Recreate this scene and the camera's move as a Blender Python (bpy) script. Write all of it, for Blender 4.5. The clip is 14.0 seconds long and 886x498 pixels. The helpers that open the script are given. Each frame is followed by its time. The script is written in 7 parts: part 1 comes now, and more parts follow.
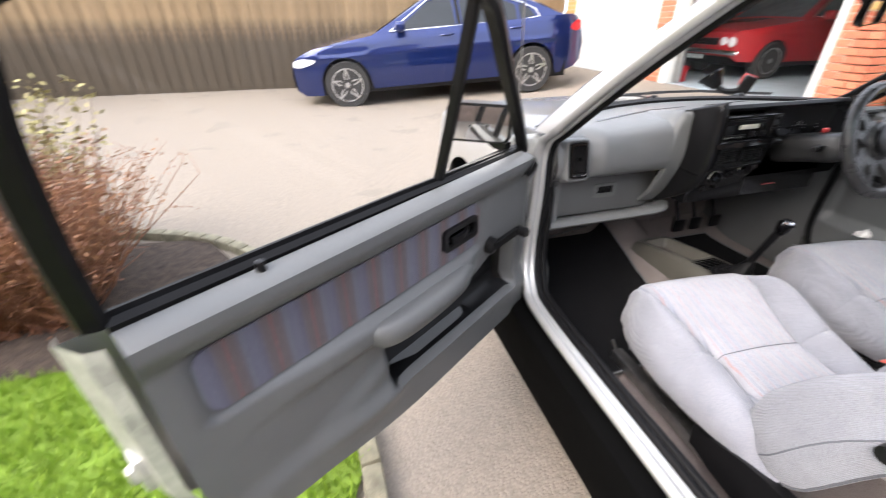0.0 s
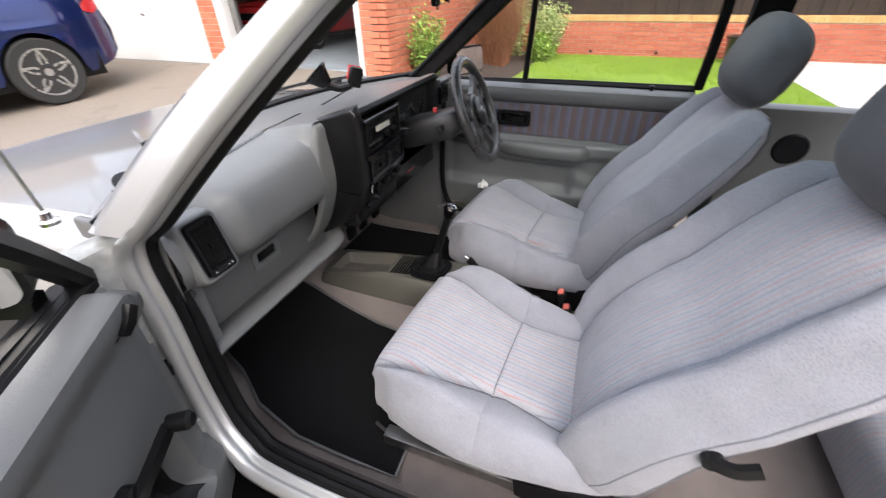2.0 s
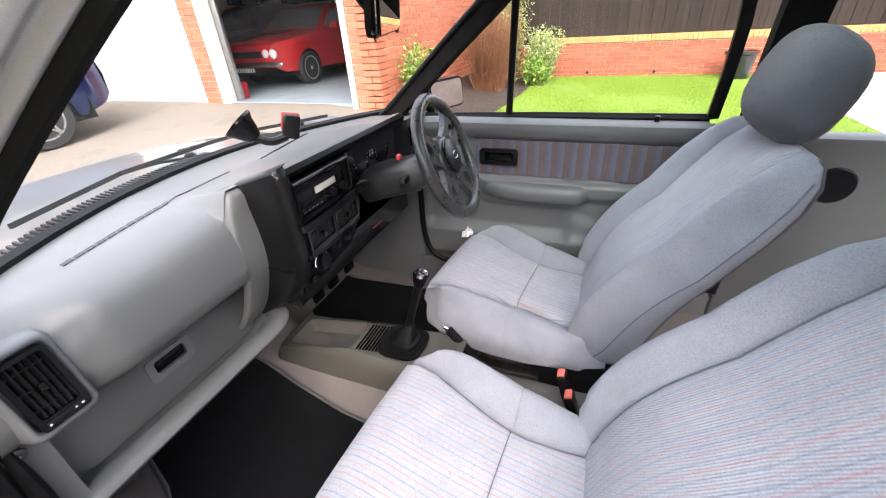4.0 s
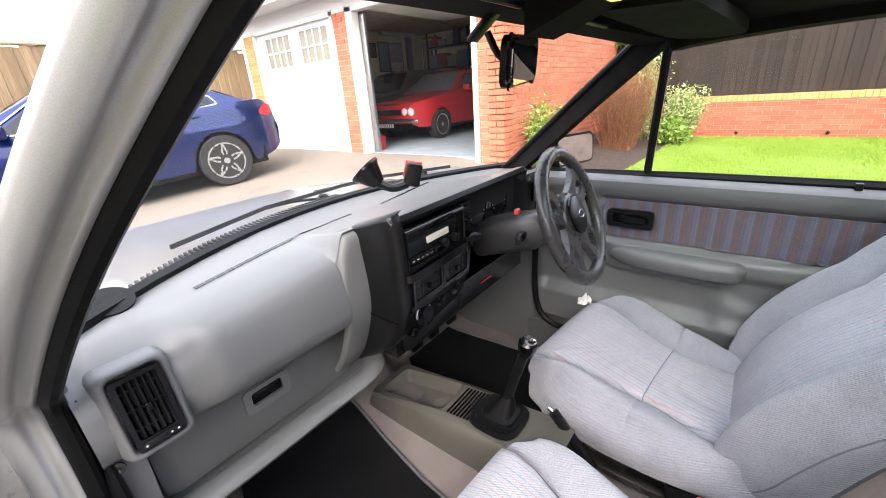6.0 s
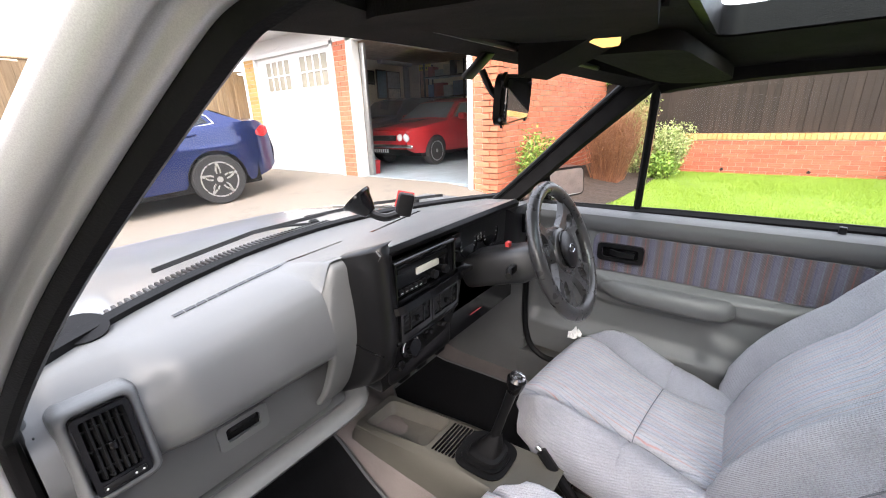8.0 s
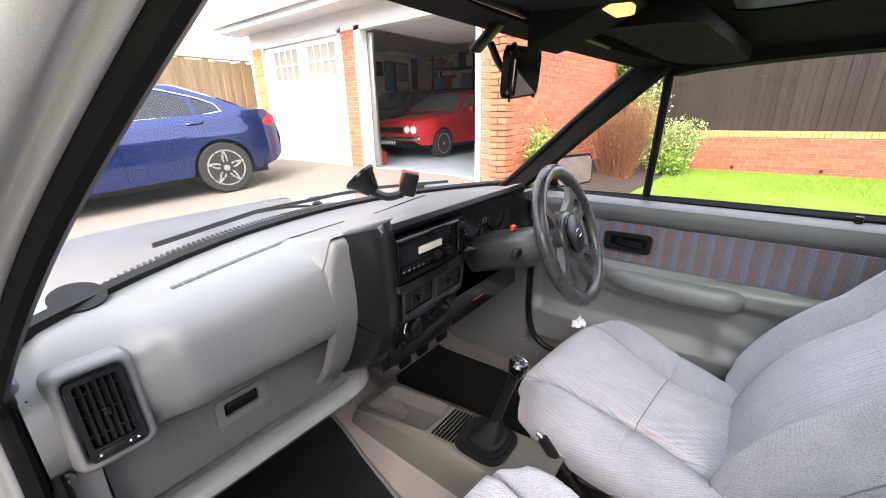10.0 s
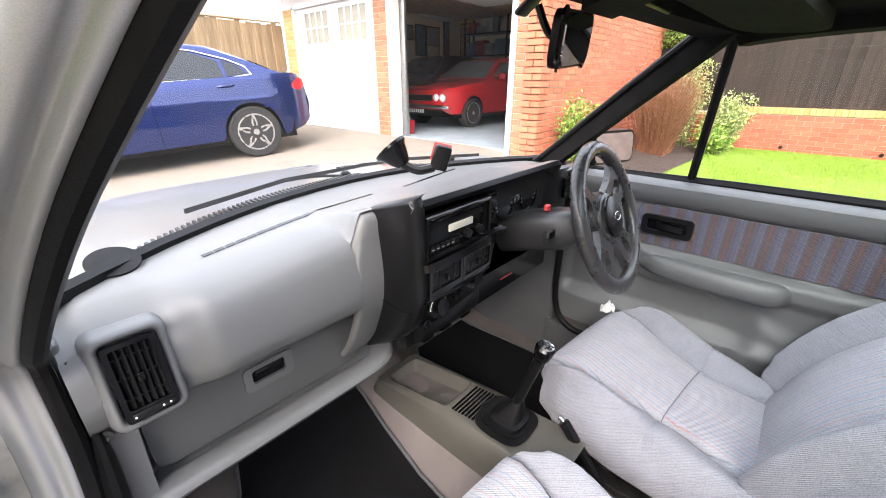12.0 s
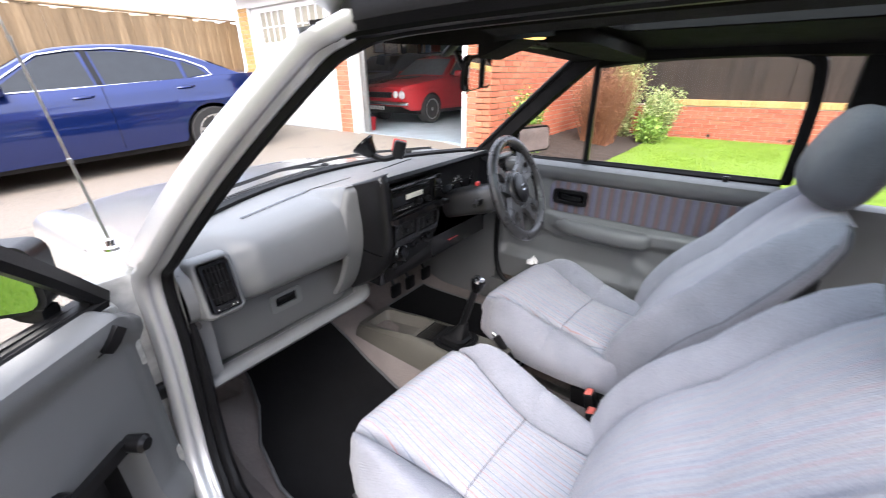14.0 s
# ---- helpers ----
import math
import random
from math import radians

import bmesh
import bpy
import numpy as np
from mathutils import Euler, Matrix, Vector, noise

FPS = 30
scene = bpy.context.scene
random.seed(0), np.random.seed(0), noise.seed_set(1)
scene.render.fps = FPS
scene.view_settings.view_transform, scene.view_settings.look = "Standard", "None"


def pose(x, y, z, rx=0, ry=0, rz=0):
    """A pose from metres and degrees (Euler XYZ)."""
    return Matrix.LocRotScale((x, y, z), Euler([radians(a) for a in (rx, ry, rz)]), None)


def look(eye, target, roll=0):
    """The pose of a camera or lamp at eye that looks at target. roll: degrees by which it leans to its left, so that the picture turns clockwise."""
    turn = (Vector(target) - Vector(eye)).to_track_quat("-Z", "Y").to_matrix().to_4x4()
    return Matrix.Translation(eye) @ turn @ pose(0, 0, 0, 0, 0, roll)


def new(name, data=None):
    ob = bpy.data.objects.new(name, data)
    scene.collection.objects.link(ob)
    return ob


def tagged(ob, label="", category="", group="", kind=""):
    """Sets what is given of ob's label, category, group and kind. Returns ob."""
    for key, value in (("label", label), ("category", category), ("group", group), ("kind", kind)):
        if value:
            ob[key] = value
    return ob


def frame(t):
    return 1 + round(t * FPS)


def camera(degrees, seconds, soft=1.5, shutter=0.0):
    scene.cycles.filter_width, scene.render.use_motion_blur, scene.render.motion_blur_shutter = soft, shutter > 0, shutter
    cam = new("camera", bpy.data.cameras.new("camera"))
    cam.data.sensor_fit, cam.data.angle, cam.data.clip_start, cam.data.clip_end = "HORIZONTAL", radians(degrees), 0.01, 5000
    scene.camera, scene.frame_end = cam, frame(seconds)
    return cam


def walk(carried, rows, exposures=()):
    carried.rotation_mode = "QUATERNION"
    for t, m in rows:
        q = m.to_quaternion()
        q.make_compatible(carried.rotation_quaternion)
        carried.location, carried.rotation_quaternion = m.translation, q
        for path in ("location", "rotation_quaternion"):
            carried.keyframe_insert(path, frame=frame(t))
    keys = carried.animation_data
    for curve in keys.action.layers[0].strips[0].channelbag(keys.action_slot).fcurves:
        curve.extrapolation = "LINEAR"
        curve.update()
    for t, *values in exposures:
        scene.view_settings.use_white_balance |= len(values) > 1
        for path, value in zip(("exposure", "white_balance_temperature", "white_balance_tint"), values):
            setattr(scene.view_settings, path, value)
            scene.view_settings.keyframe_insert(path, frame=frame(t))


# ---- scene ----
cam = camera(96.7, 14.0, 1.0, 0.3)
PATH = [
    (0, (-1.192, -0.77, 1.163), (-0.724, 0.894, 0.156), -0.2),
    (0.5, (-1.079, -0.653, 1.198), (-0.072, 0.836, 0.32), -0.2),
    (1, (-1.022, -0.507, 1.221), (0.33, 0.693, 0.365), -1.0),
    (1.5, (-0.901, -0.414, 1.194), (0.592, 0.491, 0.218), -1.0),
    (2, (-0.892, -0.375, 1.177), (0.665, 0.229, 0.077), -1.0),
    (2.2, (-0.89, -0.376, 1.176), (0.676, 0.135, 0.041), -1.3),
    (4.3, (-0.577, -0.379, 1.161), (1.03, 0.359, 0.227), -4.6),
    (4.5, (-0.563, -0.38, 1.137), (1.019, 0.458, 0.245), -5.5),
    (5, (-0.57, -0.341, 1.147), (0.95, 0.674, 0.335), -5.7),
    (5.5, (-0.556, -0.335, 1.147), (0.918, 0.776, 0.378), -5.0),
    (6, (-0.553, -0.333, 1.148), (0.894, 0.832, 0.407), -4.3),
    (6.5, (-0.554, -0.33, 1.15), (0.891, 0.846, 0.424), -3.4),
    (7, (-0.552, -0.326, 1.149), (0.902, 0.848, 0.437), -2.9),
    (7.5, (-0.548, -0.323, 1.155), (0.931, 0.84, 0.477), -2.4),
    (8, (-0.54, -0.327, 1.159), (0.971, 0.823, 0.531), -2.1),
    (8.2, (-0.543, -0.326, 1.157), (0.978, 0.823, 0.551), -2.1),
    (10.3, (-0.531, -0.326, 1.124), (0.938, 0.85, 0.447), -0.7),
    (10.5, (-0.528, -0.317, 1.123), (0.918, 0.874, 0.422), -0.6),
    (11, (-0.523, -0.3, 1.122), (0.894, 0.905, 0.388), -0.1),
    (11.5, (-0.519, -0.301, 1.127), (0.876, 0.914, 0.368), 0.0),
    (12, (-0.522, -0.298, 1.13), (0.852, 0.925, 0.344), 0.1),
    (12.5, (-0.54, -0.294, 1.127), (0.813, 0.932, 0.312), 0.4),
    (13, (-0.603, -0.316, 1.119), (0.692, 0.932, 0.243), -0.1),
    (13.5, (-0.706, -0.368, 1.151), (0.6, 0.885, 0.299), -0.2),
    (14, (-0.777, -0.545, 1.182), (0.694, 0.542, 0.374), -0.4),
]
walk(cam, [(t, look(eye, target, roll)) for t, eye, target, roll in PATH],
     [(0.0, 1.74, 6500, 13), (0.5, 1.60, 5950, 15), (1.0, 1.55, 6000, 15), (1.5, 1.42, 5800, 14), (2.0, 1.42, 6500, 13), (4.5, 2.02, 6450, 14),
      (6.5, 2.03, 6500, 14), (8.0, 2.05, 6500, 14), (11.0, 2.22, 6550, 14), (12.5, 2.17, 6400, 14), (14.0, 1.95, 6200, 14)])

# ---- light ----
world = bpy.data.worlds.new("overcast_sky")
scene.world = world
world.use_nodes = True
wn = world.node_tree.nodes
sky = wn.new("ShaderNodeTexSky")
sky.sky_type, sky.sun_disc = "NISHITA", False
sky.sun_elevation, sky.sun_rotation = radians(43), radians(247)
sky.air_density, sky.dust_density, sky.ozone_density = 1.0, 6.0, 0.6
wn["Background"].inputs["Strength"].default_value = 0.15
soft_sky = wn.new("ShaderNodeMix")
soft_sky.data_type = "RGBA"
soft_sky.inputs["Factor"].default_value = 0.55
soft_sky.inputs[7].default_value = (8.8, 9.1, 9.9, 1)
world.node_tree.links.new(sky.outputs[0], soft_sky.inputs[6])
world.node_tree.links.new(soft_sky.outputs[2], wn["Background"].inputs["Color"])
sun_data = bpy.data.lights.new("sun", "SUN")
sun_data.energy, sun_data.angle, sun_data.color = 1.0, radians(50), (1.0, 0.985, 0.96)
sun = new("sun", sun_data)
sun.matrix_world = look((-7.0, -3.0, 7.0), (0, 0, 0))


# ---- small tools ----
def group_of(name, at=(0, 0, 0), label="", category="", group="", kind=""):
    ob = new(name)
    ob.location = at
    ob.empty_display_size = 0.05
    return tagged(ob, label, category, group, kind)


def base_of(ob):
    p = Vector((0, 0, 0))
    while ob is not None:
        p = p + ob.location
        ob = ob.parent
    return p


def part(name, bm, material, parent=None, label="", angle=35, kind="", category=""):
    """One mesh object out of a bmesh that is drawn in world places."""
    bmesh.ops.recalc_face_normals(bm, faces=bm.faces)
    me = bpy.data.meshes.new(name)
    bm.to_mesh(me)
    bm.free()
    me.materials.append(material)
    if angle:
        me.shade_smooth()
        me.set_sharp_from_angle(angle=radians(angle))
    ob = new(name, me)
    if parent is not None:
        me.transform(Matrix.Translation(-base_of(parent)))
        ob.parent = parent
    return tagged(ob, label, category, "", kind)


def B():
    return bmesh.new()


def box(bm, lo, hi, bevel=0.0, m=None, seg=2):
    vs = [bm.verts.new((x, y, z)) for x in (lo[0], hi[0]) for y in (lo[1], hi[1]) for z in (lo[2], hi[2])]
    fs = [bm.faces.new([vs[i] for i in q]) for q in ((0, 1, 3, 2), (4, 6, 7, 5), (0, 4, 5, 1), (2, 3, 7, 6), (0, 2, 6, 4), (1, 5, 7, 3))]
    out = vs
    if bevel:
        es = list({e for f in fs for e in f.edges})
        r = bmesh.ops.bevel(bm, geom=es, offset=bevel, segments=seg, affect="EDGES", profile=0.5)
        out = list({v for f in r["faces"] for v in f.verts} | {v for v in vs if v.is_valid})
    if m is not None:
        bmesh.ops.transform(bm, matrix=m, verts=out)
    return out


def loft(bm, rings, closed=True, caps=True, loop=False):
    rows = [[bm.verts.new(p) for p in r] for r in rings]
    n = len(rows[0])
    pairs = list(zip(rows, rows[1:])) + ([(rows[-1], rows[0])] if loop else [])
    for a, b in pairs:
        for i in range(n if closed else n - 1):
            j = (i + 1) % n
            q = [a[i], a[j], b[j], b[i]]
            try:
                bm.faces.new(q)
            except ValueError:
                pass
    if caps and closed and not loop:
        bm.faces.new(rows[0][::-1])
        bm.faces.new(rows[-1])
    return rows


def spline(pts, n):
    """Catmull-Rom through pts, n steps a span."""
    P = [Vector(p) for p in pts]
    P = [2 * P[0] - P[1]] + P + [2 * P[-1] - P[-2]]
    out = []
    for i in range(1, len(P) - 2):
        a, b, c, d = P[i - 1:i + 3]
        for k in range(n):
            t = k / n
            out.append(0.5 * ((2 * b) + (c - a) * t + (2 * a - 5 * b + 4 * c - d) * t * t + (3 * b - a - 3 * c + d) * t ** 3))
    out.append(P[-2])
    return out


def sweep(bm, pts, profile, side=(1, 0, 0), loop=False, caps=True, scale=None):
    """A profile of (a, b) carried along pts: a along side, b across both side and the path."""
    pts = [Vector(p) for p in pts]
    rings = []
    for i, p in enumerate(pts):
        if loop:
            d = pts[(i + 1) % len(pts)] - pts[i - 1]
        else:
            d = pts[min(i + 1, len(pts) - 1)] - pts[max(i - 1, 0)]
        d.normalize()
        s = Vector(side)
        s = (s - d * s.dot(d)).normalized()
        u = d.cross(s)
        k = scale[i] if scale else 1
        rings.append([p + s * a * k + u * b * k for a, b in profile])
    return loft(bm, rings, True, caps, loop)


def circle(r, n=10, ry=None):
    return [(r * math.cos(2 * math.pi * i / n), (ry or r) * math.sin(2 * math.pi * i / n)) for i in range(n)]


def tube(bm, pts, r, n=10, side=(0.3, 0.2, 0.93), loop=False, ry=None, scale=None):
    return sweep(bm, pts, circle(r, n, ry), side, loop, True, scale)


def lathe(bm, profile, at, axis=(0, 0, 1), n=24):
    """Profile of (radius, height) turned about an axis through at."""
    q = Vector(axis).normalized().to_track_quat("Z", "Y").to_matrix()
    rings = [[Vector(at) + q @ Vector((max(r, 1e-4) * math.cos(2 * math.pi * i / n), max(r, 1e-4) * math.sin(2 * math.pi * i / n), h)) for i in range(n)] for r, h in profile]
    loft(bm, rings)


def plate(bm, outline, holes, place, thick):
    """A flat piece with holes; place(u, v, w) gives its points, w runs 0..thick."""
    front, es = [], []
    for line in [outline] + list(holes):
        vs = [bm.verts.new(place(u, v, 0)) for u, v in line]
        front.append(vs)
        es += [bm.edges.new((vs[i], vs[(i + 1) % len(vs)])) for i in range(len(vs))]
    fs = bmesh.ops.triangle_fill(bm, use_beauty=True, use_dissolve=False, edges=es)["geom"]
    fs = [f for f in fs if isinstance(f, bmesh.types.BMFace)]
    back = {}
    for vs, line in zip(front, [outline] + list(holes)):
        for v, (u, w) in zip(vs, line):
            back[v] = bm.verts.new(place(u, w, thick))
    for f in fs:
        bm.faces.new([back[v] for v in f.verts][::-1])
    for vs in front:
        for i in range(len(vs)):
            a, b = vs[i], vs[(i + 1) % len(vs)]
            bm.faces.new([a, b, back[b], back[a]])


def rounded(u0, v0, u1, v1, r, n=4):
    out = []
    for cx, cy, a in ((u1 - r, v1 - r, 0), (u0 + r, v1 - r, 90), (u0 + r, v0 + r, 180), (u1 - r, v0 + r, 270)):
        out += [(cx + r * math.cos(radians(a + 90 * i / n)), cy + r * math.sin(radians(a + 90 * i / n))) for i in range(n + 1)]
    return out


def smooth(a, b, x):
    t = min(1, max(0, (x - a) / (b - a)))
    return t * t * (3 - 2 * t)


def lerp_list(keys, x):
    """Piecewise linear value out of (x, value) keys, eased."""
    if x <= keys[0][0]:
        return keys[0][1]
    for (a, va), (b, vb) in zip(keys, keys[1:]):
        if x <= b:
            return va + (vb - va) * (x - a) / (b - a)
    return keys[-1][1]


# ---- materials ----
class Nodes:
    def __init__(self, name):
        self.mat = bpy.data.materials.new(name)
        self.mat.use_nodes = True
        self.t = self.mat.node_tree
        self.p = self.t.nodes["Principled BSDF"]

    def add(self, kind, **sets):
        n = self.t.nodes.new("ShaderNode" + kind)
        for k, v in sets.items():
            n.inputs[k].default_value = v
        return n

    def link(self, a, b):
        self.t.links.new(a, b)

    def coords(self, scale=(1, 1, 1)):
        c, m = self.add("TexCoord"), self.add("Mapping", Scale=scale)
        self.link(c.outputs["Object"], m.inputs["Vector"])
        return m.outputs[0]

    def noise(self, vec, scale, detail=4, rough=0.55):
        n = self.add("TexNoise", Scale=scale, Detail=detail, Roughness=rough)
        self.link(vec, n.inputs["Vector"])
        return n.outputs["Fac"]

    def ramp(self, fac, a, b, lo=0.3, hi=0.7):
        n = self.add("ValToRGB")
        n.color_ramp.elements[0].position, n.color_ramp.elements[1].position = lo, hi
        n.color_ramp.elements[0].color, n.color_ramp.elements[1].color = (*a, 1), (*b, 1)
        self.link(fac, n.inputs[0])
        return n.outputs[0]

    def mix(self, fac, a, b, blend="MIX"):
        n = self.t.nodes.new("ShaderNodeMix")
        n.data_type, n.blend_type = "RGBA", blend
        for s, v in ((0, fac), (6, a), (7, b)):
            if isinstance(v, (int, float)):
                n.inputs[s].default_value = v
            elif isinstance(v, tuple):
                n.inputs[s].default_value = (*v, 1)
            else:
                self.link(v, n.inputs[s])
        return n.outputs[2]

    def math(self, op, a, b=0.0):
        n = self.t.nodes.new("ShaderNodeMath")
        n.operation = op
        for s, v in ((0, a), (1, b)):
            if isinstance(v, (int, float)):
                n.inputs[s].default_value = v
            else:
                self.link(v, n.inputs[s])
        return n.outputs[0]

    def bump(self, height, strength, distance):
        n = self.add("Bump", Strength=strength, Distance=distance)
        self.link(height, n.inputs["Height"])
        self.link(n.outputs[0], self.p.inputs["Normal"])


def surface(name, colour, rough=0.5, metal=0.0, vary=0.12, size=0.1, grain=0.0, grain_size=0.002, coat=0.0, stretch=(1, 1, 1), spec=0.5, wear=0.0, per=0.0):
    """A plain surface with blotches at one scale, grain at another, and uneven gloss."""
    s = Nodes(name)
    v = s.coords(stretch)
    big = s.noise(v, 1 / size, 5)
    dark = tuple(c * (1 - vary) for c in colour)
    light = tuple(min(1, c * (1 + vary)) for c in colour)
    col = s.ramp(big, dark, light)
    if per:
        info = s.add("ObjectInfo")
        col = s.mix(s.math("MULTIPLY", info.outputs["Random"], per), col, tuple(c * 0.35 for c in colour))
    if wear:
        w = s.noise(v, 0.23 / size, 8, 0.7)
        col = s.mix(s.math("MULTIPLY", s.math("GREATER_THAN", w, 0.56), wear), col, tuple(c * 0.55 for c in colour))
    s.link(col, s.p.inputs["Base Color"])
    s.p.inputs["Metallic"].default_value = metal
    s.p.inputs["Specular IOR Level"].default_value = spec
    r = s.math("ADD", s.math("MULTIPLY", s.math("SUBTRACT", s.noise(v, 2.3 / size, 3), 0.5), 0.25 * rough), rough)
    s.link(r, s.p.inputs["Roughness"])
    s.p.inputs["Coat Weight"].default_value = coat
    s.p.inputs["Coat Roughness"].default_value = 0.05
    if grain:
        s.bump(s.noise(v, 1 / grain_size, 2), grain, grain_size)
    return s.mat


def glass(name, tint=(1, 1, 1), gloss=0.06, rough=0.0):
    s = Nodes(name)
    t = s.t
    tr, gl, mx, fr = s.add("BsdfTransparent"), s.add("BsdfGlossy"), s.add("MixShader"), s.add("LayerWeight", Blend=0.5)
    tr.inputs[0].default_value = (*tint, 1)
    gl.inputs["Roughness"].default_value = rough
    t.links.new(s.math("ADD", gloss * 0.5, s.math("MULTIPLY", s.math("POWER", fr.outputs["Facing"], 5.0), 0.16)), mx.inputs[0])
    t.links.new(tr.outputs[0], mx.inputs[1])
    t.links.new(gl.outputs[0], mx.inputs[2])
    t.links.new(mx.outputs[0], t.nodes["Material Output"].inputs["Surface"])
    return s.mat


def emitting(name, colour, strength):
    s = Nodes(name)
    s.p.inputs["Base Color"].default_value = (*colour, 1)
    s.p.inputs["Emission Color"].default_value = (*colour, 1)
    s.p.inputs["Emission Strength"].default_value = strength
    return s.mat


def woven(name, base, stripes=(), axis=0, broad=None):
    """Seat cloth: ribbed twill, blotchy nap, and optional coloured stripes across one axis.
    stripes: (period, shift, half width, colour, strength) in metres; broad: one wide soft band of the same form."""
    s = Nodes(name)
    v = s.coords()
    sep = s.add("SeparateXYZ")
    s.link(v, sep.inputs[0])
    across = sep.outputs[axis]
    col = s.ramp(s.noise(v, 14, 4), tuple(c * 0.90 for c in base), tuple(c * 1.08 for c in base))
    grainy = s.noise(v, 420, 2)
    w1 = s.t.nodes.new("ShaderNodeTexWave")
    w1.wave_type, w1.bands_direction = "BANDS", "DIAGONAL"
    w1.inputs["Scale"].default_value, w1.inputs["Distortion"].default_value, w1.inputs["Detail Scale"].default_value = 138, 2.0, 3
    s.link(v, w1.inputs["Vector"])

    def band(period, shift, half):
        ph = s.math("FRACT", s.math("ADD", s.math("DIVIDE", across, period), shift))
        d = s.math("MULTIPLY", s.math("ABSOLUTE", s.math("SUBTRACT", ph, 0.5)), period / half)
        return s.math("MAXIMUM", s.math("SUBTRACT", 1.0, s.math("POWER", d, 2.0)), 0.0)

    if broad:
        period, shift, half, c, k = broad
        col = s.mix(s.math("MULTIPLY", band(period, shift, half), k), col, c)
    along = s.coords((240, 40, 40) if axis == 0 else (40, 240, 40))
    wob = s.math("MULTIPLY", s.math("SUBTRACT", s.math("ADD", s.noise(along, 2.2, 3), s.math("MULTIPLY", s.noise(v, 7, 3), 0.6)), 0.35), 1.5)
    for period, shift, half, c, k in stripes:
        col = s.mix(s.math("MINIMUM", s.math("MULTIPLY", s.math("MULTIPLY", band(period, shift, half), s.math("MAXIMUM", wob, 0.15)), k), 1.0), col, c)
    col = s.mix(s.math("MULTIPLY", s.math("POWER", w1.outputs["Fac"], 2.0), 0.20), col, tuple(c * 0.38 for c in base))
    col = s.mix(0.42, col, s.mix(1.0, col, s.ramp(grainy, (0.35, 0.35, 0.36), (1.0, 1.0, 1.0), 0.25, 0.6), "MULTIPLY"))
    s.link(col, s.p.inputs["Base Color"])
    s.p.inputs["Roughness"].default_value = 0.92
    s.p.inputs["Sheen Weight"].default_value = 0.25
    s.p.inputs["Sheen Roughness"].default_value = 0.5
    s.p.inputs["Specular IOR Level"].default_value = 0.2
    s.bump(s.math("ADD", w1.outputs["Fac"], s.math("MULTIPLY", grainy, 1.2)), 0.6, 0.0018)
    return s.mat


def carpet(name, base):
    s = Nodes(name)
    v = s.coords()
    fine = s.noise(v, 420, 3, 0.7)
    col = s.mix(0.5, s.ramp(s.noise(v, 11, 4), tuple(c * 0.8 for c in base), tuple(c * 1.15 for c in base)), s.ramp(fine, tuple(c * 0.45 for c in base), tuple(c * 1.5 for c in base)))
    s.link(col, s.p.inputs["Base Color"])
    s.p.inputs["Roughness"].default_value = 1.0
    s.p.inputs["Specular IOR Level"].default_value = 0.1
    s.bump(fine, 0.7, 0.004)
    return s.mat


def paint(name, colour, metal=0.0, flake=0.0, rough=0.35):
    s = Nodes(name)
    v = s.coords()
    col = s.ramp(s.noise(v, 3, 3), tuple(c * 0.94 for c in colour), tuple(c * 1.06 for c in colour))
    if flake:
        col = s.mix(flake, col, s.ramp(s.noise(v, 1500, 1), tuple(c * 0.6 for c in colour), tuple(min(1, c * 1.5) for c in colour)))
    s.link(col, s.p.inputs["Base Color"])
    s.p.inputs["Metallic"].default_value = metal
    s.p.inputs["Roughness"].default_value = rough
    s.p.inputs["Coat Weight"].default_value = 1.0
    s.p.inputs["Coat Roughness"].default_value = 0.04
    return s.mat


def brickwork(name, a, b, c):
    s = Nodes(name)
    v = s.coords()
    info = s.add("ObjectInfo")
    geo = s.add("NewGeometry")
    rnd = s.math("FRACT", s.math("ADD", info.outputs["Random"], geo.outputs["Random Per Island"]))
    ramp = s.add("ValToRGB")
    el = ramp.color_ramp.elements
    el[0].color, el[1].color = (*a, 1), (*c, 1)
    mid = el.new(0.5)
    mid.color = (*b, 1)
    s.link(rnd, ramp.inputs[0])
    col = s.mix(0.45, ramp.outputs[0], s.ramp(s.noise(v, 40, 6, 0.7), tuple(x * 0.7 for x in a), tuple(min(1, x * 1.2) for x in c)))
    s.link(col, s.p.inputs["Base Color"])
    s.p.inputs["Roughness"].default_value = 0.9
    s.bump(s.noise(v, 160, 5, 0.7), 0.6, 0.004)
    return s.mat


def tarmac(name):
    s = Nodes(name)
    v = s.coords()
    fine = s.add("TexVoronoi", Scale=110)
    s.link(v, fine.inputs["Vector"])
    mid = s.noise(v, 28, 5, 0.7)
    col = s.ramp(fine.outputs["Distance"], (0.30, 0.255, 0.21), (0.17, 0.147, 0.122), 0.1, 0.7)
    col = s.mix(0.5, col, s.ramp(mid, (0.155, 0.132, 0.108), (0.315, 0.27, 0.225)))
    col = s.mix(s.math("MULTIPLY", s.noise(v, 0.55, 6, 0.6), 0.75), col, (0.245, 0.208, 0.165))
    worn = s.noise(v, 1.7, 7, 0.65)
    col = s.mix(s.math("MULTIPLY", s.math("GREATER_THAN", worn, 0.60), 0.30), col, (0.135, 0.118, 0.10))
    s.link(col, s.p.inputs["Base Color"])
    s.p.inputs["Roughness"].default_value = 0.82
    s.bump(s.math("ADD", fine.outputs["Distance"], mid), 0.6, 0.006)
    return s.mat


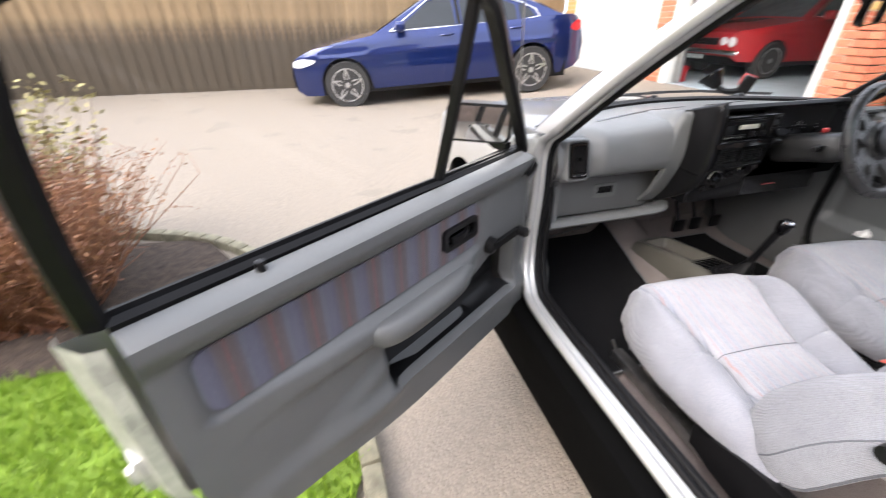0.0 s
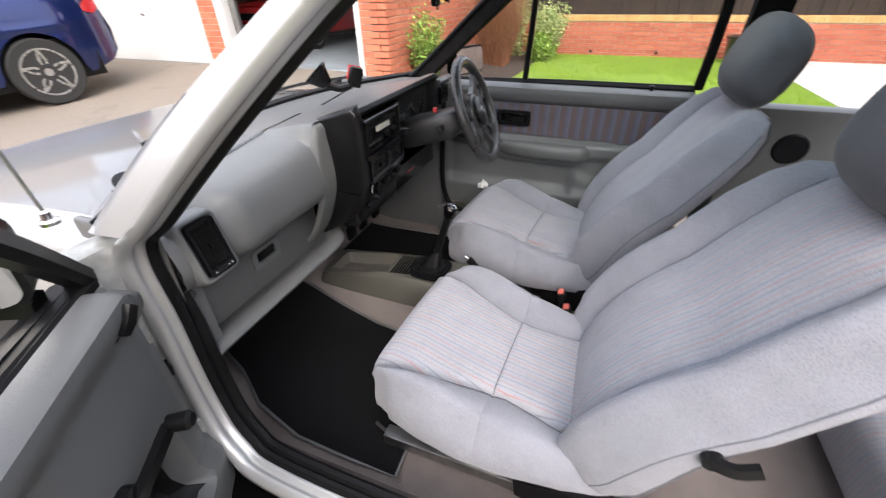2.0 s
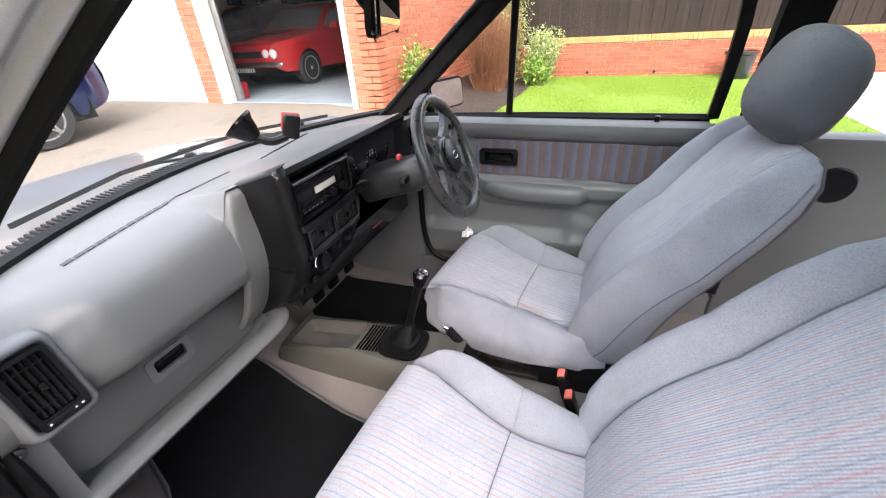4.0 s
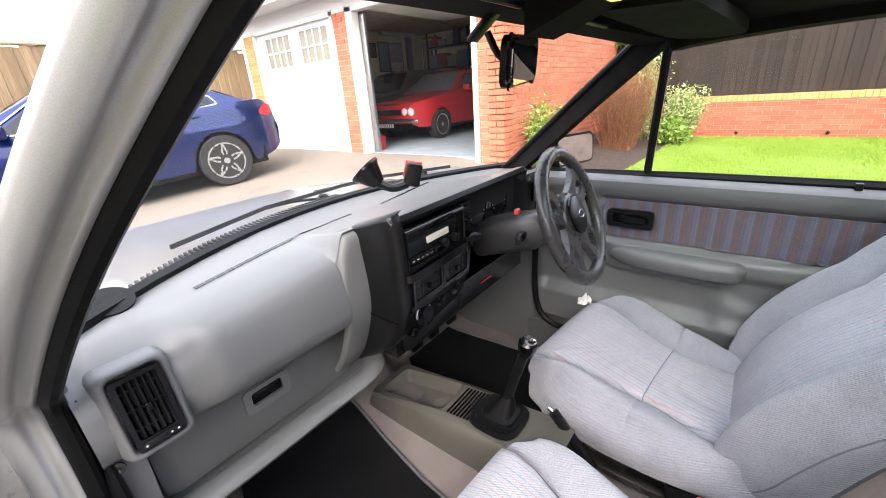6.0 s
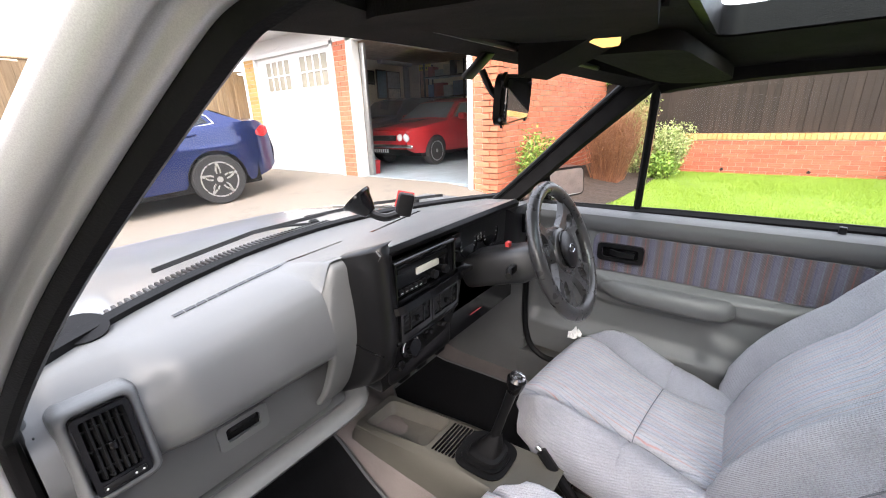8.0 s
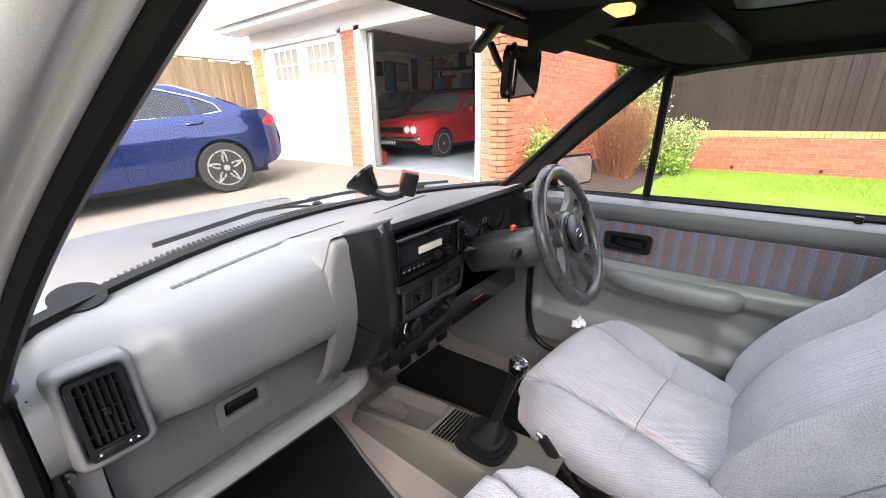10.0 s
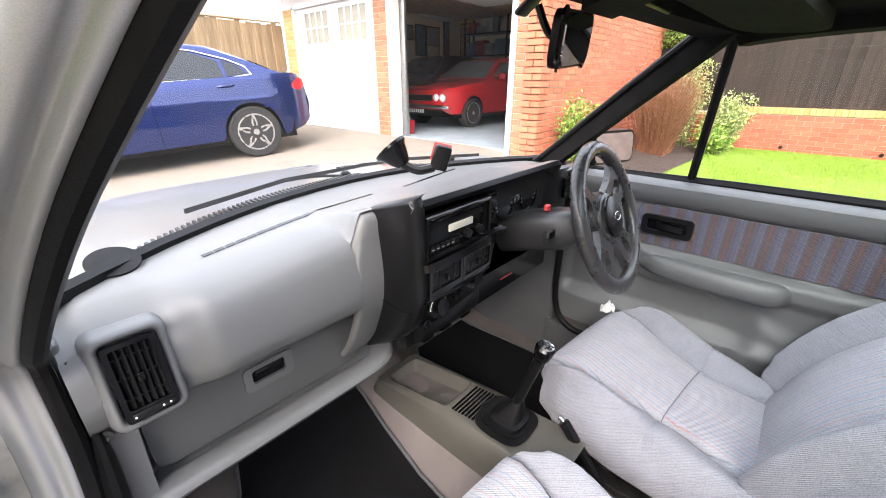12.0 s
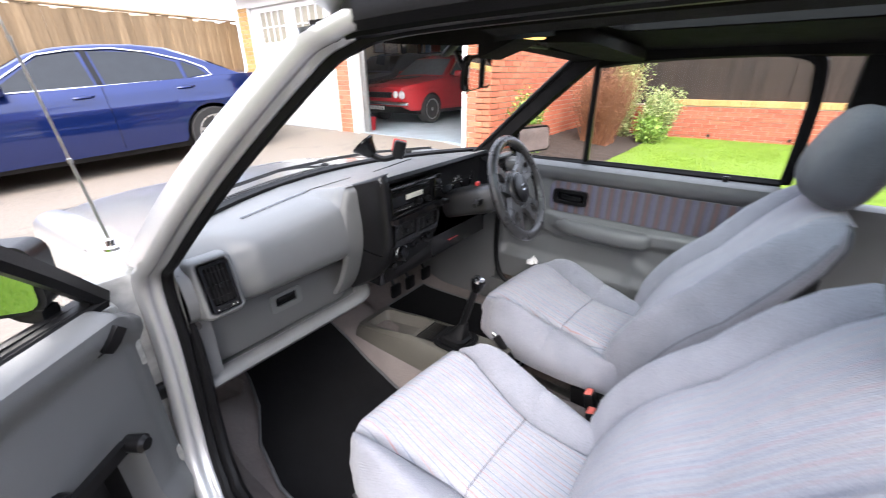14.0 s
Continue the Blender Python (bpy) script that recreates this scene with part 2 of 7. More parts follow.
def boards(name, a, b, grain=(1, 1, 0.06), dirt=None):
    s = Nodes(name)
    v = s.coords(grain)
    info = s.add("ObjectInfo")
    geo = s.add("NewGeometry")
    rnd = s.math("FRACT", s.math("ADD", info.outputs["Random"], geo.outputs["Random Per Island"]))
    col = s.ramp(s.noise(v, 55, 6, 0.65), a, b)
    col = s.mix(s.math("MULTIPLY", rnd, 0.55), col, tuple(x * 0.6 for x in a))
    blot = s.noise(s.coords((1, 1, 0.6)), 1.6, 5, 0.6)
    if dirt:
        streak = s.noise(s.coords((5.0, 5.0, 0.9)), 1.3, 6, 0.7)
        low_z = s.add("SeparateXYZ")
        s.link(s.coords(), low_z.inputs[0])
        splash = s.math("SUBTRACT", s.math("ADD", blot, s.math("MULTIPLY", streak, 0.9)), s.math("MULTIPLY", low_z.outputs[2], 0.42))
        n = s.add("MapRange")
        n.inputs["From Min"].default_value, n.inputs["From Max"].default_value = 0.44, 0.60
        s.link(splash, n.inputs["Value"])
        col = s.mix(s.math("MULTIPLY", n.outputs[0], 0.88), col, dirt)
    else:
        col = s.mix(s.math("MULTIPLY", s.math("SUBTRACT", blot, 0.35), 0.9), col, tuple(x * 0.5 for x in a))
    s.link(col, s.p.inputs["Base Color"])
    s.p.inputs["Roughness"].default_value = 0.88
    s.bump(s.noise(v, 140, 4), 0.5, 0.004)
    return s.mat


def leaf(name, a, b):
    s = Nodes(name)
    geo = s.add("NewGeometry")
    col = s.ramp(geo.outputs["Random Per Island"], a, b, 0.0, 1.0)
    s.link(col, s.p.inputs["Base Color"])
    s.p.inputs["Roughness"].default_value = 0.6
    return s.mat


# interior
M_DASH = surface("grained_grey_plastic", (0.118, 0.122, 0.123), 0.36, vary=0.07, size=0.2, grain=0.22, grain_size=0.0011)
M_DASH_LIGHT = surface("pale_grey_plastic", (0.130, 0.134, 0.133), 0.45, vary=0.06, size=0.2, grain=0.3, grain_size=0.0011)
M_PANEL = surface("door_grey_plastic", (0.106, 0.110, 0.111), 0.42, vary=0.08, size=0.2, grain=0.35, grain_size=0.0012)
M_CONSOLE = surface("taupe_plastic", (0.088, 0.084, 0.072), 0.45, vary=0.07, size=0.12, grain=0.35, grain_size=0.0011)
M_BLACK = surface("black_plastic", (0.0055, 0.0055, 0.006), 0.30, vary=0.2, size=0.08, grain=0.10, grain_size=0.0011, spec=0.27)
M_VANE = surface("satin_black_vane", (0.010, 0.010, 0.0105), 0.28, vary=0.15, size=0.04, spec=0.22)
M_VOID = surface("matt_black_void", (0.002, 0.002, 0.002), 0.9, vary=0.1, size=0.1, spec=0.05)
M_GLOSS = surface("gloss_black", (0.003, 0.003, 0.0035), 0.14, vary=0.1, size=0.1, spec=0.36)
M_RUBBER = surface("black_rubber", (0.006, 0.006, 0.0065), 0.45, vary=0.2, size=0.06, grain=0.15, grain_size=0.002, spec=0.16)
M_LEATHER = surface("worn_wheel_grip", (0.036, 0.035, 0.035), 0.28, vary=0.25, size=0.05, grain=0.12, grain_size=0.0016)
M_LINER = surface("black_headlining", (0.013, 0.0125, 0.0125), 0.95, vary=0.25, size=0.06, grain=0.6, grain_size=0.002, spec=0.1)
M_CLOTH = woven("grey_tweed", (0.285, 0.292, 0.330))
M_STRIPE = woven("striped_tweed", (0.365, 0.368, 0.398),
                 ((0.044, 0.0, 0.0016, (0.46, 0.12, 0.08), 0.65), (0.044, 0.26, 0.0014, (0.10, 0.11, 0.15), 0.75), (0.044, 0.50, 0.0015, (0.42, 0.19, 0.13), 0.55),
                  (0.044, 0.76, 0.0014, (0.11, 0.13, 0.19), 0.75), (0.022, 0.12, 0.0030, (0.30, 0.38, 0.48), 0.35)),
                 broad=(0.088, 0.2, 0.03, (0.32, 0.34, 0.40), 0.4))
M_STRIPE_DOOR = woven("dark_striped_tweed", (0.112, 0.090, 0.094),
                      ((0.040, 0.0, 0.0024, (0.26, 0.07, 0.06), 0.65), (0.040, 0.33, 0.0020, (0.05, 0.06, 0.13), 0.6), (0.040, 0.66, 0.0018, (0.16, 0.20, 0.24), 0.6)),
                      axis=1, broad=(0.040, 0.5, 0.013, (0.125, 0.140, 0.225), 0.6))
M_REST = woven("slate_tweed", (0.098, 0.102, 0.116))
M_SEAM = surface("seam_thread", (0.125, 0.13, 0.15), 0.95)
M_CARPET = carpet("taupe_carpet", (0.20, 0.175, 0.165))
M_MAT = carpet("black_mat", (0.008, 0.008, 0.0088))
# dashboard grey, darkened: the lid's shade under the pad is in the colour
M_LID = surface("shaded_grey_plastic", (0.092, 0.095, 0.095), 0.48, vary=0.07, size=0.2, grain=0.35, grain_size=0.0011)
M_COWL = surface("cowl_grey_plastic", (0.020, 0.0205, 0.0215), 0.34, vary=0.08, size=0.1, grain=0.35, grain_size=0.0011)
M_CHROME = surface("chrome", (0.75, 0.75, 0.76), 0.12, 1.0, vary=0.05)
M_STEEL = surface("dull_steel", (0.45, 0.45, 0.44), 0.35, 1.0, vary=0.2, size=0.03)
M_RED = surface("red_plastic", (0.55, 0.05, 0.05), 0.4)
M_BUCKLE = surface("salmon_red_button", (0.72, 0.15, 0.11), 0.4)
M_WHITE_INK = surface("white_marks", (0.75, 0.75, 0.72), 0.6)
M_AMBER = emitting("lamp_glow", (1.0, 0.60, 0.16), 0.45)
M_LCD = surface("pale_display", (0.62, 0.60, 0.52), 0.3)
M_GREEN_TAG = surface("green_tag", (0.22, 0.30, 0.14), 0.5)
M_PAPER = surface("white_cloth", (0.62, 0.60, 0.58), 0.9, vary=0.2, size=0.02)
M_SILVER = paint("silver_paint", (0.46, 0.465, 0.46), 0.50, 0.2, 0.42)
M_JAMB = surface("dusty_silver_jamb", (0.42, 0.42, 0.39), 0.42, 0.4, vary=0.25, size=0.03, wear=0.4)
M_GLASS = glass("window_glass", (0.97, 0.985, 0.98), 0.035)
M_TINT = glass("sunroof_glass", (0.80, 0.90, 0.90), 0.05)
M_MIRROR = surface("mirror", (0.85, 0.87, 0.88), 0.015, 1.0, vary=0.0)
# outside
M_TARMAC = tarmac("worn_drive")
M_BRICK = brickwork("red_brick", (0.42, 0.105, 0.055), (0.52, 0.15, 0.078), (0.60, 0.21, 0.115))
# the coping's own buff; on the left pier it stands for orange light
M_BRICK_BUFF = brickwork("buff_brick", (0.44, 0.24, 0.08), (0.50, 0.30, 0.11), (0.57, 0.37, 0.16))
M_BRICK_GARDEN = brickwork("garden_red_brick", (0.30, 0.070, 0.040), (0.39, 0.105, 0.058), (0.46, 0.15, 0.085))
M_BLOCK_WALL = surface("plain_brown_wall", (0.27, 0.20, 0.16), 0.9, vary=0.2, size=0.3, grain=0.5, grain_size=0.01)
M_MORTAR = surface("mortar", (0.46, 0.39, 0.31), 0.95, vary=0.15, size=0.05, grain=0.6, grain_size=0.004)
M_WHITE = surface("white_gloss_paint", (0.70, 0.70, 0.69), 0.35, vary=0.03, size=0.5)
M_CREAM = surface("cream_wall", (0.68, 0.60, 0.46), 0.9, vary=0.08, size=0.5)
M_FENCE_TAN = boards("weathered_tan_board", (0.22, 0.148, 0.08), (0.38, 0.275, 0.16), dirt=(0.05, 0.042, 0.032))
M_FENCE_DARK = boards("dark_brown_board", (0.015, 0.0105, 0.008), (0.050, 0.036, 0.028))
M_LAWN = surface("lawn_soil", (0.16, 0.25, 0.028), 0.95, vary=0.2, size=0.08, grain=0.6, grain_size=0.01)
M_GRASS = leaf("grass_blade", (0.15, 0.27, 0.018), (0.25, 0.36, 0.035))
M_SOIL = surface("bark_soil", (0.048, 0.034, 0.025), 1.0, vary=0.5, size=0.04, grain=0.9, grain_size=0.012)
M_TWIG = leaf("red_brown_twig", (0.13, 0.05, 0.027), (0.28, 0.125, 0.06))
M_LEAF_G = leaf("green_leaf", (0.10, 0.22, 0.03), (0.30, 0.42, 0.07))
M_LEAF_V = leaf("cream_green_leaf", (0.17, 0.28, 0.07), (0.52, 0.55, 0.25))
M_LEAF_B = leaf("russet_leaf", (0.12, 0.042, 0.02), (0.30, 0.14, 0.06))
M_BARK = surface("bark", (0.12, 0.085, 0.06), 0.95, vary=0.3, size=0.02)
M_EDGING = surface("mossy_edging", (0.20, 0.185, 0.13), 0.95, vary=0.4, size=0.06, grain=0.6, grain_size=0.006)
M_CONCRETE = surface("pale_paving", (0.50, 0.48, 0.44), 0.85, vary=0.12, size=0.15, grain=0.4, grain_size=0.005)
M_FLOOR = surface("painted_floor", (0.30, 0.36, 0.40), 0.35, vary=0.2, size=0.3, wear=0.4)
M_TILE = surface("roof_tile", (0.42, 0.31, 0.21), 0.9, vary=0.25, size=0.1, grain=0.5, grain_size=0.01)
M_BLUE = paint("deep_blue_paint", (0.0012, 0.014, 0.105), 0.60, 0.0, 0.30)
M_CARRED = paint("red_paint", (0.42, 0.012, 0.018), 0.0)
M_CARDARK = paint("black_paint", (0.012, 0.014, 0.018), 0.0)
M_DARKGLASS = surface("dark_car_glass", (0.016, 0.02, 0.024), 0.06, vary=0.1)
# paler copy of the car glass, with reflected sky put into its base
M_LITGLASS = surface("sky_lit_car_glass", (0.16, 0.19, 0.21), 0.05, vary=0.1)
M_TYRE = surface("tyre", (0.022, 0.022, 0.022), 0.8, vary=0.2, size=0.03)
M_ALLOY = surface("bright_alloy", (0.55, 0.55, 0.56), 0.28, 0.9, vary=0.1)
M_ALLOY_DARK = surface("dark_alloy", (0.05, 0.05, 0.052), 0.4, 0.5)
M_TAIL = surface("red_lens", (0.55, 0.02, 0.03), 0.12, vary=0.05)
M_LENS = surface("clear_lens", (0.62, 0.64, 0.66), 0.08, vary=0.1)

# ---- the car: shell ----
CX = 0.10


def screen_y(x):
    """Foot of the windscreen in plan."""
    return 0.60 - 0.55 * (x - 0.14) ** 2


car = group_of("hatchback_car", (0.1, 0.3, 0.0), "silver three-door hatchback with black interior trim, parked on the drive", "car")

# aperture of the open door, from rear sill round to the roof rail
RIM = spline([(-0.615, -1.10, 0.375), (-0.615, -0.5, 0.372), (-0.615, 0.05, 0.372), (-0.602, 0.18, 0.40), (-0.582, 0.245, 0.50), (-0.566, 0.268, 0.68), (-0.562, 0.272, 0.830),
              (-0.556, 0.198, 0.90), (-0.510, 0.042, 1.05), (-0.449, -0.104, 1.185), (-0.428, -0.155, 1.219), (-0.402, -0.225, 1.236), (-0.392, -0.50, 1.243), (-0.392, -0.8, 1.243), (-0.40, -1.15, 1.235)], 6)
bm = B()
SILL_RIM = [(-0.036, 0.010), (-0.034, 0.003), (-0.028, -0.003), (-0.021, -0.006), (-0.015, -0.005), (-0.012, -0.001), (-0.006, -0.001), (-0.003, -0.006), (0.004, -0.006), (0.012, 0.002), (0.012, 0.020), (0.000, 0.025), (-0.018, 0.021), (-0.031, 0.013)]
sweep(bm, [p + Vector((-0.010, 0, 0)) for p in RIM[:66]], SILL_RIM)
part("door_aperture", bm, M_SILVER, car, "silver painted door aperture with rounded edges", angle=75)
bm = B()
tube(bm, [p + Vector((0.006, 0.001, 0)) for p in RIM], 0.0120, 10, (1, 0, 0), ry=0.014)
tube(bm, [p + Vector((0.024, -0.002, 0)) for p in RIM[:37]], 0.0135, 10, (1, 0, 0), ry=0.017, scale=[1 - 0.92 * smooth(27, 36, i) for i in range(37)])
part("door_seal", bm, M_RUBBER, car, "thick black rubber door seal")
bm = B()
sweep(bm, [p + Vector((0.040, 0.004, 0)) for p in RIM[68:]], [(-0.014, -0.014), (0.020, -0.018), (0.030, -0.004), (0.018, 0.012), (-0.014, 0.014)])
part("pillar_trim", bm, M_LINER, car, "black inner pillar trim")
# black drip channel under the roof edge
bm = B()
sweep(bm, [p + Vector((-0.010, 0, 0)) for p in RIM[58:]], [(-0.040, 0.010), (-0.038, 0.000), (-0.026, -0.008), (-0.018, 0.002), (-0.010, -0.010), (0.012, -0.010), (0.014, 0.026), (-0.036, 0.030)], scale=[smooth(-1, 7, i) for i in range(len(RIM) - 58)])
part("drip_channel", bm, M_RUBBER, car, "black grooved drip channel under the roof edge")
bm = B()
sweep(bm, [p + Vector((-0.010, 0, 0)) for p in RIM[60:]], [(-0.044, 0.034), (-0.040, 0.027), (-0.020, 0.028), (0.012, 0.028), (0.020, 0.060), (-0.012, 0.060), (-0.034, 0.050)])
part("roof_rail", bm, M_SILVER, car, "silver rolled roof edge")
bm = B()
box(bm, (-0.556, 0.285, 0.26), (-0.538, 0.46, 0.852), 0.008, seg=3)
part("side_kick_trim", bm, M_DASH, car, "grey kick trim beside the dashboard")

# outer pillar skin between the aperture and the windscreen
bm = B()
edge_a = [RIM[i] + Vector((-0.041, 0.012, 0.006)) for i in range(40, 59)]
foot_a, head_a = Vector((-0.594, 0.335, 0.868)), Vector((-0.446, -0.118, 1.236))
edge_b = [foot_a.lerp(head_a, k / 18) + Vector((-0.012, 0.012, 0.010)) * math.sin(math.pi * k / 18) for k in range(19)]
loft(bm, [edge_a, [a.lerp(b, 0.5) + Vector((-0.008, 0.006, 0.004)) for a, b in zip(edge_a, edge_b)], edge_b, [b + Vector((0.025, 0.004, 0.0)) for b in edge_b]], closed=False)
part("pillar_skin", bm, M_SILVER, car, "silver outer windscreen pillar", angle=70)
# sill and rocker
bm = B()
sweep(bm, [(0, y, 0) for y in (-1.15, -0.6, 0.0, 0.22, 0.34)], [(-0.690, 0.372), (-0.655, 0.384), (-0.63, 0.372), (-0.60, 0.36), (-0.60, 0.30), (-0.690, 0.33)], (1, 0, 0))
part("sill", bm, M_SILVER, car, "silver painted door sill, lightly scuffed")
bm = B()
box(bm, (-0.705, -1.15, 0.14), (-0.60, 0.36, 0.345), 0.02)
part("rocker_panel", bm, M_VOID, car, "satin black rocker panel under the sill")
bm = B()
sweep(bm, [(0, y, 0) for y in (-1.15, -0.5, 0.1, 0.26)], [(-0.585, 0.385), (-0.565, 0.392), (-0.535, 0.36), (-0.53, 0.25), (-0.585, 0.25)], (1, 0, 0))
part("scuff_strip", bm, M_PANEL, car, "grey plastic scuff strip inside the sill")

# hinge jamb ahead of the aperture
bm = B()
box(bm, (-0.668, 0.285, 0.33), (-0.560, 0.345, 0.86), 0.014)
box(bm, (-0.675, 0.262, 0.36), (-0.640, 0.300, 0.82), 0.008)
part("hinge_jamb", bm, M_JAMB, car, "dusty silver hinge jamb with bolt holes")
for z in (0.46, 0.73):
    bm = B()
    box(bm, (-0.690, 0.235, z - 0.03), (-0.632, 0.272, z + 0.03), 0.006)
    box(bm, (-0.700, 0.205, z - 0.022), (-0.678, 0.262, z + 0.022), 0.006)
    lathe(bm, [(0.010, -0.04), (0.010, 0.04)], (-0.689, 0.232, z), n=12)
    part("door_hinge", bm, M_JAMB, car, "silver painted door hinge")
bm = B()
lathe(bm, [(0.018, 0), (0.018, 0.012), (0.012, 0.018), (0.004, 0.018)], (-0.62, 0.287, 0.60), (0, -1, 0), 16)
part("jamb_grommet", bm, M_RUBBER, car, "black rubber grommet")

# floor with tunnel and toe board
def floor_z(x, y):
    z = 0.195 + 0.100 * math.exp(-((x - CX) / 0.115) ** 4) + 0.55 * max(0, y - 0.47) ** 1.35
    z += 0.10 * smooth(-0.50, -0.56, x) + 0.10 * smooth(0.69, 0.76, x)
    return z + 0.13 * smooth(0.33, 0.5, y) * smooth(-0.33, -0.50, x) + 0.05 * smooth(-0.42, -0.6, y)


bm = B()
nx, ny = 44, 60
rows = []
for j in range(ny + 1):
    y = -1.25 + 1.98 * j / ny
    r = []
    for i in range(nx + 1):
        x = -0.56 + 1.32 * i / nx
        r.append((x, y, floor_z(x, y)))
    rows.append(r)
loft(bm, rows, closed=False)
part("floor_carpet", bm, M_CARPET, car, "taupe moulded floor carpet")
bm = B()
sweep(bm, spline([(-0.52, 0.40, 0.56), (-0.50, 0.43, 0.45), (-0.44, 0.52, 0.33), (-0.40, 0.60, 0.25)], 4), [(-0.09, -0.03), (0.03, -0.045), (0.05, 0.0), (0.03, 0.03), (-0.09, 0.02)])
part("kick_panel", bm, M_CARPET, car, "carpeted kick panel over the wheel arch")
bm = B()
box(bm, (-0.58, 0.70, 0.15), (0.78, 0.74, 0.78), 0.0)
part("bulkhead", bm, M_CARPET, car, "dark bulkhead behind the dashboard")

bm = B()
box(bm, (0.665, 0.225, 0.20), (0.76, 0.74, 0.86), 0.012)
part("driver_kick_trim", bm, M_PANEL, car, "grey kick trim by the driver's footwell")
bm = B()
tube(bm, spline([(0.662, 0.215, 0.80), (0.660, 0.222, 0.60), (0.655, 0.215, 0.42), (0.65, 0.16, 0.335), (0.65, 0.0, 0.325), (0.65, -0.7, 0.325)], 6), 0.011, 8)
part("driver_door_seal", bm, M_RUBBER, car, "black door seal along the driver's aperture")
bm = B()
box(bm, (0.655, -0.80, 0.19), (0.76, 0.25, 0.325), 0.012)
part("driver_sill", bm, M_PANEL, car, "grey sill trim on the driver's side")
# windscreen, its seal, header
HEAD = [(x, 0.050 - 0.62 * (x - CX) ** 2, 1.268 - 0.045 * ((x - CX) / 0.5) ** 2) for x in np.linspace(-0.425, 0.61, 15)]
FOOT = [(x, screen_y(x) + 0.012, 0.872) for x in np.linspace(-0.575, 0.765, 15)]
bm = B()
loft(bm, [[Vector(a).lerp(Vector(b), k / 6) + Vector((0, 0.03, 0.02)) * math.sin(math.pi * k / 6) for a, b in zip(FOOT, HEAD)] for k in range(7)], closed=False)
glass_ob = part("windscreen", bm, M_GLASS, car, "clear curved windscreen", angle=60)
glass_ob.visible_shadow = False
bm = B()
sweep(bm, [Vector(p) + Vector((0, -0.004, 0.004)) for p in FOOT], [(-0.012, -0.010), (0.012, -0.010), (0.016, 0.004), (0.0, 0.012), (-0.014, 0.006)], (0, 1, 0))
part("windscreen_seal", bm, M_RUBBER, car, "black rubber windscreen seal")
bm = B()
sweep(bm, [Vector(p) + Vector((0, -0.01, 0.006)) for p in HEAD], [(-0.03, -0.012), (0.03, -0.016), (0.03, 0.02), (-0.03, 0.02)], (0, 1, 0))
part("header_rail", bm, M_LINER, car, "black header rail trim")

# far windscreen pillar and door-frame seal
FARP = [(0.745, 0.365, 0.860), (0.725, 0.308, 0.90), (0.688, 0.185, 1.0), (0.648, 0.062, 1.10), (0.608, -0.066, 1.20), (0.592, -0.118, 1.242)]
bm = B()
sweep(bm, spline(FARP, 5), [(-0.022, -0.026), (0.012, -0.032), (0.03, -0.01), (0.03, 0.022), (0.0, 0.030), (-0.024, 0.018)])
part("far_pillar", bm, M_LINER, car, "black trimmed windscreen pillar")
bm = B()
tube(bm, [p + Vector((-0.022, 0.022, 0.012)) for p in spline(FARP, 5)], 0.009, 8)
part("pillar_seal", bm, M_RUBBER, car, "black rubber bead along the pillar")
FARR = spline([(0.742, 0.10, 0.885), (0.715, 0.055, 0.99), (0.672, -0.045, 1.125), (0.632, -0.125, 1.205), (0.612, -0.20, 1.225), (0.602, -0.45, 1.238), (0.602, -0.75, 1.235), (0.612, -1.15, 1.215)], 6)
bm = B()
sweep(bm, FARR[20:], [(-0.024, -0.016), (0.02, -0.02), (0.03, 0.0), (0.02, 0.03), (-0.03, 0.03)])
part("far_roof_rail", bm, M_LINER, car, "black roof rail trim over the driver's window")
bm = B()
sweep(bm, spline([(0.722, -0.790, 0.84), (0.702, -0.790, 1.0), (0.655, -0.785, 1.13), (0.612, -0.78, 1.24)], 5), [(-0.02, -0.045), (0.02, -0.045), (0.025, 0.0), (0.02, 0.045), (-0.02, 0.045), (-0.026, 0.0)])
part("centre_pillar", bm, M_LINER, car, "black centre pillar behind the driver's door")
# rear quarter: side trim, window, tail closing panel
bm = B()
box(bm, (0.66, -1.75, 0.22), (0.74, -0.80, 0.855), 0.02)
part("rear_side_trim", bm, M_PANEL, car, "grey rear side trim")
# near rear quarter behind the open door
bm = B()
box(bm, (-0.665, -1.76, 0.20), (-0.615, -1.13, 0.868), 0.02)
part("rear_quarter", bm, M_SILVER, car, "silver rear quarter panel")
bm = B()
box(bm, (-0.612, -1.74, 0.22), (-0.570, -1.14, 0.855), 0.015)
part("near_side_trim", bm, M_PANEL, car, "grey rear side trim")
bm = B()
sweep(bm, spline([(-0.610, -1.155, 0.86), (-0.565, -1.155, 1.0), (-0.485, -1.155, 1.14), (-0.415, -1.155, 1.235)], 5), [(-0.02, -0.045), (0.02, -0.045), (0.025, 0.0), (0.02, 0.045), (-0.02, 0.045), (-0.026, 0.0)])
part("near_centre_pillar", bm, M_LINER, car, "black centre pillar behind the open door")
bm = B()
lathe(bm, [(0.05, 0), (0.045, 0.006), (0.0, 0.006)], (0.658, -0.98, 0.73), (-1, 0, 0), 20)
part("speaker_grille", bm, M_BLACK, car, "round black speaker grille")
bm = B()
loft(bm, [[(0.725, -0.84, 0.86), (0.725, -1.70, 0.86)], [(0.62, -0.83, 1.225), (0.62, -1.50, 1.21)]], closed=False)
g = part("rear_side_glass", bm, M_GLASS, car)
g.visible_shadow = False
bm = B()
box(bm, (-0.58, -1.80, 0.20), (0.74, -1.74, 0.86), 0.0)
part("tail_panel", bm, M_PANEL, car)
bm = B()
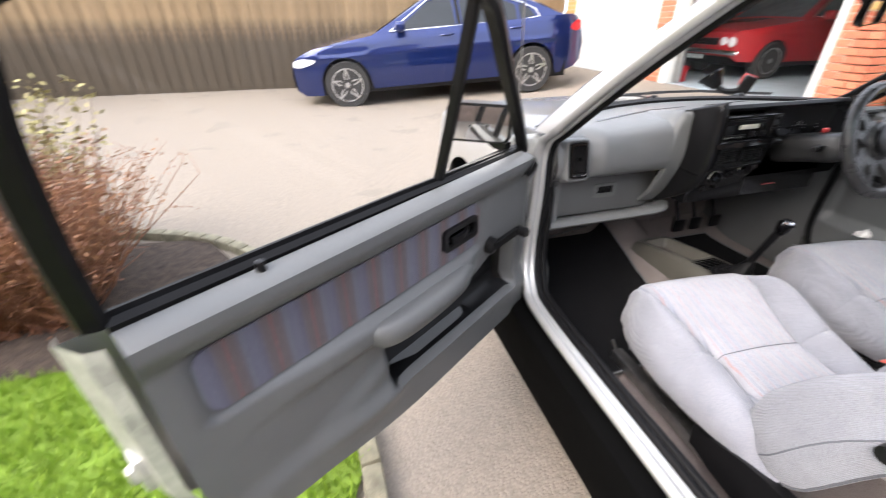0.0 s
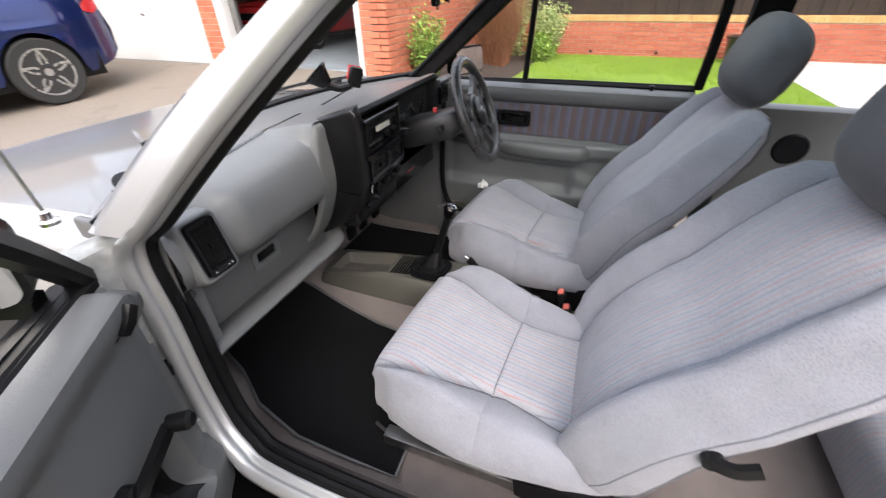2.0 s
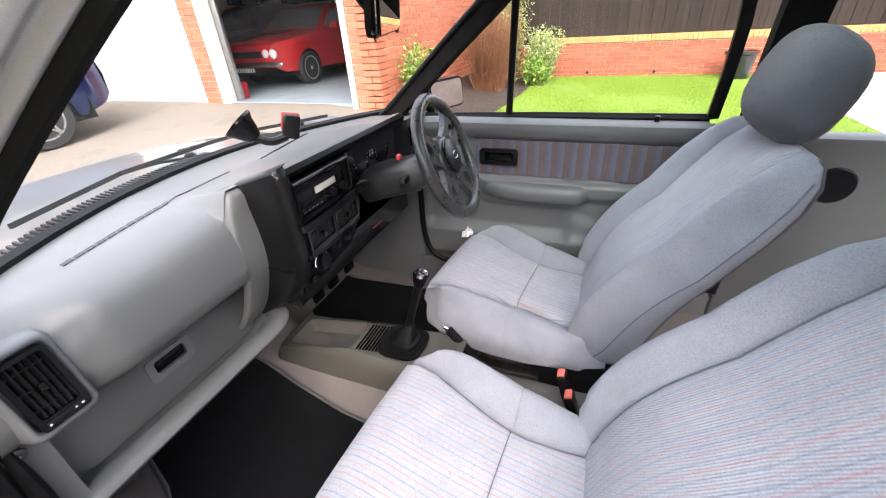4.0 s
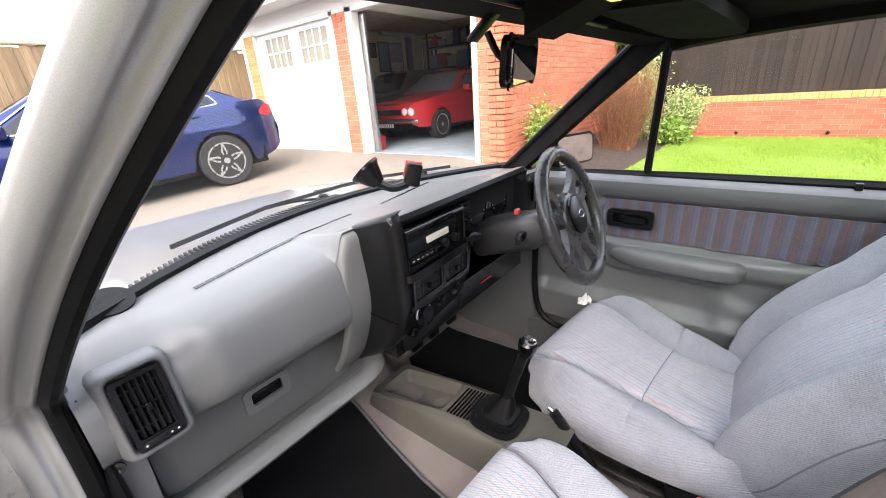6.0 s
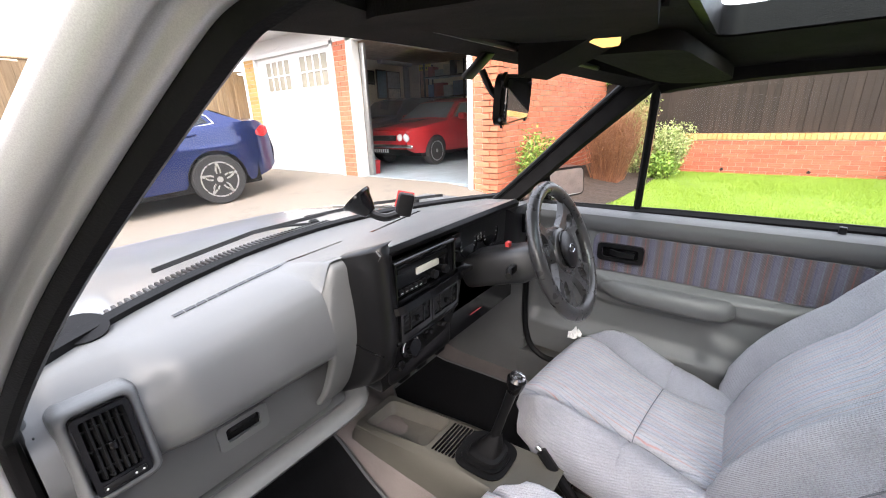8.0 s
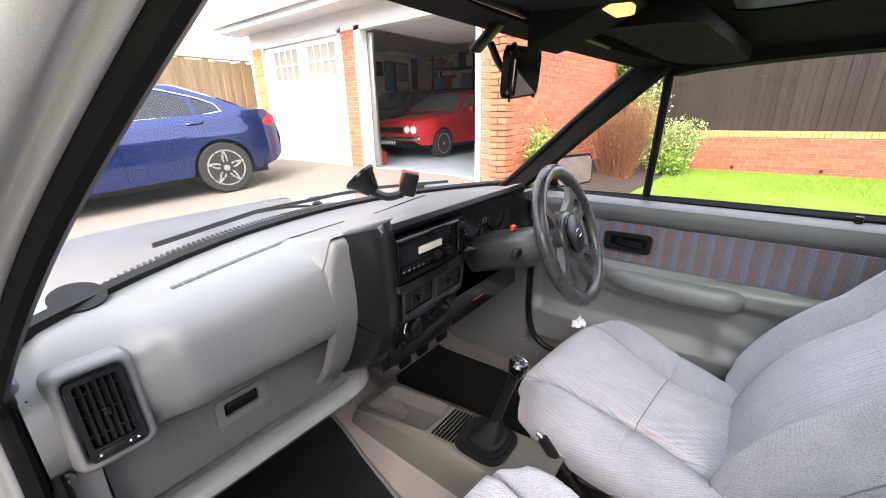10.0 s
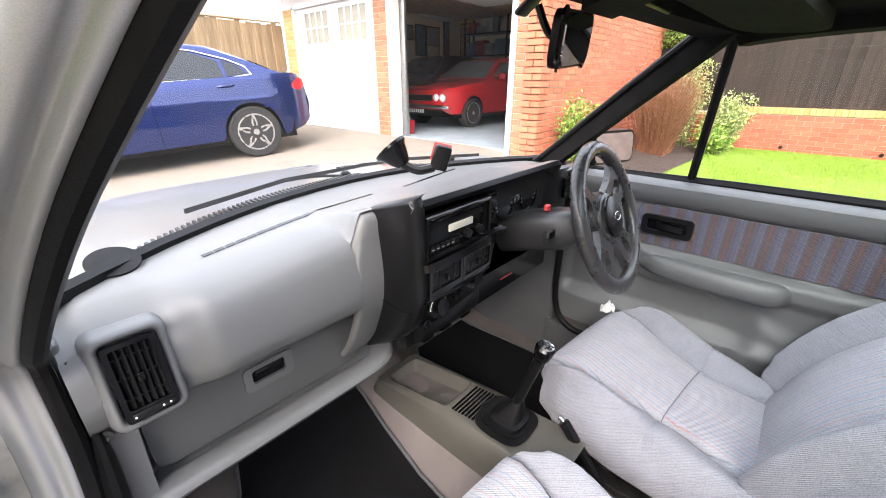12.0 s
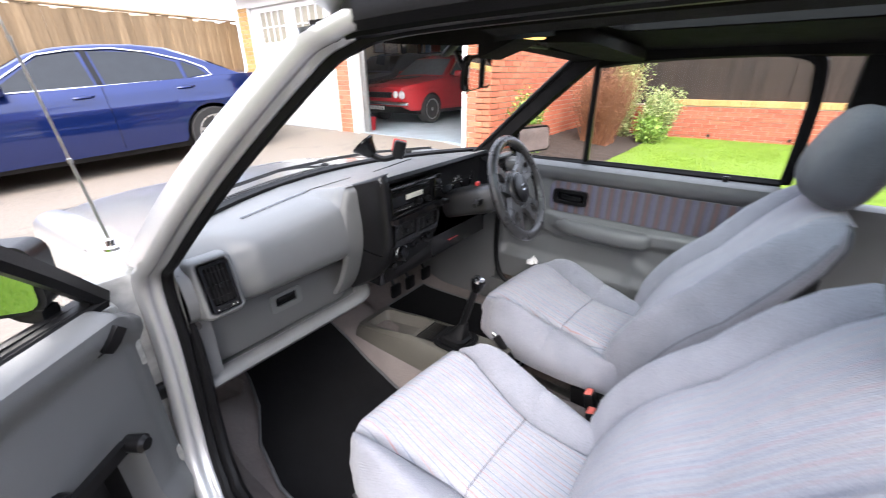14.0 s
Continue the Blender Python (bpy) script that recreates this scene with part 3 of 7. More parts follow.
loft(bm, [[(-0.50, -1.76, 0.86), (0.70, -1.76, 0.86)], [(-0.36, -1.42, 1.22), (0.58, -1.42, 1.22)]], closed=False)
g = part("tailgate_glass", bm, M_GLASS, car)
g.visible_shadow = False

# roof with sunroof
SUN_HOLE = rounded(-0.165, -0.80, 0.365, -0.245, 0.05)
bm = B()
outline = [(-0.40, -0.15), (-0.385, -1.45), (0.575, -1.45), (0.605, -0.13), (0.45, -0.045), (0.10, 0.03), (-0.24, -0.035)]
plate(bm, outline, [SUN_HOLE], lambda u, v, w: (u, v, 1.288 + w - 0.045 * ((u - CX) / 0.48) ** 2), 0.010)
part("headlining", bm, M_LINER, car, "black fabric headlining")
bm = B()
out2 = [(-0.425, -0.15), (-0.41, -1.47), (0.60, -1.47), (0.635, -0.13), (0.46, -0.025), (0.10, 0.055), (-0.25, -0.01)]
plate(bm, out2, [SUN_HOLE], lambda u, v, w: (u, v, 1.316 + w - 0.045 * ((u - CX) / 0.48) ** 2), 0.014)
part("roof_skin", bm, M_SILVER, car, "silver roof skin")
bm = B()
sweep(bm, [(x, y, 1.298) for x, y in SUN_HOLE], [(-0.022, -0.014), (0.022, -0.014), (0.022, 0.03), (-0.010, 0.03)], (0, 0, 1), loop=True)
part("sunroof_surround", bm, M_RUBBER, car, "black sunroof surround")
bm = B()
plate(bm, rounded(-0.160, -0.795, 0.360, -0.250, 0.05), [], lambda u, v, w: (u, v, 1.334 + w), 0.005)
g = part("sunroof_pane", bm, M_TINT, car, "tinted glass sunroof pane")
g.visible_shadow = False

# bonnet, scuttle, wings, front wheel
def bonnet_z(x, y):
    return 0.850 - 0.075 * max(0, y - 0.55) - 0.05 * max(0, y - 0.9) ** 2 - 0.05 * ((x - CX) / 0.65) ** 4


bm = B()
rows = []
for j in range(15):
    k = j / 14
    rows.append([(x, (screen_y(x) + 0.115) * (1 - k) + 1.36 * k, bonnet_z(x, (screen_y(x) + 0.115) * (1 - k) + 1.36 * k)) for x in np.linspace(-0.50, 0.70, 21)])
loft(bm, rows, closed=False)
bmesh.ops.solidify(bm, geom=bm.faces[:], thickness=-0.012)
part("bonnet", bm, M_SILVER, car, "silver bonnet")
for s in (-1, 1):
    bm = B()
    xs = [CX + s * (0.605 + 0.085 * k) for k in (0, 0.3, 0.65, 0.9, 1.0)]
    rows = []
    for j in range(23):
        y = 0.30 + 1.10 * j / 22
        arch = 0.0
        d = abs(y - 0.98)
        low = 0.30 if d > 0.315 else 0.27 + math.sqrt(max(0, 0.315 ** 2 - d * d))
        top = min(bonnet_z(CX + s * 0.55, max(y, 0.5)) - 0.004, 0.852)
        rows.append([(xs[0], y, top), (xs[1], y, top), (xs[2], y, top - 0.008), (xs[3], y, top - 0.03), (xs[4], y, top - 0.08), (xs[4] + s * 0.012, y, max(low, 0.5) + 0.02 if low > 0.5 else 0.55), (xs[4] + s * 0.004, y, low)])
    loft(bm, rows, closed=False)
    part("front_wing", bm, M_SILVER, car, "silver front wing")
    bm = B()
    lathe(bm, [(0.15, -0.08), (0.255, -0.085), (0.272, -0.06), (0.272, 0.06), (0.255, 0.085), (0.15, 0.08)], (CX + s * 0.60, 0.98, 0.272), (1, 0, 0), 36)
    t = part("front_tyre", bm, M_TYRE, car, "black front tyre")
    bm = B()
    lathe(bm, [(0.02, -0.03 * s), (0.06, -0.01 * s), (0.155, -0.02 * s), (0.165, 0.05 * s), (0.10, 0.055 * s), (0.05, 0.07 * s), (0.01, 0.07 * s)], (CX + s * 0.60, 0.98, 0.272), (1, 0, 0), 30)
    part("front_rim", bm, M_ALLOY, t, "silver wheel rim")
bm = B()
box(bm, (-0.55, 1.32, 0.30), (0.75, 1.43, 0.74), 0.03)
part("front_bumper", bm, M_BLACK, car, "black front bumper")
# scuttle tray with louvres
bm = B()
rows = [[(x, screen_y(x) + d, z - 0.03 * ((x - CX) / 0.65) ** 4) for x in np.linspace(-0.52, 0.72, 25)] for d, z in ((0.012, 0.876), (0.03, 0.874), (0.085, 0.868), (0.118, 0.852))]
loft(bm, rows, closed=False)
part("scuttle_panel", bm, M_SILVER, car, "silver scuttle panel below the windscreen")
for k in range(56):
    x = -0.46 + 0.0118 * k
    bm = B()
    y = screen_y(x)
    zs = -0.03 * ((x - CX) / 0.65) ** 4
    box(bm, (x - 0.0034, y + 0.032, 0.866 + zs), (x + 0.0034, y + 0.082, 0.8752 + zs), 0.001, seg=1)
    part("scuttle_louvre", bm, M_BLACK, car)


def wiper(a, b, tip, foot):
    w = group_of("windscreen_wiper", foot, "black windscreen wiper resting on the glass", "wiper", "windscreen wipers")
    bm = B()
    tube(bm, spline([foot, Vector(foot).lerp(Vector(a), 0.5) + Vector((0, 0, 0.006)), a], 5), 0.0045, 8)
    part("arm", bm, M_COWL, w)
    bm = B()
    sweep(bm, [b, a, tip], [(-0.003, -0.004), (0.003, -0.004), (0.0015, 0.006), (-0.0015, 0.006)], (0, 1, 0))
    part("blade", bm, M_COWL, w)
    bm = B()
    lathe(bm, [(0.016, -0.01), (0.016, 0.01), (0.008, 0.016), (0.0, 0.016)], foot, n=14)
    part("pivot", bm, M_BLACK, w)


wiper((-0.05, 0.665, 0.895), (-0.30, 0.60, 0.885), (0.19, 0.672, 0.895), (0.16, 0.700, 0.866))
wiper((0.36, 0.655, 0.895), (0.12, 0.685, 0.895), (0.62, 0.55, 0.888), (0.57, 0.640, 0.866))

# aerial
ant = group_of("car_aerial", (-0.577, 0.475, 0.845), "thin telescopic steel aerial on the front wing", "aerial")
bm = B()
lathe(bm, [(0.016, 0), (0.016, 0.006), (0.010, 0.010), (0.008, 0.022), (0.003, 0.026)], (-0.577, 0.475, 0.848), n=14)
part("base", bm, M_CHROME, ant)
for z0, z1, r in ((0.87, 1.04, 0.0030), (1.04, 1.24, 0.0023), (1.24, 1.50, 0.0016)):
    bm = B()
    f = lambda z: (-0.577 - 0.10 * (z - 0.87), 0.475 - 0.12 * (z - 0.87), z)
    tube(bm, [f(z0), f(z1)], r, 8)
    lathe(bm, [(r * 1.5, -0.004), (r * 1.5, 0.004)], f(z1), (-0.1, -0.12, 1), 8)
    part("mast_section", bm, M_STEEL, ant)


# ---- the doors ----
def door(name, m, label, wind, side, mirror_at, dz=0.0, L=0.915):
    """A car door drawn in (u: away from the hinge, w: towards the cabin, z) and laid out by m."""
    d = group_of(name, m.translation, label, "car door")
    def P(u, w, z):
        return m @ Vector((u, w, z - m.translation.z))

    def lay(bm):
        bmesh.ops.transform(bm, matrix=m @ Matrix.Translation((0, 0, dz - m.translation.z)), verts=bm.verts)
        return bm

    low = lambda u: 0.352 + 0.03 * smooth(0.45, 0.85, u) + 0.10 * smooth(0.80, 0.95, u) ** 2 + 0.02 * smooth(0.06, 0.0, u)
    back = lambda z: L + 0.010 - 0.05 * smooth(0.6, 0.35, z)
    # outer skin and shut face
    bm = B()
    rows = []
    for i in range(25):
        k = i / 24
        r = []
        for z in np.linspace(0, 1, 11):
            zz = (low(k * 0.93) - 0.01) + (0.868 - low(k * 0.93)) * z
            u = -0.03 + (back(zz) + 0.065) * k
            r.append((u, -0.060 - 0.072 * math.sin(math.pi * (z * 0.78 + 0.18)), zz))
        rows.append(r)
    loft(bm, rows, closed=False)
    part("outer_skin", lay(bm), M_SILVER, d, "silver painted outer skin")
    bm = B()
    z0 = np.linspace(0.42, 0.868, 9)
    edge = lambda z: 0.036 * smooth(0.66, 0.868, z)
    loft(bm, [[(back(z) + 0.035, -0.108 + edge(z), z) for z in z0], [(back(z) + 0.040, -0.085 + 0.8 * edge(z), z) for z in z0], [(back(z) + 0.022, -0.012, z) for z in z0], [(back(z) + 0.002, 0.0, z) for z in z0]], closed=False)
    loft(bm, [[(-0.03, -0.11, 0.36), (-0.03, -0.11, 0.868)], [(-0.012, -0.02, 0.36), (-0.012, -0.02, 0.868)]], closed=False)
    us = np.linspace(-0.03, 0.90, 12)
    loft(bm, [[(u, -0.11, low(u) - 0.01) for u in us], [(u, 0.0, low(u)) for u in us]], closed=False)
    part("shut_face", lay(bm), M_JAMB, d, "pale silver shut face")
    bm = B()
    box(bm, (back(0.62) + 0.015, -0.075, 0.585), (back(0.62) + 0.040, -0.03, 0.655), 0.006)
    box(bm, (back(0.62) + 0.030, -0.065, 0.60), (back(0.62) + 0.050, -0.045, 0.63), 0.004)
    part("door_latch", lay(bm), M_JAMB, d, "steel door latch")

    # trim panel with its relief
    def relief(u, z):
        w = 0.012
        w += 0.020 * smooth(0.800, 0.850, z)                                           # rolled top
        inner = smooth(0.215, 0.235, u) * smooth(L - 0.037, L - 0.057, u) * smooth(0.672, 0.682, z) * smooth(0.818, 0.808, z)
        w -= 0.010 * inner                                                               # cloth recess
        ridge = smooth(0.22, 0.30, u) * smooth(0.92, 0.60, u) * smooth(0.600, 0.635, z) * smooth(0.684, 0.660, z)
        w += 0.018 * ridge                                                               # shelf that carries the armrest
        w += 0.022 * smooth(0.50, 0.45, z) * (1 - 0.5 * smooth(0.60, 0.84, u))            # pocket bulge
        fold = 0.600 - 0.30 * (u - 0.50)
        w += 0.014 * smooth(0.50, 0.62, u) * smooth(0.84, 0.66, u) * smooth(fold, fold - 0.05, z) * smooth(0.40, 0.47, z)
        brow = 0.640 - 0.055 * smooth(0.10, 0.30, u)
        w -= (0.068 if dz else 0.010) * smooth(0.035, 0.060, u) * smooth(0.585, 0.545, u) * smooth(0.456, 0.464, z) * smooth(brow, brow - 0.014, z)
        w -= 0.014 * smooth(0.0, -0.05, u)
        return w

    bm = B()
    rows = []
    for i in range(111):
        u = -0.05 + (L + 0.05) * i / 110
        r = []
        for j in range(76):
            k = j / 75
            lo_z = low(u) + 0.004
            z = lo_z + (0.872 - lo_z) * k
            uu = min(u, back(z) - 0.006)
            r.append((uu, relief(uu, z) - 0.01 * smooth(0.985, 1.0, k), z - 0.035 * smooth(0.01, -0.05, u) * k))
        r.append((r[-1][0], -0.014, r[-1][2] + 0.004))
        rows.append(r)
    loft(bm, rows, closed=False)
    part("trim_panel", lay(bm), M_PANEL, d, "moulded grey plastic trim panel", angle=50)
    # added black sheet just over the recess makes the pocket dark
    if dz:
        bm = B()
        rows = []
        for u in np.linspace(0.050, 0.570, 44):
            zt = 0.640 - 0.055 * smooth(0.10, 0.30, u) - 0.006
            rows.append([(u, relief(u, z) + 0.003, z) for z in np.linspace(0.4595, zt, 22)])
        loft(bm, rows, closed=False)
        part("pocket_dark_sheet", lay(bm), M_BLACK, d, "black sheet added over the open door pocket's recess", angle=50)
    bm = B()
    plate(bm, rounded(0.232, 0.688, L - 0.053, 0.806, 0.028), [], lambda u, v, w: (u, 0.0045 + w, v), 0.004)
    part("cloth_insert", lay(bm), M_STRIPE_DOOR, d, "blue and red striped cloth insert")
    # pull handle
    bm = B()
    arm = spline([(0.245, 0.006, 0.634), (0.29, 0.022, 0.640), (0.36, 0.044, 0.642), (0.48, 0.052, 0.642), (0.575, 0.046, 0.642), (0.615, 0.020, 0.642)], 6)
    sweep(bm, arm, [(-0.026, -0.030), (0.002, -0.034), (0.012, -0.024), (0.014, 0.0), (0.010, 0.018), (-0.002, 0.025), (-0.026, 0.026)], (0, 1, 0), scale=[0.45 + 0.55 * smooth(0, 9, i) * smooth(33, 27, i) for i in range(len(arm))])
    part("armrest", lay(bm), M_PANEL, d, "grey plastic armrest pull", angle=55)
    # inner release
    bm = B()
    plate(bm, rounded(0.248, 0.722, 0.380, 0.778, 0.012), [rounded(0.262, 0.734, 0.366, 0.766, 0.009)], lambda u, v, w: (u, 0.006 + w, v), 0.012)
    r = part("release_surround", lay(bm), M_BLACK, d, "black release surround")
    bm = B()
    box(bm, (0.262, 0.004, 0.734), (0.366, 0.009, 0.766))
    part("release_cup", lay(bm), M_GLOSS, r)
    bm = B()
    sweep(bm, spline([(0.285, 0.010, 0.752), (0.31, 0.020, 0.750), (0.355, 0.018, 0.748)], 4), [(-0.004, -0.009), (0.004, -0.009), (0.005, 0.007), (-0.004, 0.007)], (0, 1, 0))
    part("release_lever", lay(bm), M_BLACK, r)
    if wind:
        bm = B()
        lathe(bm, [(0.026, 0.0), (0.024, 0.016), (0.012, 0.020), (0.0, 0.020)], (0.180, 0.010, 0.660), (0, 1, 0), 20)
        sweep(bm, spline([(0.180, 0.028, 0.660), (0.13, 0.034, 0.666), (0.080, 0.040, 0.672)], 4), [(-0.006, -0.011), (0.006, -0.011), (0.006, 0.009), (-0.006, 0.009)], (0, 1, 0))
        c = part("window_winder", lay(bm), M_BLACK, d, "black window winder")
        bm = B()
        lathe(bm, [(0.0, 0.0), (0.014, 0.0), (0.015, 0.028), (0.010, 0.034), (0.0, 0.034)], (0.075, 0.038, 0.672), (0, 1, 0), 16)
        part("winder_knob", lay(bm), M_BLACK, c)
    # quarter-light catch
    bm = B()
    box(bm, (0.000, 0.010, 0.816), (0.047, 0.020, 0.842), 0.004)
    sweep(bm, [(0.037, 0.024, 0.824), (0.027, 0.032, 0.836), (0.010, 0.034, 0.852)], [(-0.007, -0.010), (0.007, -0.010), (0.007, 0.010), (-0.007, 0.010)], (0, 1, 0))
    part("quarter_catch", lay(bm), M_BLACK, d, "black mirror adjuster lever")
    bm = B()
    lathe(bm, [(0.008, 0.0), (0.007, 0.018), (0.0, 0.020)], (0.78, -0.006, 0.872), (0, 0, 1), 12)
    part("lock_button", lay(bm), M_BLACK, d)
    # belt seal and window frame; leans inwards with height
    lean = lambda z: -0.036 + 0.33 * max(0, z - 0.872) * side
    bm = B()
    sweep(bm, [(-0.04, -0.03, 0.872), (0.45, -0.03, 0.882), (L, -0.03, 0.884)], [(-0.012, -0.012), (0.012, -0.014), (0.014, -0.002), (0.006, 0.006), (0.004, 0.0), (-0.004, 0.0), (-0.006, 0.008), (-0.012, 0.008)], (0, 1, 0))
    loft(bm, [[(u, -0.072, 0.856) for u in us], [(u, -0.068, 0.874) for u in us], [(u, -0.045, 0.882) for u in us], [(u, -0.02, 0.878) for u in us]], closed=False)
    part("belt_seal", lay(bm), M_RUBBER, d, "black belt-line seal")
    fr = [(-0.045, lean(0.88), 0.872), (0.068, lean(0.985), 0.985), (0.222, lean(1.125), 1.125), (0.292, lean(1.19), 1.192), (0.342, lean(1.225), 1.226), (0.42, lean(1.243), 1.244), (0.75, lean(1.243), 1.243), (L - 0.03, lean(1.22), 1.222), (L, lean(1.15), 1.155), (L + 0.01, lean(1.0), 1.02), (L + 0.01, lean(0.88), 0.885)]
    bm = B()
    sweep(bm, spline(fr if dz else fr[6:], 5), [(-0.014, -0.015), (0.010, -0.017), (0.016, -0.006), (0.010, 0.012), (-0.014, 0.015)], (0, 1, 0))
    part("window_surround", lay(bm), M_RUBBER, d, "black window surround")
    bm = B()
    sweep(bm, [(0.338, lean(0.88), 0.880), (0.354, lean(1.04), 1.04), (0.371, lean(1.21), 1.225)], [(-0.010, -0.009), (0.006, -0.010), (0.011, -0.004), (0.011, 0.004), (0.006, 0.010), (-0.010, 0.009)], (0, 1, 0))
    part("quarter_post", lay(bm), M_BLACK, d, "black quarter-light post")
    bm = B()
    loft(bm, [[(0.345, lean(0.88) - 0.01, 0.885), (L, lean(0.88) - 0.01, 0.885)], [(0.372, lean(1.2) - 0.01, 1.215), (L - 0.02, lean(1.2) - 0.01, 1.215)]], closed=False)
    g = part("drop_glass", lay(bm), M_GLASS, d, "clear side window")
    g.visible_shadow = False
    bm = B()
    loft(bm, [[(-0.03, lean(0.88) - 0.01, 0.885), (0.335, lean(0.88) - 0.01, 0.885)], [(0.285, lean(1.18) - 0.01, 1.195), (0.366, lean(1.2) - 0.01, 1.215)]], closed=False)
    g = part("quarter_glass", lay(bm), M_GLASS, d)
    g.visible_shadow = False
    # mirror on the outside, standing behind the quarter light
    bm = B()
    mu, mz = mirror_at
    ca, sa = math.cos(radians(20)), math.sin(radians(20))
    mp = lambda a, v, w: (mu + a * sa - w * ca - 0.08 * (v - mz), -0.125 - a * ca - w * sa, v)
    plate(bm, rounded(-0.094, mz - 0.052, 0.094, mz + 0.052, 0.022), [], mp, 0.045)
    h = part("mirror_housing", lay(bm), M_BLACK if side > 0 else M_SILVER, d, "door mirror housing")
    bm = B()
    plate(bm, rounded(-0.086, mz - 0.045, 0.086, mz + 0.045, 0.018), [], lambda a, v, w: mp(a, v, -0.004 + w), 0.003)
    part("mirror_glass", lay(bm), M_MIRROR, h, "mirror glass")
    bm = B()
    sweep(bm, [(mu - 0.035, -0.045, 0.885), (mu - 0.035, -0.08, 0.89), (mu - 0.035, -0.11, 0.905)], [(-0.014, -0.012), (0.014, -0.012), (0.014, 0.012), (-0.014, 0.012)], (1, 0, 0))
    part("mirror_foot", lay(bm), M_BLACK, h)
    return d


OPEN = Matrix(((-0.8213, 0.5705, 0, -0.674), (-0.5705, -0.8213, 0, 0.213), (0, 0, 1, 0.35), (0, 0, 0, 1)))
door("open_car_door", OPEN, "open silver passenger door with grey trim and striped cloth", True, 1, (0.060, 0.945), -0.031, 0.965)
SHUT = Matrix(((0, -1, 0, 0.70), (-1, 0, 0, 0.243), (0, 0, 1, 0.35), (0, 0, 0, 1)))
door("closed_car_door", SHUT, "closed driver's door with grey trim panel and striped cloth insert", True, 1, (0.085, 0.932))

# ---- dashboard ----
dash = group_of("dashboard", (0.05, 0.40, 0.62), "grey moulded dashboard with black instrument hood", "dashboard")


def pad_profile(x):
    """Cross-section of the passenger side, from the screen over the top to the glovebox recess."""
    bulge = smooth(-0.445, -0.385, x)                 # padded part right of the vent pod
    end = smooth(-0.535, -0.505, x)
    face = 0.252 - 0.026 * bulge
    top = 0.868 + 0.022 * smooth(-0.47, -0.11, x)
    low = 0.724 + 0.010 * bulge
    y0 = screen_y(x) - 0.004
    e = 0.012 * (1 - end)
    return [(y0, 0.872 - e), (0.40, top + 0.002 - e), (0.335, top - e), (face + 0.045 + 0.03 * (1 - bulge), top - 0.004 - e), (face + 0.016 + 0.022 * (1 - bulge), top - 0.018 - e), (face + 0.004, top - 0.040 - 0.006 * (1 - bulge)),
            (face - 0.004, top - 0.075), (face - 0.008, 0.775), (face - 0.004, low + 0.016), (face + 0.012, low), (face + 0.05, low - 0.012), (0.318, low - 0.022), (0.325, 0.690), (0.328, 0.60), (0.330, 0.56), (0.40, 0.545)]


bm = B()
xs = list(np.linspace(-0.545, -0.1585, 41))
loft(bm, [[(x, y, z) for y, z in pad_profile(x)] for x in xs], closed=False)
part("pad", bm, M_DASH, dash, "soft grained grey pad over the glovebox", angle=50)
# top deck of the driver's side
def deck_profile(x):
    q = smooth(0.42, 0.52, x)
    ey = 0.147 + 0.05 * q
    ez = 0.945 - 0.05 * q
    y0 = screen_y(x) - 0.004
    return [(y0, 0.872), (y0 * 0.6 + ey * 0.4, 0.878 + 0.3 * (ez - 0.9)), (ey + 0.08, ez - 0.022), (ey + 0.03, ez - 0.004), (ey + 0.008, ez), (ey, ez - 0.008), (ey + 0.004, ez - 0.018), (ey + 0.03, ez - 0.022)]


bm = B()
loft(bm, [[(x, y, z) for y, z in deck_profile(x)] for x in np.linspace(-0.098, 0.71, 52)], closed=False)
part("deck", bm, M_DASH, dash, "grey dashboard top deck", angle=50)
bm = B()
loft(bm, [[(x, y - 0.003, z + 0.0) for y, z in deck_profile(x)[3:8]] for x in np.linspace(-0.085, 0.45, 30)], closed=False)
bmesh.ops.solidify(bm, geom=bm.faces[:], thickness=0.004)
part("hood_lip", bm, M_BLACK, dash, "black lip of the instrument hood")
# shoulder that carries the pad's top over into the deck
def run_z(pr, y):
    for (ya, za), (yb, zb) in zip(pr, pr[1:]):
        if yb <= y <= ya:
            return za + (zb - za) * (ya - y) / (ya - yb)
    return pr[0][1]


def deck_z(x, y):
    """Height of the dashboard's upper surface."""
    k = smooth(-0.163, -0.130, x)
    a = run_z(pad_profile(min(x, -0.1585)), y) if k < 1 else 0
    b = run_z(deck_profile(max(x, -0.098)), y) if k > 0 else 0
    return a + (b - a) * k


bm = B()
loft(bm, [[(x, y, max(deck_z(x, y), 0.868) if y < 0.5 else deck_z(x, y)) for y in [screen_y(x) - 0.006] + list(np.linspace(0.55, 0.24, 14))] for x in np.linspace(-0.163, -0.094, 19)], closed=False)
part("deck_shoulder", bm, M_DASH, dash, "", angle=60)
# demister slots
for x0, x1, y in ((-0.352, 0.02, 0.385), (0.108, 0.40, 0.455)):
    n = 20
    for k in range(n):
        a = x0 + (x1 - x0) * k / n
        b = a + (x1 - x0) / n * 0.92
        bm = B()
        bend = lambda x: (0.39 + 0.29 * (x - 0.108) if x0 > 0 else 0.362 + 0.1 * (x + 0.35))
        loft(bm, [[(q, bend(q) + d, deck_z(q, bend(q) + d) + h) for q in (a, b)] for d, h in ((-0.005, -0.004), (-0.005, 0.0012), (0.005, 0.0012), (0.005, -0.004))], closed=False)
        part("demister_slot", bm, M_GLOSS, dash)
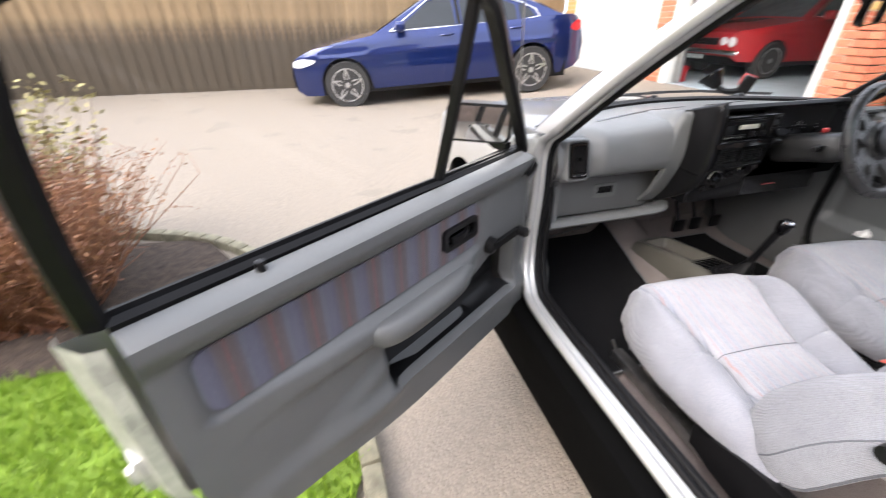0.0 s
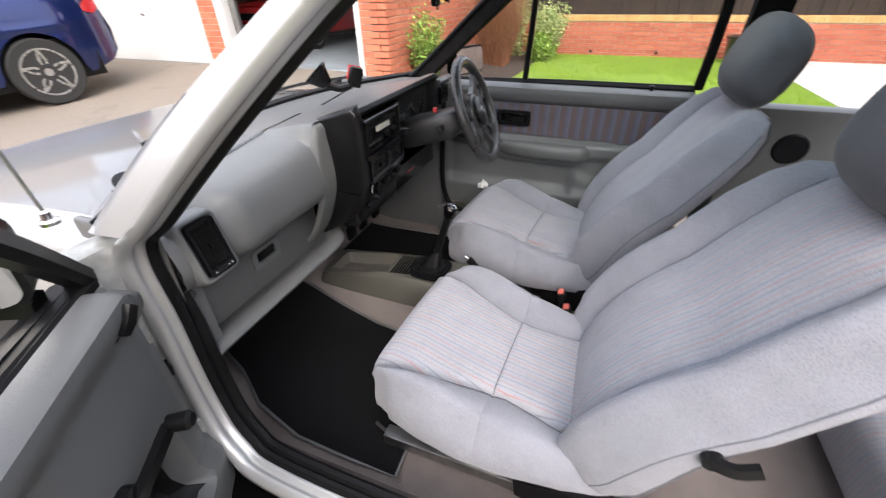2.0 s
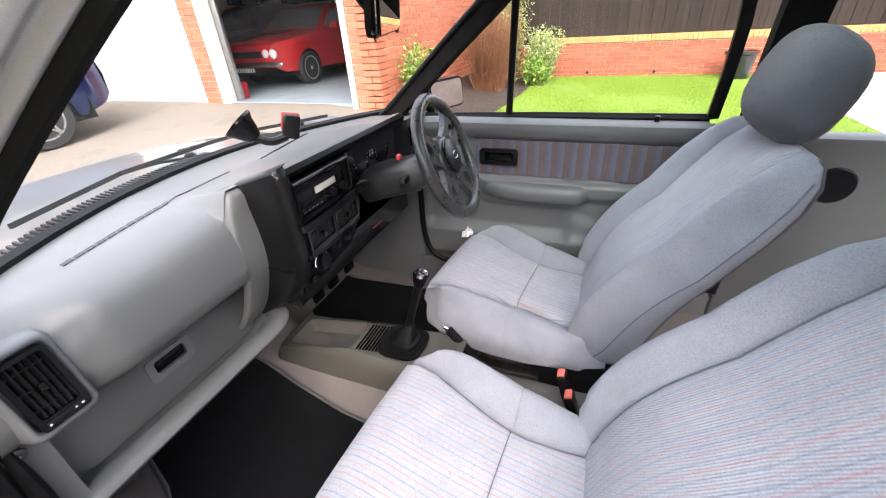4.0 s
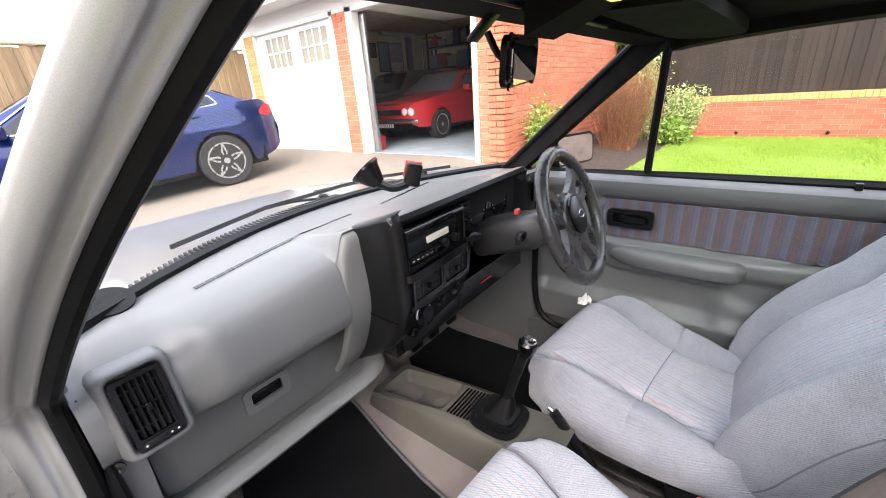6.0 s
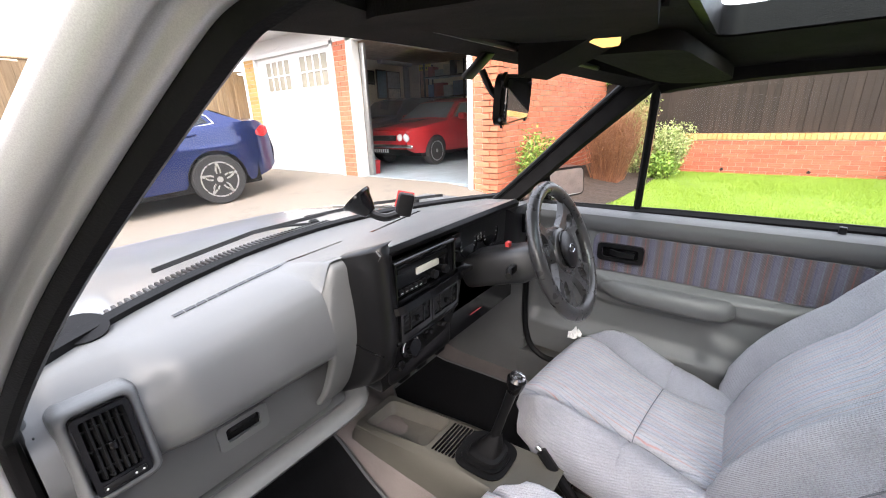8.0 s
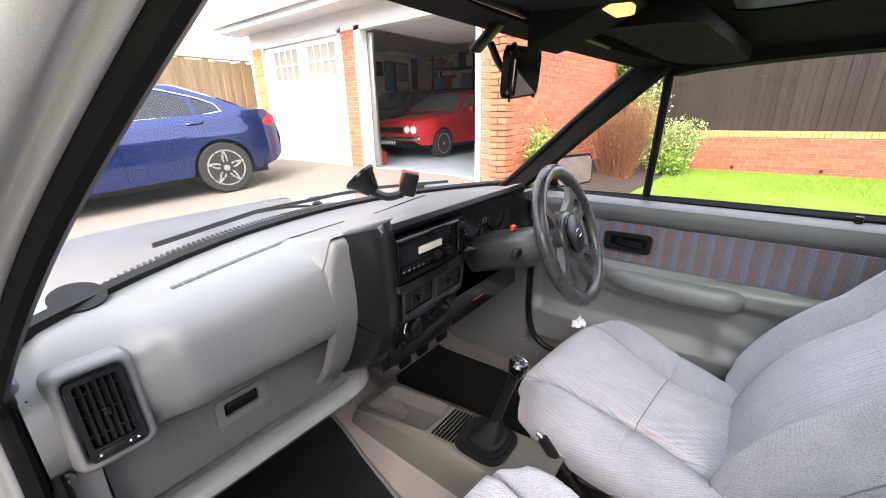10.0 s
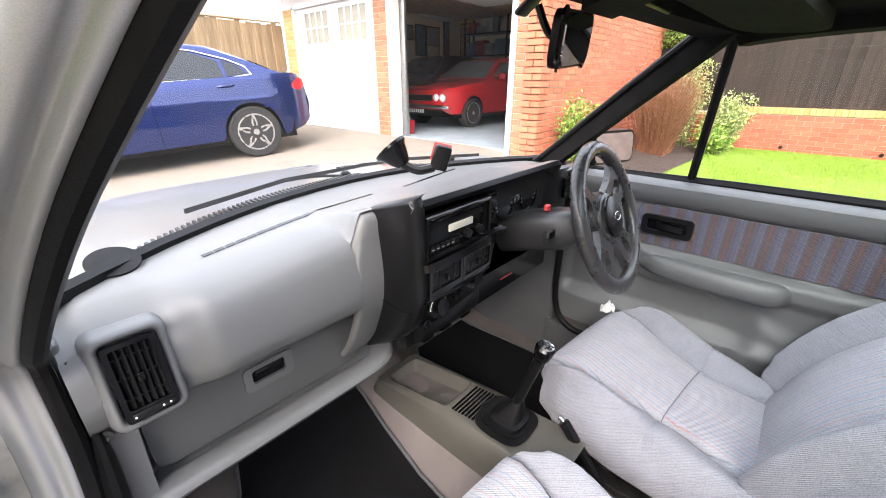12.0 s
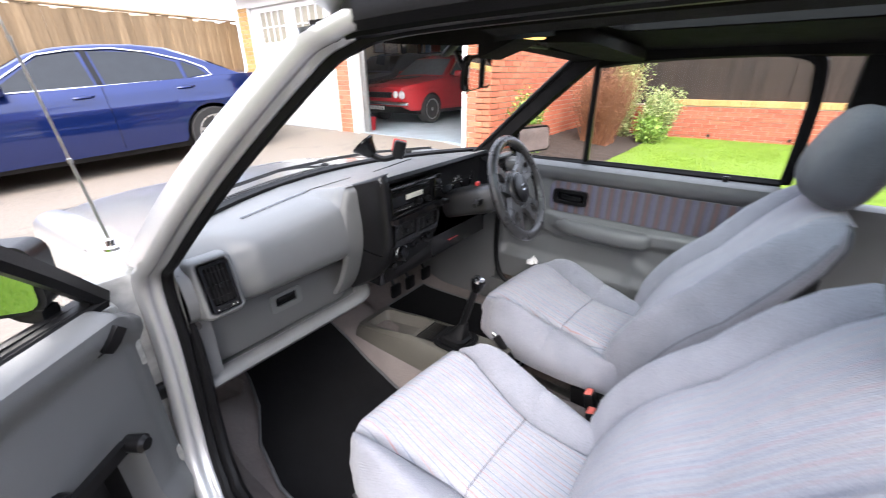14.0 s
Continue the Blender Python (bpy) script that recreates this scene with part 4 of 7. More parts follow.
# glovebox lid, latch, lower rail
bm = B()
plate(bm, rounded(-0.497, 0.574, -0.116, 0.704, 0.026, 6), [rounded(-0.347, 0.632, -0.268, 0.672, 0.008)], lambda u, v, w: (u, 0.322 - w, v), 0.012)
bmesh.ops.bevel(bm, geom=[e for e in bm.edges if e.calc_face_angle(0) > 0.9], offset=0.003, segments=2, affect="EDGES")
lid = part("glovebox_lid", bm, M_LID, dash, "grey glovebox lid")
bm = B()
plate(bm, rounded(-0.352, 0.627, -0.263, 0.677, 0.010), [rounded(-0.338, 0.640, -0.278, 0.668, 0.006)], lambda u, v, w: (u, 0.312 - w, v), 0.006)
part("latch_surround", bm, M_DASH, lid)
bm = B()
box(bm, (-0.338, 0.312, 0.640), (-0.278, 0.320, 0.668), 0.002)
box(bm, (-0.334, 0.303, 0.656), (-0.284, 0.314, 0.668), 0.003)
part("latch", bm, M_GLOSS, lid, "black glovebox latch")
bm = B()
sweep(bm, spline([(-0.56, 0.282, 0.556), (-0.50, 0.278, 0.562), (-0.35, 0.272, 0.567), (-0.20, 0.268, 0.571), (-0.12, 0.266, 0.574), (-0.085, 0.275, 0.577), (-0.065, 0.298, 0.580)], 4), [(0.026 * math.cos(a), 0.0155 * math.sin(a)) for a in np.linspace(0, 2 * math.pi, 13)[:-1]], (0, 1, 0))
part("lower_rail", bm, M_DASH, dash, "rounded grey rail below the glovebox")
bm = B()
loft(bm, [[(-0.56, 0.29, 0.56), (-0.07, 0.275, 0.575)], [(-0.56, 0.42, 0.55), (-0.07, 0.42, 0.56)]], closed=False)
loft(bm, [[(-0.548, 0.25, 0.85), (-0.548, 0.40, 0.86)], [(-0.548, 0.26, 0.72), (-0.548, 0.40, 0.72)], [(-0.548, 0.28, 0.57), (-0.548, 0.40, 0.56)]], closed=False)
part("end_panel", bm, M_DASH, dash)
bm = B()
lathe(bm, [(0.009, 0), (0.009, 0.004), (0.004, 0.005), (0.0, 0.002)], (-0.532, 0.268, 0.712), (-0.3, -1, 0.1), 12)
part("trim_screw", bm, M_COWL, dash)

# frame between the glovebox lid and the end of the dashboard
bm = B()
sweep(bm, spline([(-0.524, 0.302, 0.735), (-0.526, 0.300, 0.66), (-0.528, 0.297, 0.60), (-0.528, 0.292, 0.556)], 5), [(-0.022, 0.012), (-0.020, -0.006), (-0.006, -0.012), (0.014, -0.010), (0.022, 0.002), (0.024, 0.022), (-0.022, 0.022)], (1, 0, 0))
part("lid_frame", bm, M_DASH, dash, "grey frame beside the glovebox lid", angle=60)
# passenger vent, on the tilted pod face
VENT = Matrix.Translation((-0.482, 0.240, 0.792)) @ Euler((radians(-13), 0, 0)).to_matrix().to_4x4()


def vent(parent, m, w, h, cols, rows_n):
    P = lambda u, v, d: m @ Vector((u, -d, v))
    bm = B()
    plate(bm, rounded(-w / 2, -h / 2, w / 2, h / 2, 0.005), [rounded(-w / 2 + 0.006, -h / 2 + 0.016, w / 2 - 0.006, h / 2 - 0.006, 0.004)], lambda u, v, d: P(u, v, d), 0.009)
    v = part("air_vent", bm, M_GLOSS, parent, "black louvred air vent")
    # no hole here: the vent's dark depth is put into a black plate
    bm = B()
    plate(bm, rounded(-w / 2 + 0.003, -h / 2 + 0.003, w / 2 - 0.003, h / 2 - 0.003, 0.003), [], lambda a, b, d: P(a, b, d), 0.001)
    part("vent_depth_plate", bm, M_VOID, v)
    for k in range(cols):
        u = -w / 2 + 0.006 + (w - 0.012) * (k + 0.5) / cols
        bm = B()
        box(bm, (-0.0012, -0.008, -h / 2 + 0.017), (0.0012, 0.0, h / 2 - 0.007), 0, m @ Matrix.Translation((u, 0, 0)) @ Euler((0, 0, radians(25))).to_matrix().to_4x4())
        part("vane", bm, M_VANE, v)
    for k in range(rows_n):
        z = -h / 2 + 0.016 + (h - 0.022) * (k + 0.5) / rows_n
        bm = B()
        box(bm, (-w / 2 + 0.006, -0.005, z - (0.0009 if rows_n < 5 else 0.0020)), (w / 2 - 0.006, -0.001, z + (0.0009 if rows_n < 5 else 0.0020)), 0, m)
        part("cross_vane", bm, M_VANE, v)
    bm = B()
    box(bm, (-0.004, -0.014, -0.002), (0.004, -0.006, 0.009), 0.0015, m)
    part("vent_tab", bm, M_GLOSS, v)
    return v


v = vent(dash, VENT, 0.056, 0.102, 6, 3)
bm = B()
box(bm, (-0.022, -0.012, -0.047), (0.022, -0.008, -0.039), 0.002, VENT)
part("vent_wheel", bm, M_BLACK, v)
for u in (-0.019, 0.010, 0.018):
    bm = B()
    lathe(bm, [(0.0013, 0.0), (0.0013, 0.0006)], VENT @ Vector((u, -0.0125, -0.043)), (0, -1, 0.2), 10)
    part("vent_mark", bm, M_WHITE_INK, v)
bm = B()
pod = []
for grow, back, r in ((-0.001, 0.006, 0.008), (0.001, -0.001, 0.009), (0.004, -0.003, 0.011), (0.008, -0.001, 0.013), (0.011, 0.005, 0.015), (0.013, 0.016, 0.016), (0.015, 0.045, 0.017)):
    pod.append([VENT @ Vector((u, back, w)) for u, w in rounded(-0.030 - grow, -0.053 - grow, 0.030 + grow, 0.053 + grow, r, 6)])
loft(bm, pod, caps=False)
part("vent_pod", bm, M_DASH, dash, "rounded grey pod round the vent", angle=85)

# pale surround and black centre housing
FRONT = spline([(0, 0.149, 0.951), (0, 0.141, 0.928), (0, 0.137, 0.860), (0, 0.136, 0.780), (0, 0.147, 0.735), (0, 0.166, 0.690), (0, 0.212, 0.645), (0, 0.290, 0.597)], 4)
REAR = spline([(0, 0.256, 0.915), (0, 0.235, 0.898), (0, 0.226, 0.850), (0, 0.222, 0.790), (0, 0.228, 0.740), (0, 0.246, 0.690), (0, 0.270, 0.640), (0, 0.302, 0.597)], 4)
bm = B()
rows = []
for x, dy in ((-0.1612, 0.014), (-0.1606, 0.005), (-0.158, 0.001), (-0.154, 0.0), (-0.150, 0.0), (-0.145, 0.0), (-0.138, 0.0), (-0.131, 0.0), (-0.124, 0.0), (-0.112, 0.0), (-0.102, 0.0)):
    top = [(x, y + dy, deck_z(x, y) + h) for y, h in ((0.285, -0.001), (0.262, 0.001), (0.246, -0.002), (0.236, -0.009), (0.230, -0.021))]
    rows.append(top + [(x, p.y + dy, min(p.z, deck_z(x, 0.246) - 0.03 - 0.004 * i)) for i, p in enumerate(REAR[6:])])
loft(bm, rows, closed=False)
part("centre_surround", bm, M_DASH_LIGHT, dash, "pale grey surround beside the centre stack", angle=85)
bm = B()
rows = []
for i, (f, r) in enumerate(zip(FRONT, REAR)):
    ring = [(-0.1040, r), (-0.1045, r.lerp(f, 0.25)), (-0.1040, r.lerp(f, 0.50)), (-0.1018, r.lerp(f, 0.74)), (-0.0978, r.lerp(f, 0.90)), (-0.0915, r.lerp(f, 0.98)), (-0.084, f), (-0.070, f + Vector((0, 0.004, 0)))]
    if i == 0:
        rows.append([(x + 0.026, p.y + 0.004, p.z + 0.005) for x, p in ring])
        rows.append([(x + 0.010, p.y + 0.001, p.z + 0.004) for x, p in ring])
    rows.append([(x + 0.03 * max(0, 0.72 - p.z), p.y, p.z) for x, p in ring])
loft(bm, rows, closed=False)
part("centre_housing", bm, M_BLACK, dash, "satin black rounded centre housing", angle=70)
bm = B()
sweep(bm, [(-0.098, 0.158, 0.735), (-0.1042, 0.18, 0.737), (-0.1042, 0.228, 0.740)], [(-0.002, -0.0015), (0.002, -0.0015), (0.002, 0.0015), (-0.002, 0.0015)])
part("housing_seam", bm, M_GLOSS, dash)
# stack face
bm = B()
plate(bm, [(-0.075, 0.915), (-0.075, 0.760), (0.100, 0.790), (0.128, 0.815), (0.128, 0.915)], [], lambda u, v, w: (u, 0.160 - w, v), 0.006)
part("stack_face", bm, M_BLACK, dash)
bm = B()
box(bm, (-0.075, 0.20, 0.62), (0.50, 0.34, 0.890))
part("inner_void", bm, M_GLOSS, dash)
radio = group_of("car_radio", (0.02, 0.15, 0.845), "black cassette radio with a pale lit display", "radio")
bm = B()
box(bm, (-0.066, 0.146, 0.842), (0.100, 0.170, 0.906), 0.003)
part("radio_body", bm, M_GLOSS, radio)
bm = B()
box(bm, (-0.008, 0.1425, 0.874), (0.062, 0.148, 0.888), 0.0015)
part("display", bm, M_LCD, radio, "pale display window")
bm = B()
box(bm, (-0.060, 0.1435, 0.890), (0.094, 0.148, 0.900), 0.0015)
part("tape_door", bm, M_BLACK, radio)
for k in range(6):
    bm = B()
    box(bm, (-0.060 + 0.0135 * k, 0.141, 0.848), (-0.049 + 0.0135 * k, 0.148, 0.859), 0.0015)
    part("preset_button", bm, M_BLACK, radio)
for x in (0.045, 0.082):
    bm = B()
    lathe(bm, [(0.009, 0), (0.0085, 0.010), (0.004, 0.012), (0.0, 0.012)], (x, 0.147, 0.858), (0, -1, 0), 16)
    part("radio_knob", bm, M_BLACK, radio)
bm = B()
for k in range(5):
    box(bm, (-0.058 + 0.0135 * k, 0.1407, 0.8525), (-0.052 + 0.0135 * k, 0.1412, 0.8537))
part("button_marks", bm, M_WHITE_INK, radio)
# glossy frame round the radio
bm = B()
tube(bm, [(-0.072, 0.140, 0.838), (-0.072, 0.140, 0.914), (0.112, 0.142, 0.914), (0.112, 0.142, 0.842)], 0.0045, 8, (0, 1, 0.1), loop=True)
part("radio_frame", bm, M_GLOSS, dash, "glossy black frame round the radio")
bm = B()
tube(bm, spline([(-0.078, 0.142, 0.756), (0.0, 0.134, 0.758), (0.10, 0.136, 0.766), (0.122, 0.140, 0.782)], 4), 0.005, 8, (0, 1, 0.1))
part("lower_bar", bm, M_GLOSS, dash, "glossy black bar below the vents")
# bright shelf bar and centre vents
bm = B()
sweep(bm, spline([(-0.088, 0.132, 0.832), (-0.07, 0.122, 0.834), (0.02, 0.118, 0.838), (0.11, 0.120, 0.842), (0.125, 0.136, 0.83), (0.126, 0.142, 0.80), (0.118, 0.14, 0.78)], 5), [(-0.006, -0.006), (0.006, -0.006), (0.007, 0.003), (-0.002, 0.007)], (0, 1, 0))
part("vent_shelf", bm, M_GLOSS, dash, "glossy black shelf above the vents")
for x in (-0.028, 0.066):
    v = vent(dash, Matrix.Translation((x, 0.140, 0.792)) @ Euler((radians(4), radians(-2.5), 0)).to_matrix().to_4x4(), 0.092, 0.064, 2, 7)
# heater panel
bm = B()
plate(bm, [(-0.070, 0.752), (-0.070, 0.690), (-0.030, 0.665), (0.11, 0.690), (0.135, 0.74), (0.12, 0.775)], [], lambda u, v, w: (u, 0.168 - 0.3 * (v - 0.72) - w, v), 0.006)
heat = part("heater_panel", bm, M_BLACK, dash, "black heater panel")
for x, z in ((-0.028, 0.722), (0.085, 0.742)):
    bm = B()
    lathe(bm, [(0.026, 0), (0.025, 0.005), (0.018, 0.008), (0.016, 0.020), (0.0, 0.021)], (x, 0.160, z), (0, -1, 0.2), 24)
    k = part("heater_dial", bm, M_GLOSS, heat, "round black heater dial")
    bm = B()
    tube(bm, [(x + 0.023 * math.cos(radians(a)), 0.153, z + 0.023 * math.sin(radians(a))) for a in range(20, 200, 15)], 0.0012, 6)
    part("dial_scale", bm, M_WHITE_INK, k)
for x, z in ((0.018, 0.738), (0.034, 0.742), (0.022, 0.722), (0.038, 0.726)):
    bm = B()
    box(bm, (x - 0.0055, 0.148, z - 0.005), (x + 0.0055, 0.160, z + 0.005), 0.0015)
    part("heater_button", bm, M_BLACK, heat)
for x, z in ((-0.048, 0.682), (0.0, 0.688)):
    bm = B()
    lathe(bm, [(0.011, 0), (0.011, 0.012), (0.007, 0.014), (0.0, 0.012)], (x, 0.178, z), (0, -1, 0), 18)
    part("cigar_lighter", bm, M_GLOSS, heat)
bm = B()
box(bm, (-0.06, 0.19, 0.615), (0.17, 0.30, 0.69), 0.02)
part("stack_foot", bm, M_BLACK, dash)
# instruments
bm = B()
plate(bm, rounded(0.13, 0.80, 0.45, 0.915, 0.02), [], lambda u, v, w: (u, 0.205 - w - 0.3 * (v - 0.8) * 0.2, v), 0.004)
inst = part("instrument_panel", bm, M_BLACK, dash, "black instrument panel")
for x, r in ((0.255, 0.042), (0.365, 0.042), (0.31, 0.018)):
    bm = B()
    lathe(bm, [(r, 0), (r, 0.004), (r - 0.003, 0.004), (r - 0.003, 0.001), (0, 0.001)], (x, 0.200, 0.862), (0, -1, 0.1), 28)
    dial = part("gauge", bm, M_GLOSS, inst)
    bm = B()
    for a in range(-30, 211, 20):
        c, s_ = math.cos(radians(a)), math.sin(radians(a))
        tube(bm, [(x + (r - 0.012) * c, 0.1975, 0.862 + (r - 0.012) * s_), (x + (r - 0.006) * c, 0.1975, 0.862 + (r - 0.006) * s_)], 0.0009, 4)
    part("gauge_marks", bm, M_WHITE_INK, dial)
for k in range(4):
    bm = B()
    box(bm, (0.136 + 0.0155 * k, 0.180, 0.838 + 0.002 * k), (0.149 + 0.0155 * k, 0.198, 0.852 + 0.002 * k), 0.002)
    part("rocker_switch", bm, M_BLACK, inst)
bm = B()
box(bm, (0.140, 0.178, 0.868), (0.196, 0.198, 0.905), 0.003)
part("clock_unit", bm, M_GLOSS, inst)
bm = B()
box(bm, (0.13, 0.150, 0.812), (0.205, 0.20, 0.826), 0.005)
part("switch_ledge", bm, M_GLOSS, inst)
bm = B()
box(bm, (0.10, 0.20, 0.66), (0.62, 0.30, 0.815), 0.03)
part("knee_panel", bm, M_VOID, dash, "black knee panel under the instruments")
bm = B()
box(bm, (0.26, 0.196, 0.652), (0.315, 0.199, 0.6545), 0.001)
part("red_cable", bm, M_RED, dash, "strip of red cable under the panel")
bm = B()
loft(bm, [[(0.45, 0.20, 0.80), (0.45, 0.20, 0.915)], [(0.50, 0.185, 0.79), (0.50, 0.185, 0.905)], [(0.60, 0.20, 0.76), (0.60, 0.20, 0.895)], [(0.70, 0.25, 0.74), (0.70, 0.25, 0.88)]], closed=False)
part("driver_end", bm, M_BLACK, dash)
vent(dash, Matrix.Translation((0.58, 0.188, 0.845)), 0.075, 0.06, 4, 4)

# ---- steering column and wheel ----
RAKE, TURN = radians(22.3), radians(3.4)
E1 = Vector((math.cos(TURN), math.sin(TURN), 0))
E2 = Vector((-math.sin(TURN) * math.sin(RAKE), math.cos(TURN) * math.sin(RAKE), math.cos(RAKE)))
AX = E1.cross(E2)
HUB = Vector((0.317, -0.017, 0.856))
col = group_of("steering_column", (0.33, 0.2, 0.70), "grey two-part steering column cowl with stalks", "steering column")
bm = B()
rings = []
for d, w, h, dz in ((0.035, 0.030, 0.028, 0.0), (0.05, 0.044, 0.038, -0.002), (0.09, 0.054, 0.046, -0.004), (0.16, 0.060, 0.046, 0.006), (0.24, 0.062, 0.046, 0.014)):
    c = HUB - AX * d + Vector((-0.012, 0, dz))
    rings.append([c + Vector((w * math.copysign(abs(math.cos(a)) ** 0.5, math.cos(a)), 0.5 * h * math.copysign(abs(math.sin(a)) ** 0.5, math.sin(a)), 0.87 * h * math.copysign(abs(math.sin(a)) ** 0.5, math.sin(a)))) for a in np.linspace(0, 2 * math.pi, 25)[:-1]])
loft(bm, rings)
part("cowl", bm, M_COWL, col, "grey plastic cowl", angle=50)
bm = B()
c = HUB - AX * 0.10 + Vector((-0.055, 0, 0.0))
tube(bm, spline([c, c + Vector((-0.03, -0.01, 0.004)), c + Vector((-0.075, -0.03, 0.008))], 4), 0.007, 8)
box(bm, (-0.022, -0.006, -0.009), (0.022, 0.006, 0.009), 0.003, Matrix.Translation(c + Vector((-0.02, -0.012, 0.002))))
part("stalk", bm, M_BLACK, col, "black indicator stalk")
bm = B()
c = HUB - AX * 0.11 + Vector((0.06, 0, 0.0))
tube(bm, spline([c, c + Vector((0.03, -0.01, 0.004)), c + Vector((0.09, -0.03, 0.008))], 4), 0.007, 8)
part("stalk", bm, M_BLACK, col)
bm = B()
c = Vector((0.285, 0.100, 0.862))
box(bm, (-0.008, -0.006, -0.006), (0.008, 0.006, 0.008), 0.003, Matrix.Translation(c))
part("hazard_switch", bm, M_RED, col, "red hazard switch")

wheel = group_of("steering_wheel", HUB, "worn black four-spoke steering wheel with pierced spokes", "steering wheel")
W = lambda u, v, d=0.0: HUB + E1 * u + E2 * v + AX * d
R = 0.149
bm = B()
ring = [W(R * math.cos(a), R * math.sin(a), 0.012) for a in np.linspace(0, 2 * math.pi, 73)[:-1]]
sweep(bm, ring, circle(0.0145, 12, 0.0165), AX, loop=True)
part("rim", bm, M_LEATHER, wheel, "thick worn black rim")
for a in (28, 152, 232, 308):
    d = Vector((math.cos(radians(a)), math.sin(radians(a))))
    n = Vector((-d.y, d.x))
    prof = [(0.036, 0.038), (0.058, 0.034), (0.085, 0.033), (0.108, 0.037), (0.124, 0.044), (0.136, 0.050)]
    side_a = [tuple(d * r + n * w) for r, w in prof]
    side_b = [tuple(d * r - n * w) for r, w in prof[::-1]]
    hole = [tuple(d * (0.101 + 0.024 * math.cos(t)) + n * ((0.015 + 0.005 * math.cos(t)) * math.sin(t))) for t in np.linspace(0, 2 * math.pi, 15)[:-1]]
    bm = B()
    plate(bm, side_a + side_b, [hole], lambda u, v, w: W(u, v, -0.010 + w + 0.06 * max(0, math.hypot(u, v) - 0.05)), 0.018)
    bmesh.ops.bevel(bm, geom=[e for e in bm.edges if e.calc_face_angle(0) > 0.9], offset=0.0025, segments=2, affect="EDGES")
    part("spoke", bm, M_LEATHER, wheel, "pierced black spoke")
bm = B()
lathe(bm, [(0.060, -0.02), (0.058, 0.004), (0.052, 0.014), (0.043, 0.018), (0.0, 0.020)], HUB, AX, 32)
pad = part("centre_boss", bm, M_LEATHER, wheel, "round black centre boss")
bm = B()
lathe(bm, [(0.044, 0.019), (0.043, 0.025), (0.036, 0.028), (0.0, 0.029)], HUB, AX, 32)
horn = part("horn_button", bm, M_BLACK, pad, "ribbed horn button")
bm = B()
lathe(bm, [(0.0455, 0.020), (0.0455, 0.023), (0.0435, 0.023), (0.0435, 0.020)], HUB, AX, 32)
part("horn_ring", bm, M_GLOSS, pad)
bm = B()
rr = [W(0.016 * math.cos(a), 0.0085 * math.sin(a), 0.0305) for a in np.linspace(0, 2 * math.pi, 25)[:-1]]
tube(bm, rr, 0.001, 6, AX, loop=True)
part("badge", bm, M_CHROME, horn, "plain oval badge outline")

# ---- console, gear lever, handbrake ----
con = group_of("centre_console", (0.11, 0.25, 0.26), "taupe plastic centre console tray", "console")
def con_z(y):
    return 0.372 - 0.13 * max(0, y - 0.12) - 0.06 * max(0, y - 0.30)


bm = B()
rows = []
ys = [0.495, 0.485, 0.46, 0.40, 0.30, 0.20, 0.10, 0.0, -0.10]
for y in ys:
    z, f = con_z(min(y, 0.46)), smooth(0.50, 0.455, y)
    b = 0.24
    wl, wr = 0.036 + 0.0 * y, 0.190
    rows.append([(wl - 0.022, y, b), (wl - 0.008, y, b + (z - b) * 0.6 * f), (wl - 0.002, y, b + (z - b) * 0.93 * f), (wl + 0.006, y, b + (z - b) * f), (wr - 0.006, y, b + (z - b) * f), (wr + 0.002, y, b + (z - b) * 0.93 * f), (wr + 0.008, y, b + (z - b) * 0.6 * f), (wr + 0.022, y, b)])
loft(bm, [r[:4] for r in rows], closed=False)
loft(bm, [r[4:] for r in rows], closed=False)
loft(bm, rows[:3], closed=False)
body = part("console_body", bm, M_CONSOLE, con, "moulded taupe console")
bm = B()
T = lambda u, v, w: (u, v, con_z(v) - 0.002 + w)
plate(bm, rounded(0.036, -0.11, 0.190, 0.460, 0.015), [rounded(0.054, 0.205, 0.172, 0.435, 0.018)], T, 0.006)
bmesh.ops.bevel(bm, geom=[e for e in bm.edges if e.calc_face_angle(0) > 0.9], offset=0.002, segments=2, affect="EDGES")
part("tray_rim", bm, M_CONSOLE, con, "rounded tray rim")
bm = B()
hole = rounded(0.056, 0.207, 0.170, 0.433, 0.018)
loft(bm, caps=False, rings=[[(u, v, con_z(v) + 0.003) for u, v in hole], [(0.113 + (u - 0.113) * 0.90, 0.32 + (v - 0.32) * 0.93, con_z(v) - 0.030) for u, v in hole], [(0.113 + (u - 0.113) * 0.84, 0.32 + (v - 0.32) * 0.90, con_z(v) - 0.040) for u, v in hole], [(0.113 + (u - 0.113) * 0.4, 0.32 + (v - 0.32) * 0.5, con_z(v) - 0.041) for u, v in hole], [(0.113, 0.32 + (v - 0.32) * 0.4, con_z(v) - 0.041) for u, v in hole]])
part("tray_well", bm, surface("tray_shade", (0.105, 0.10, 0.088), 0.55, vary=0.1, grain=0.3, grain_size=0.0012), con, "recessed taupe tray floor")
for k in range(7):
    y = 0.188 - 0.0105 * k
    bm = B()
    box(bm, (0.060, y - 0.0028, con_z(y) + 0.001), (0.166, y + 0.0028, con_z(y) + 0.0045), 0.001)
    part("slot", bm, M_GLOSS, con)
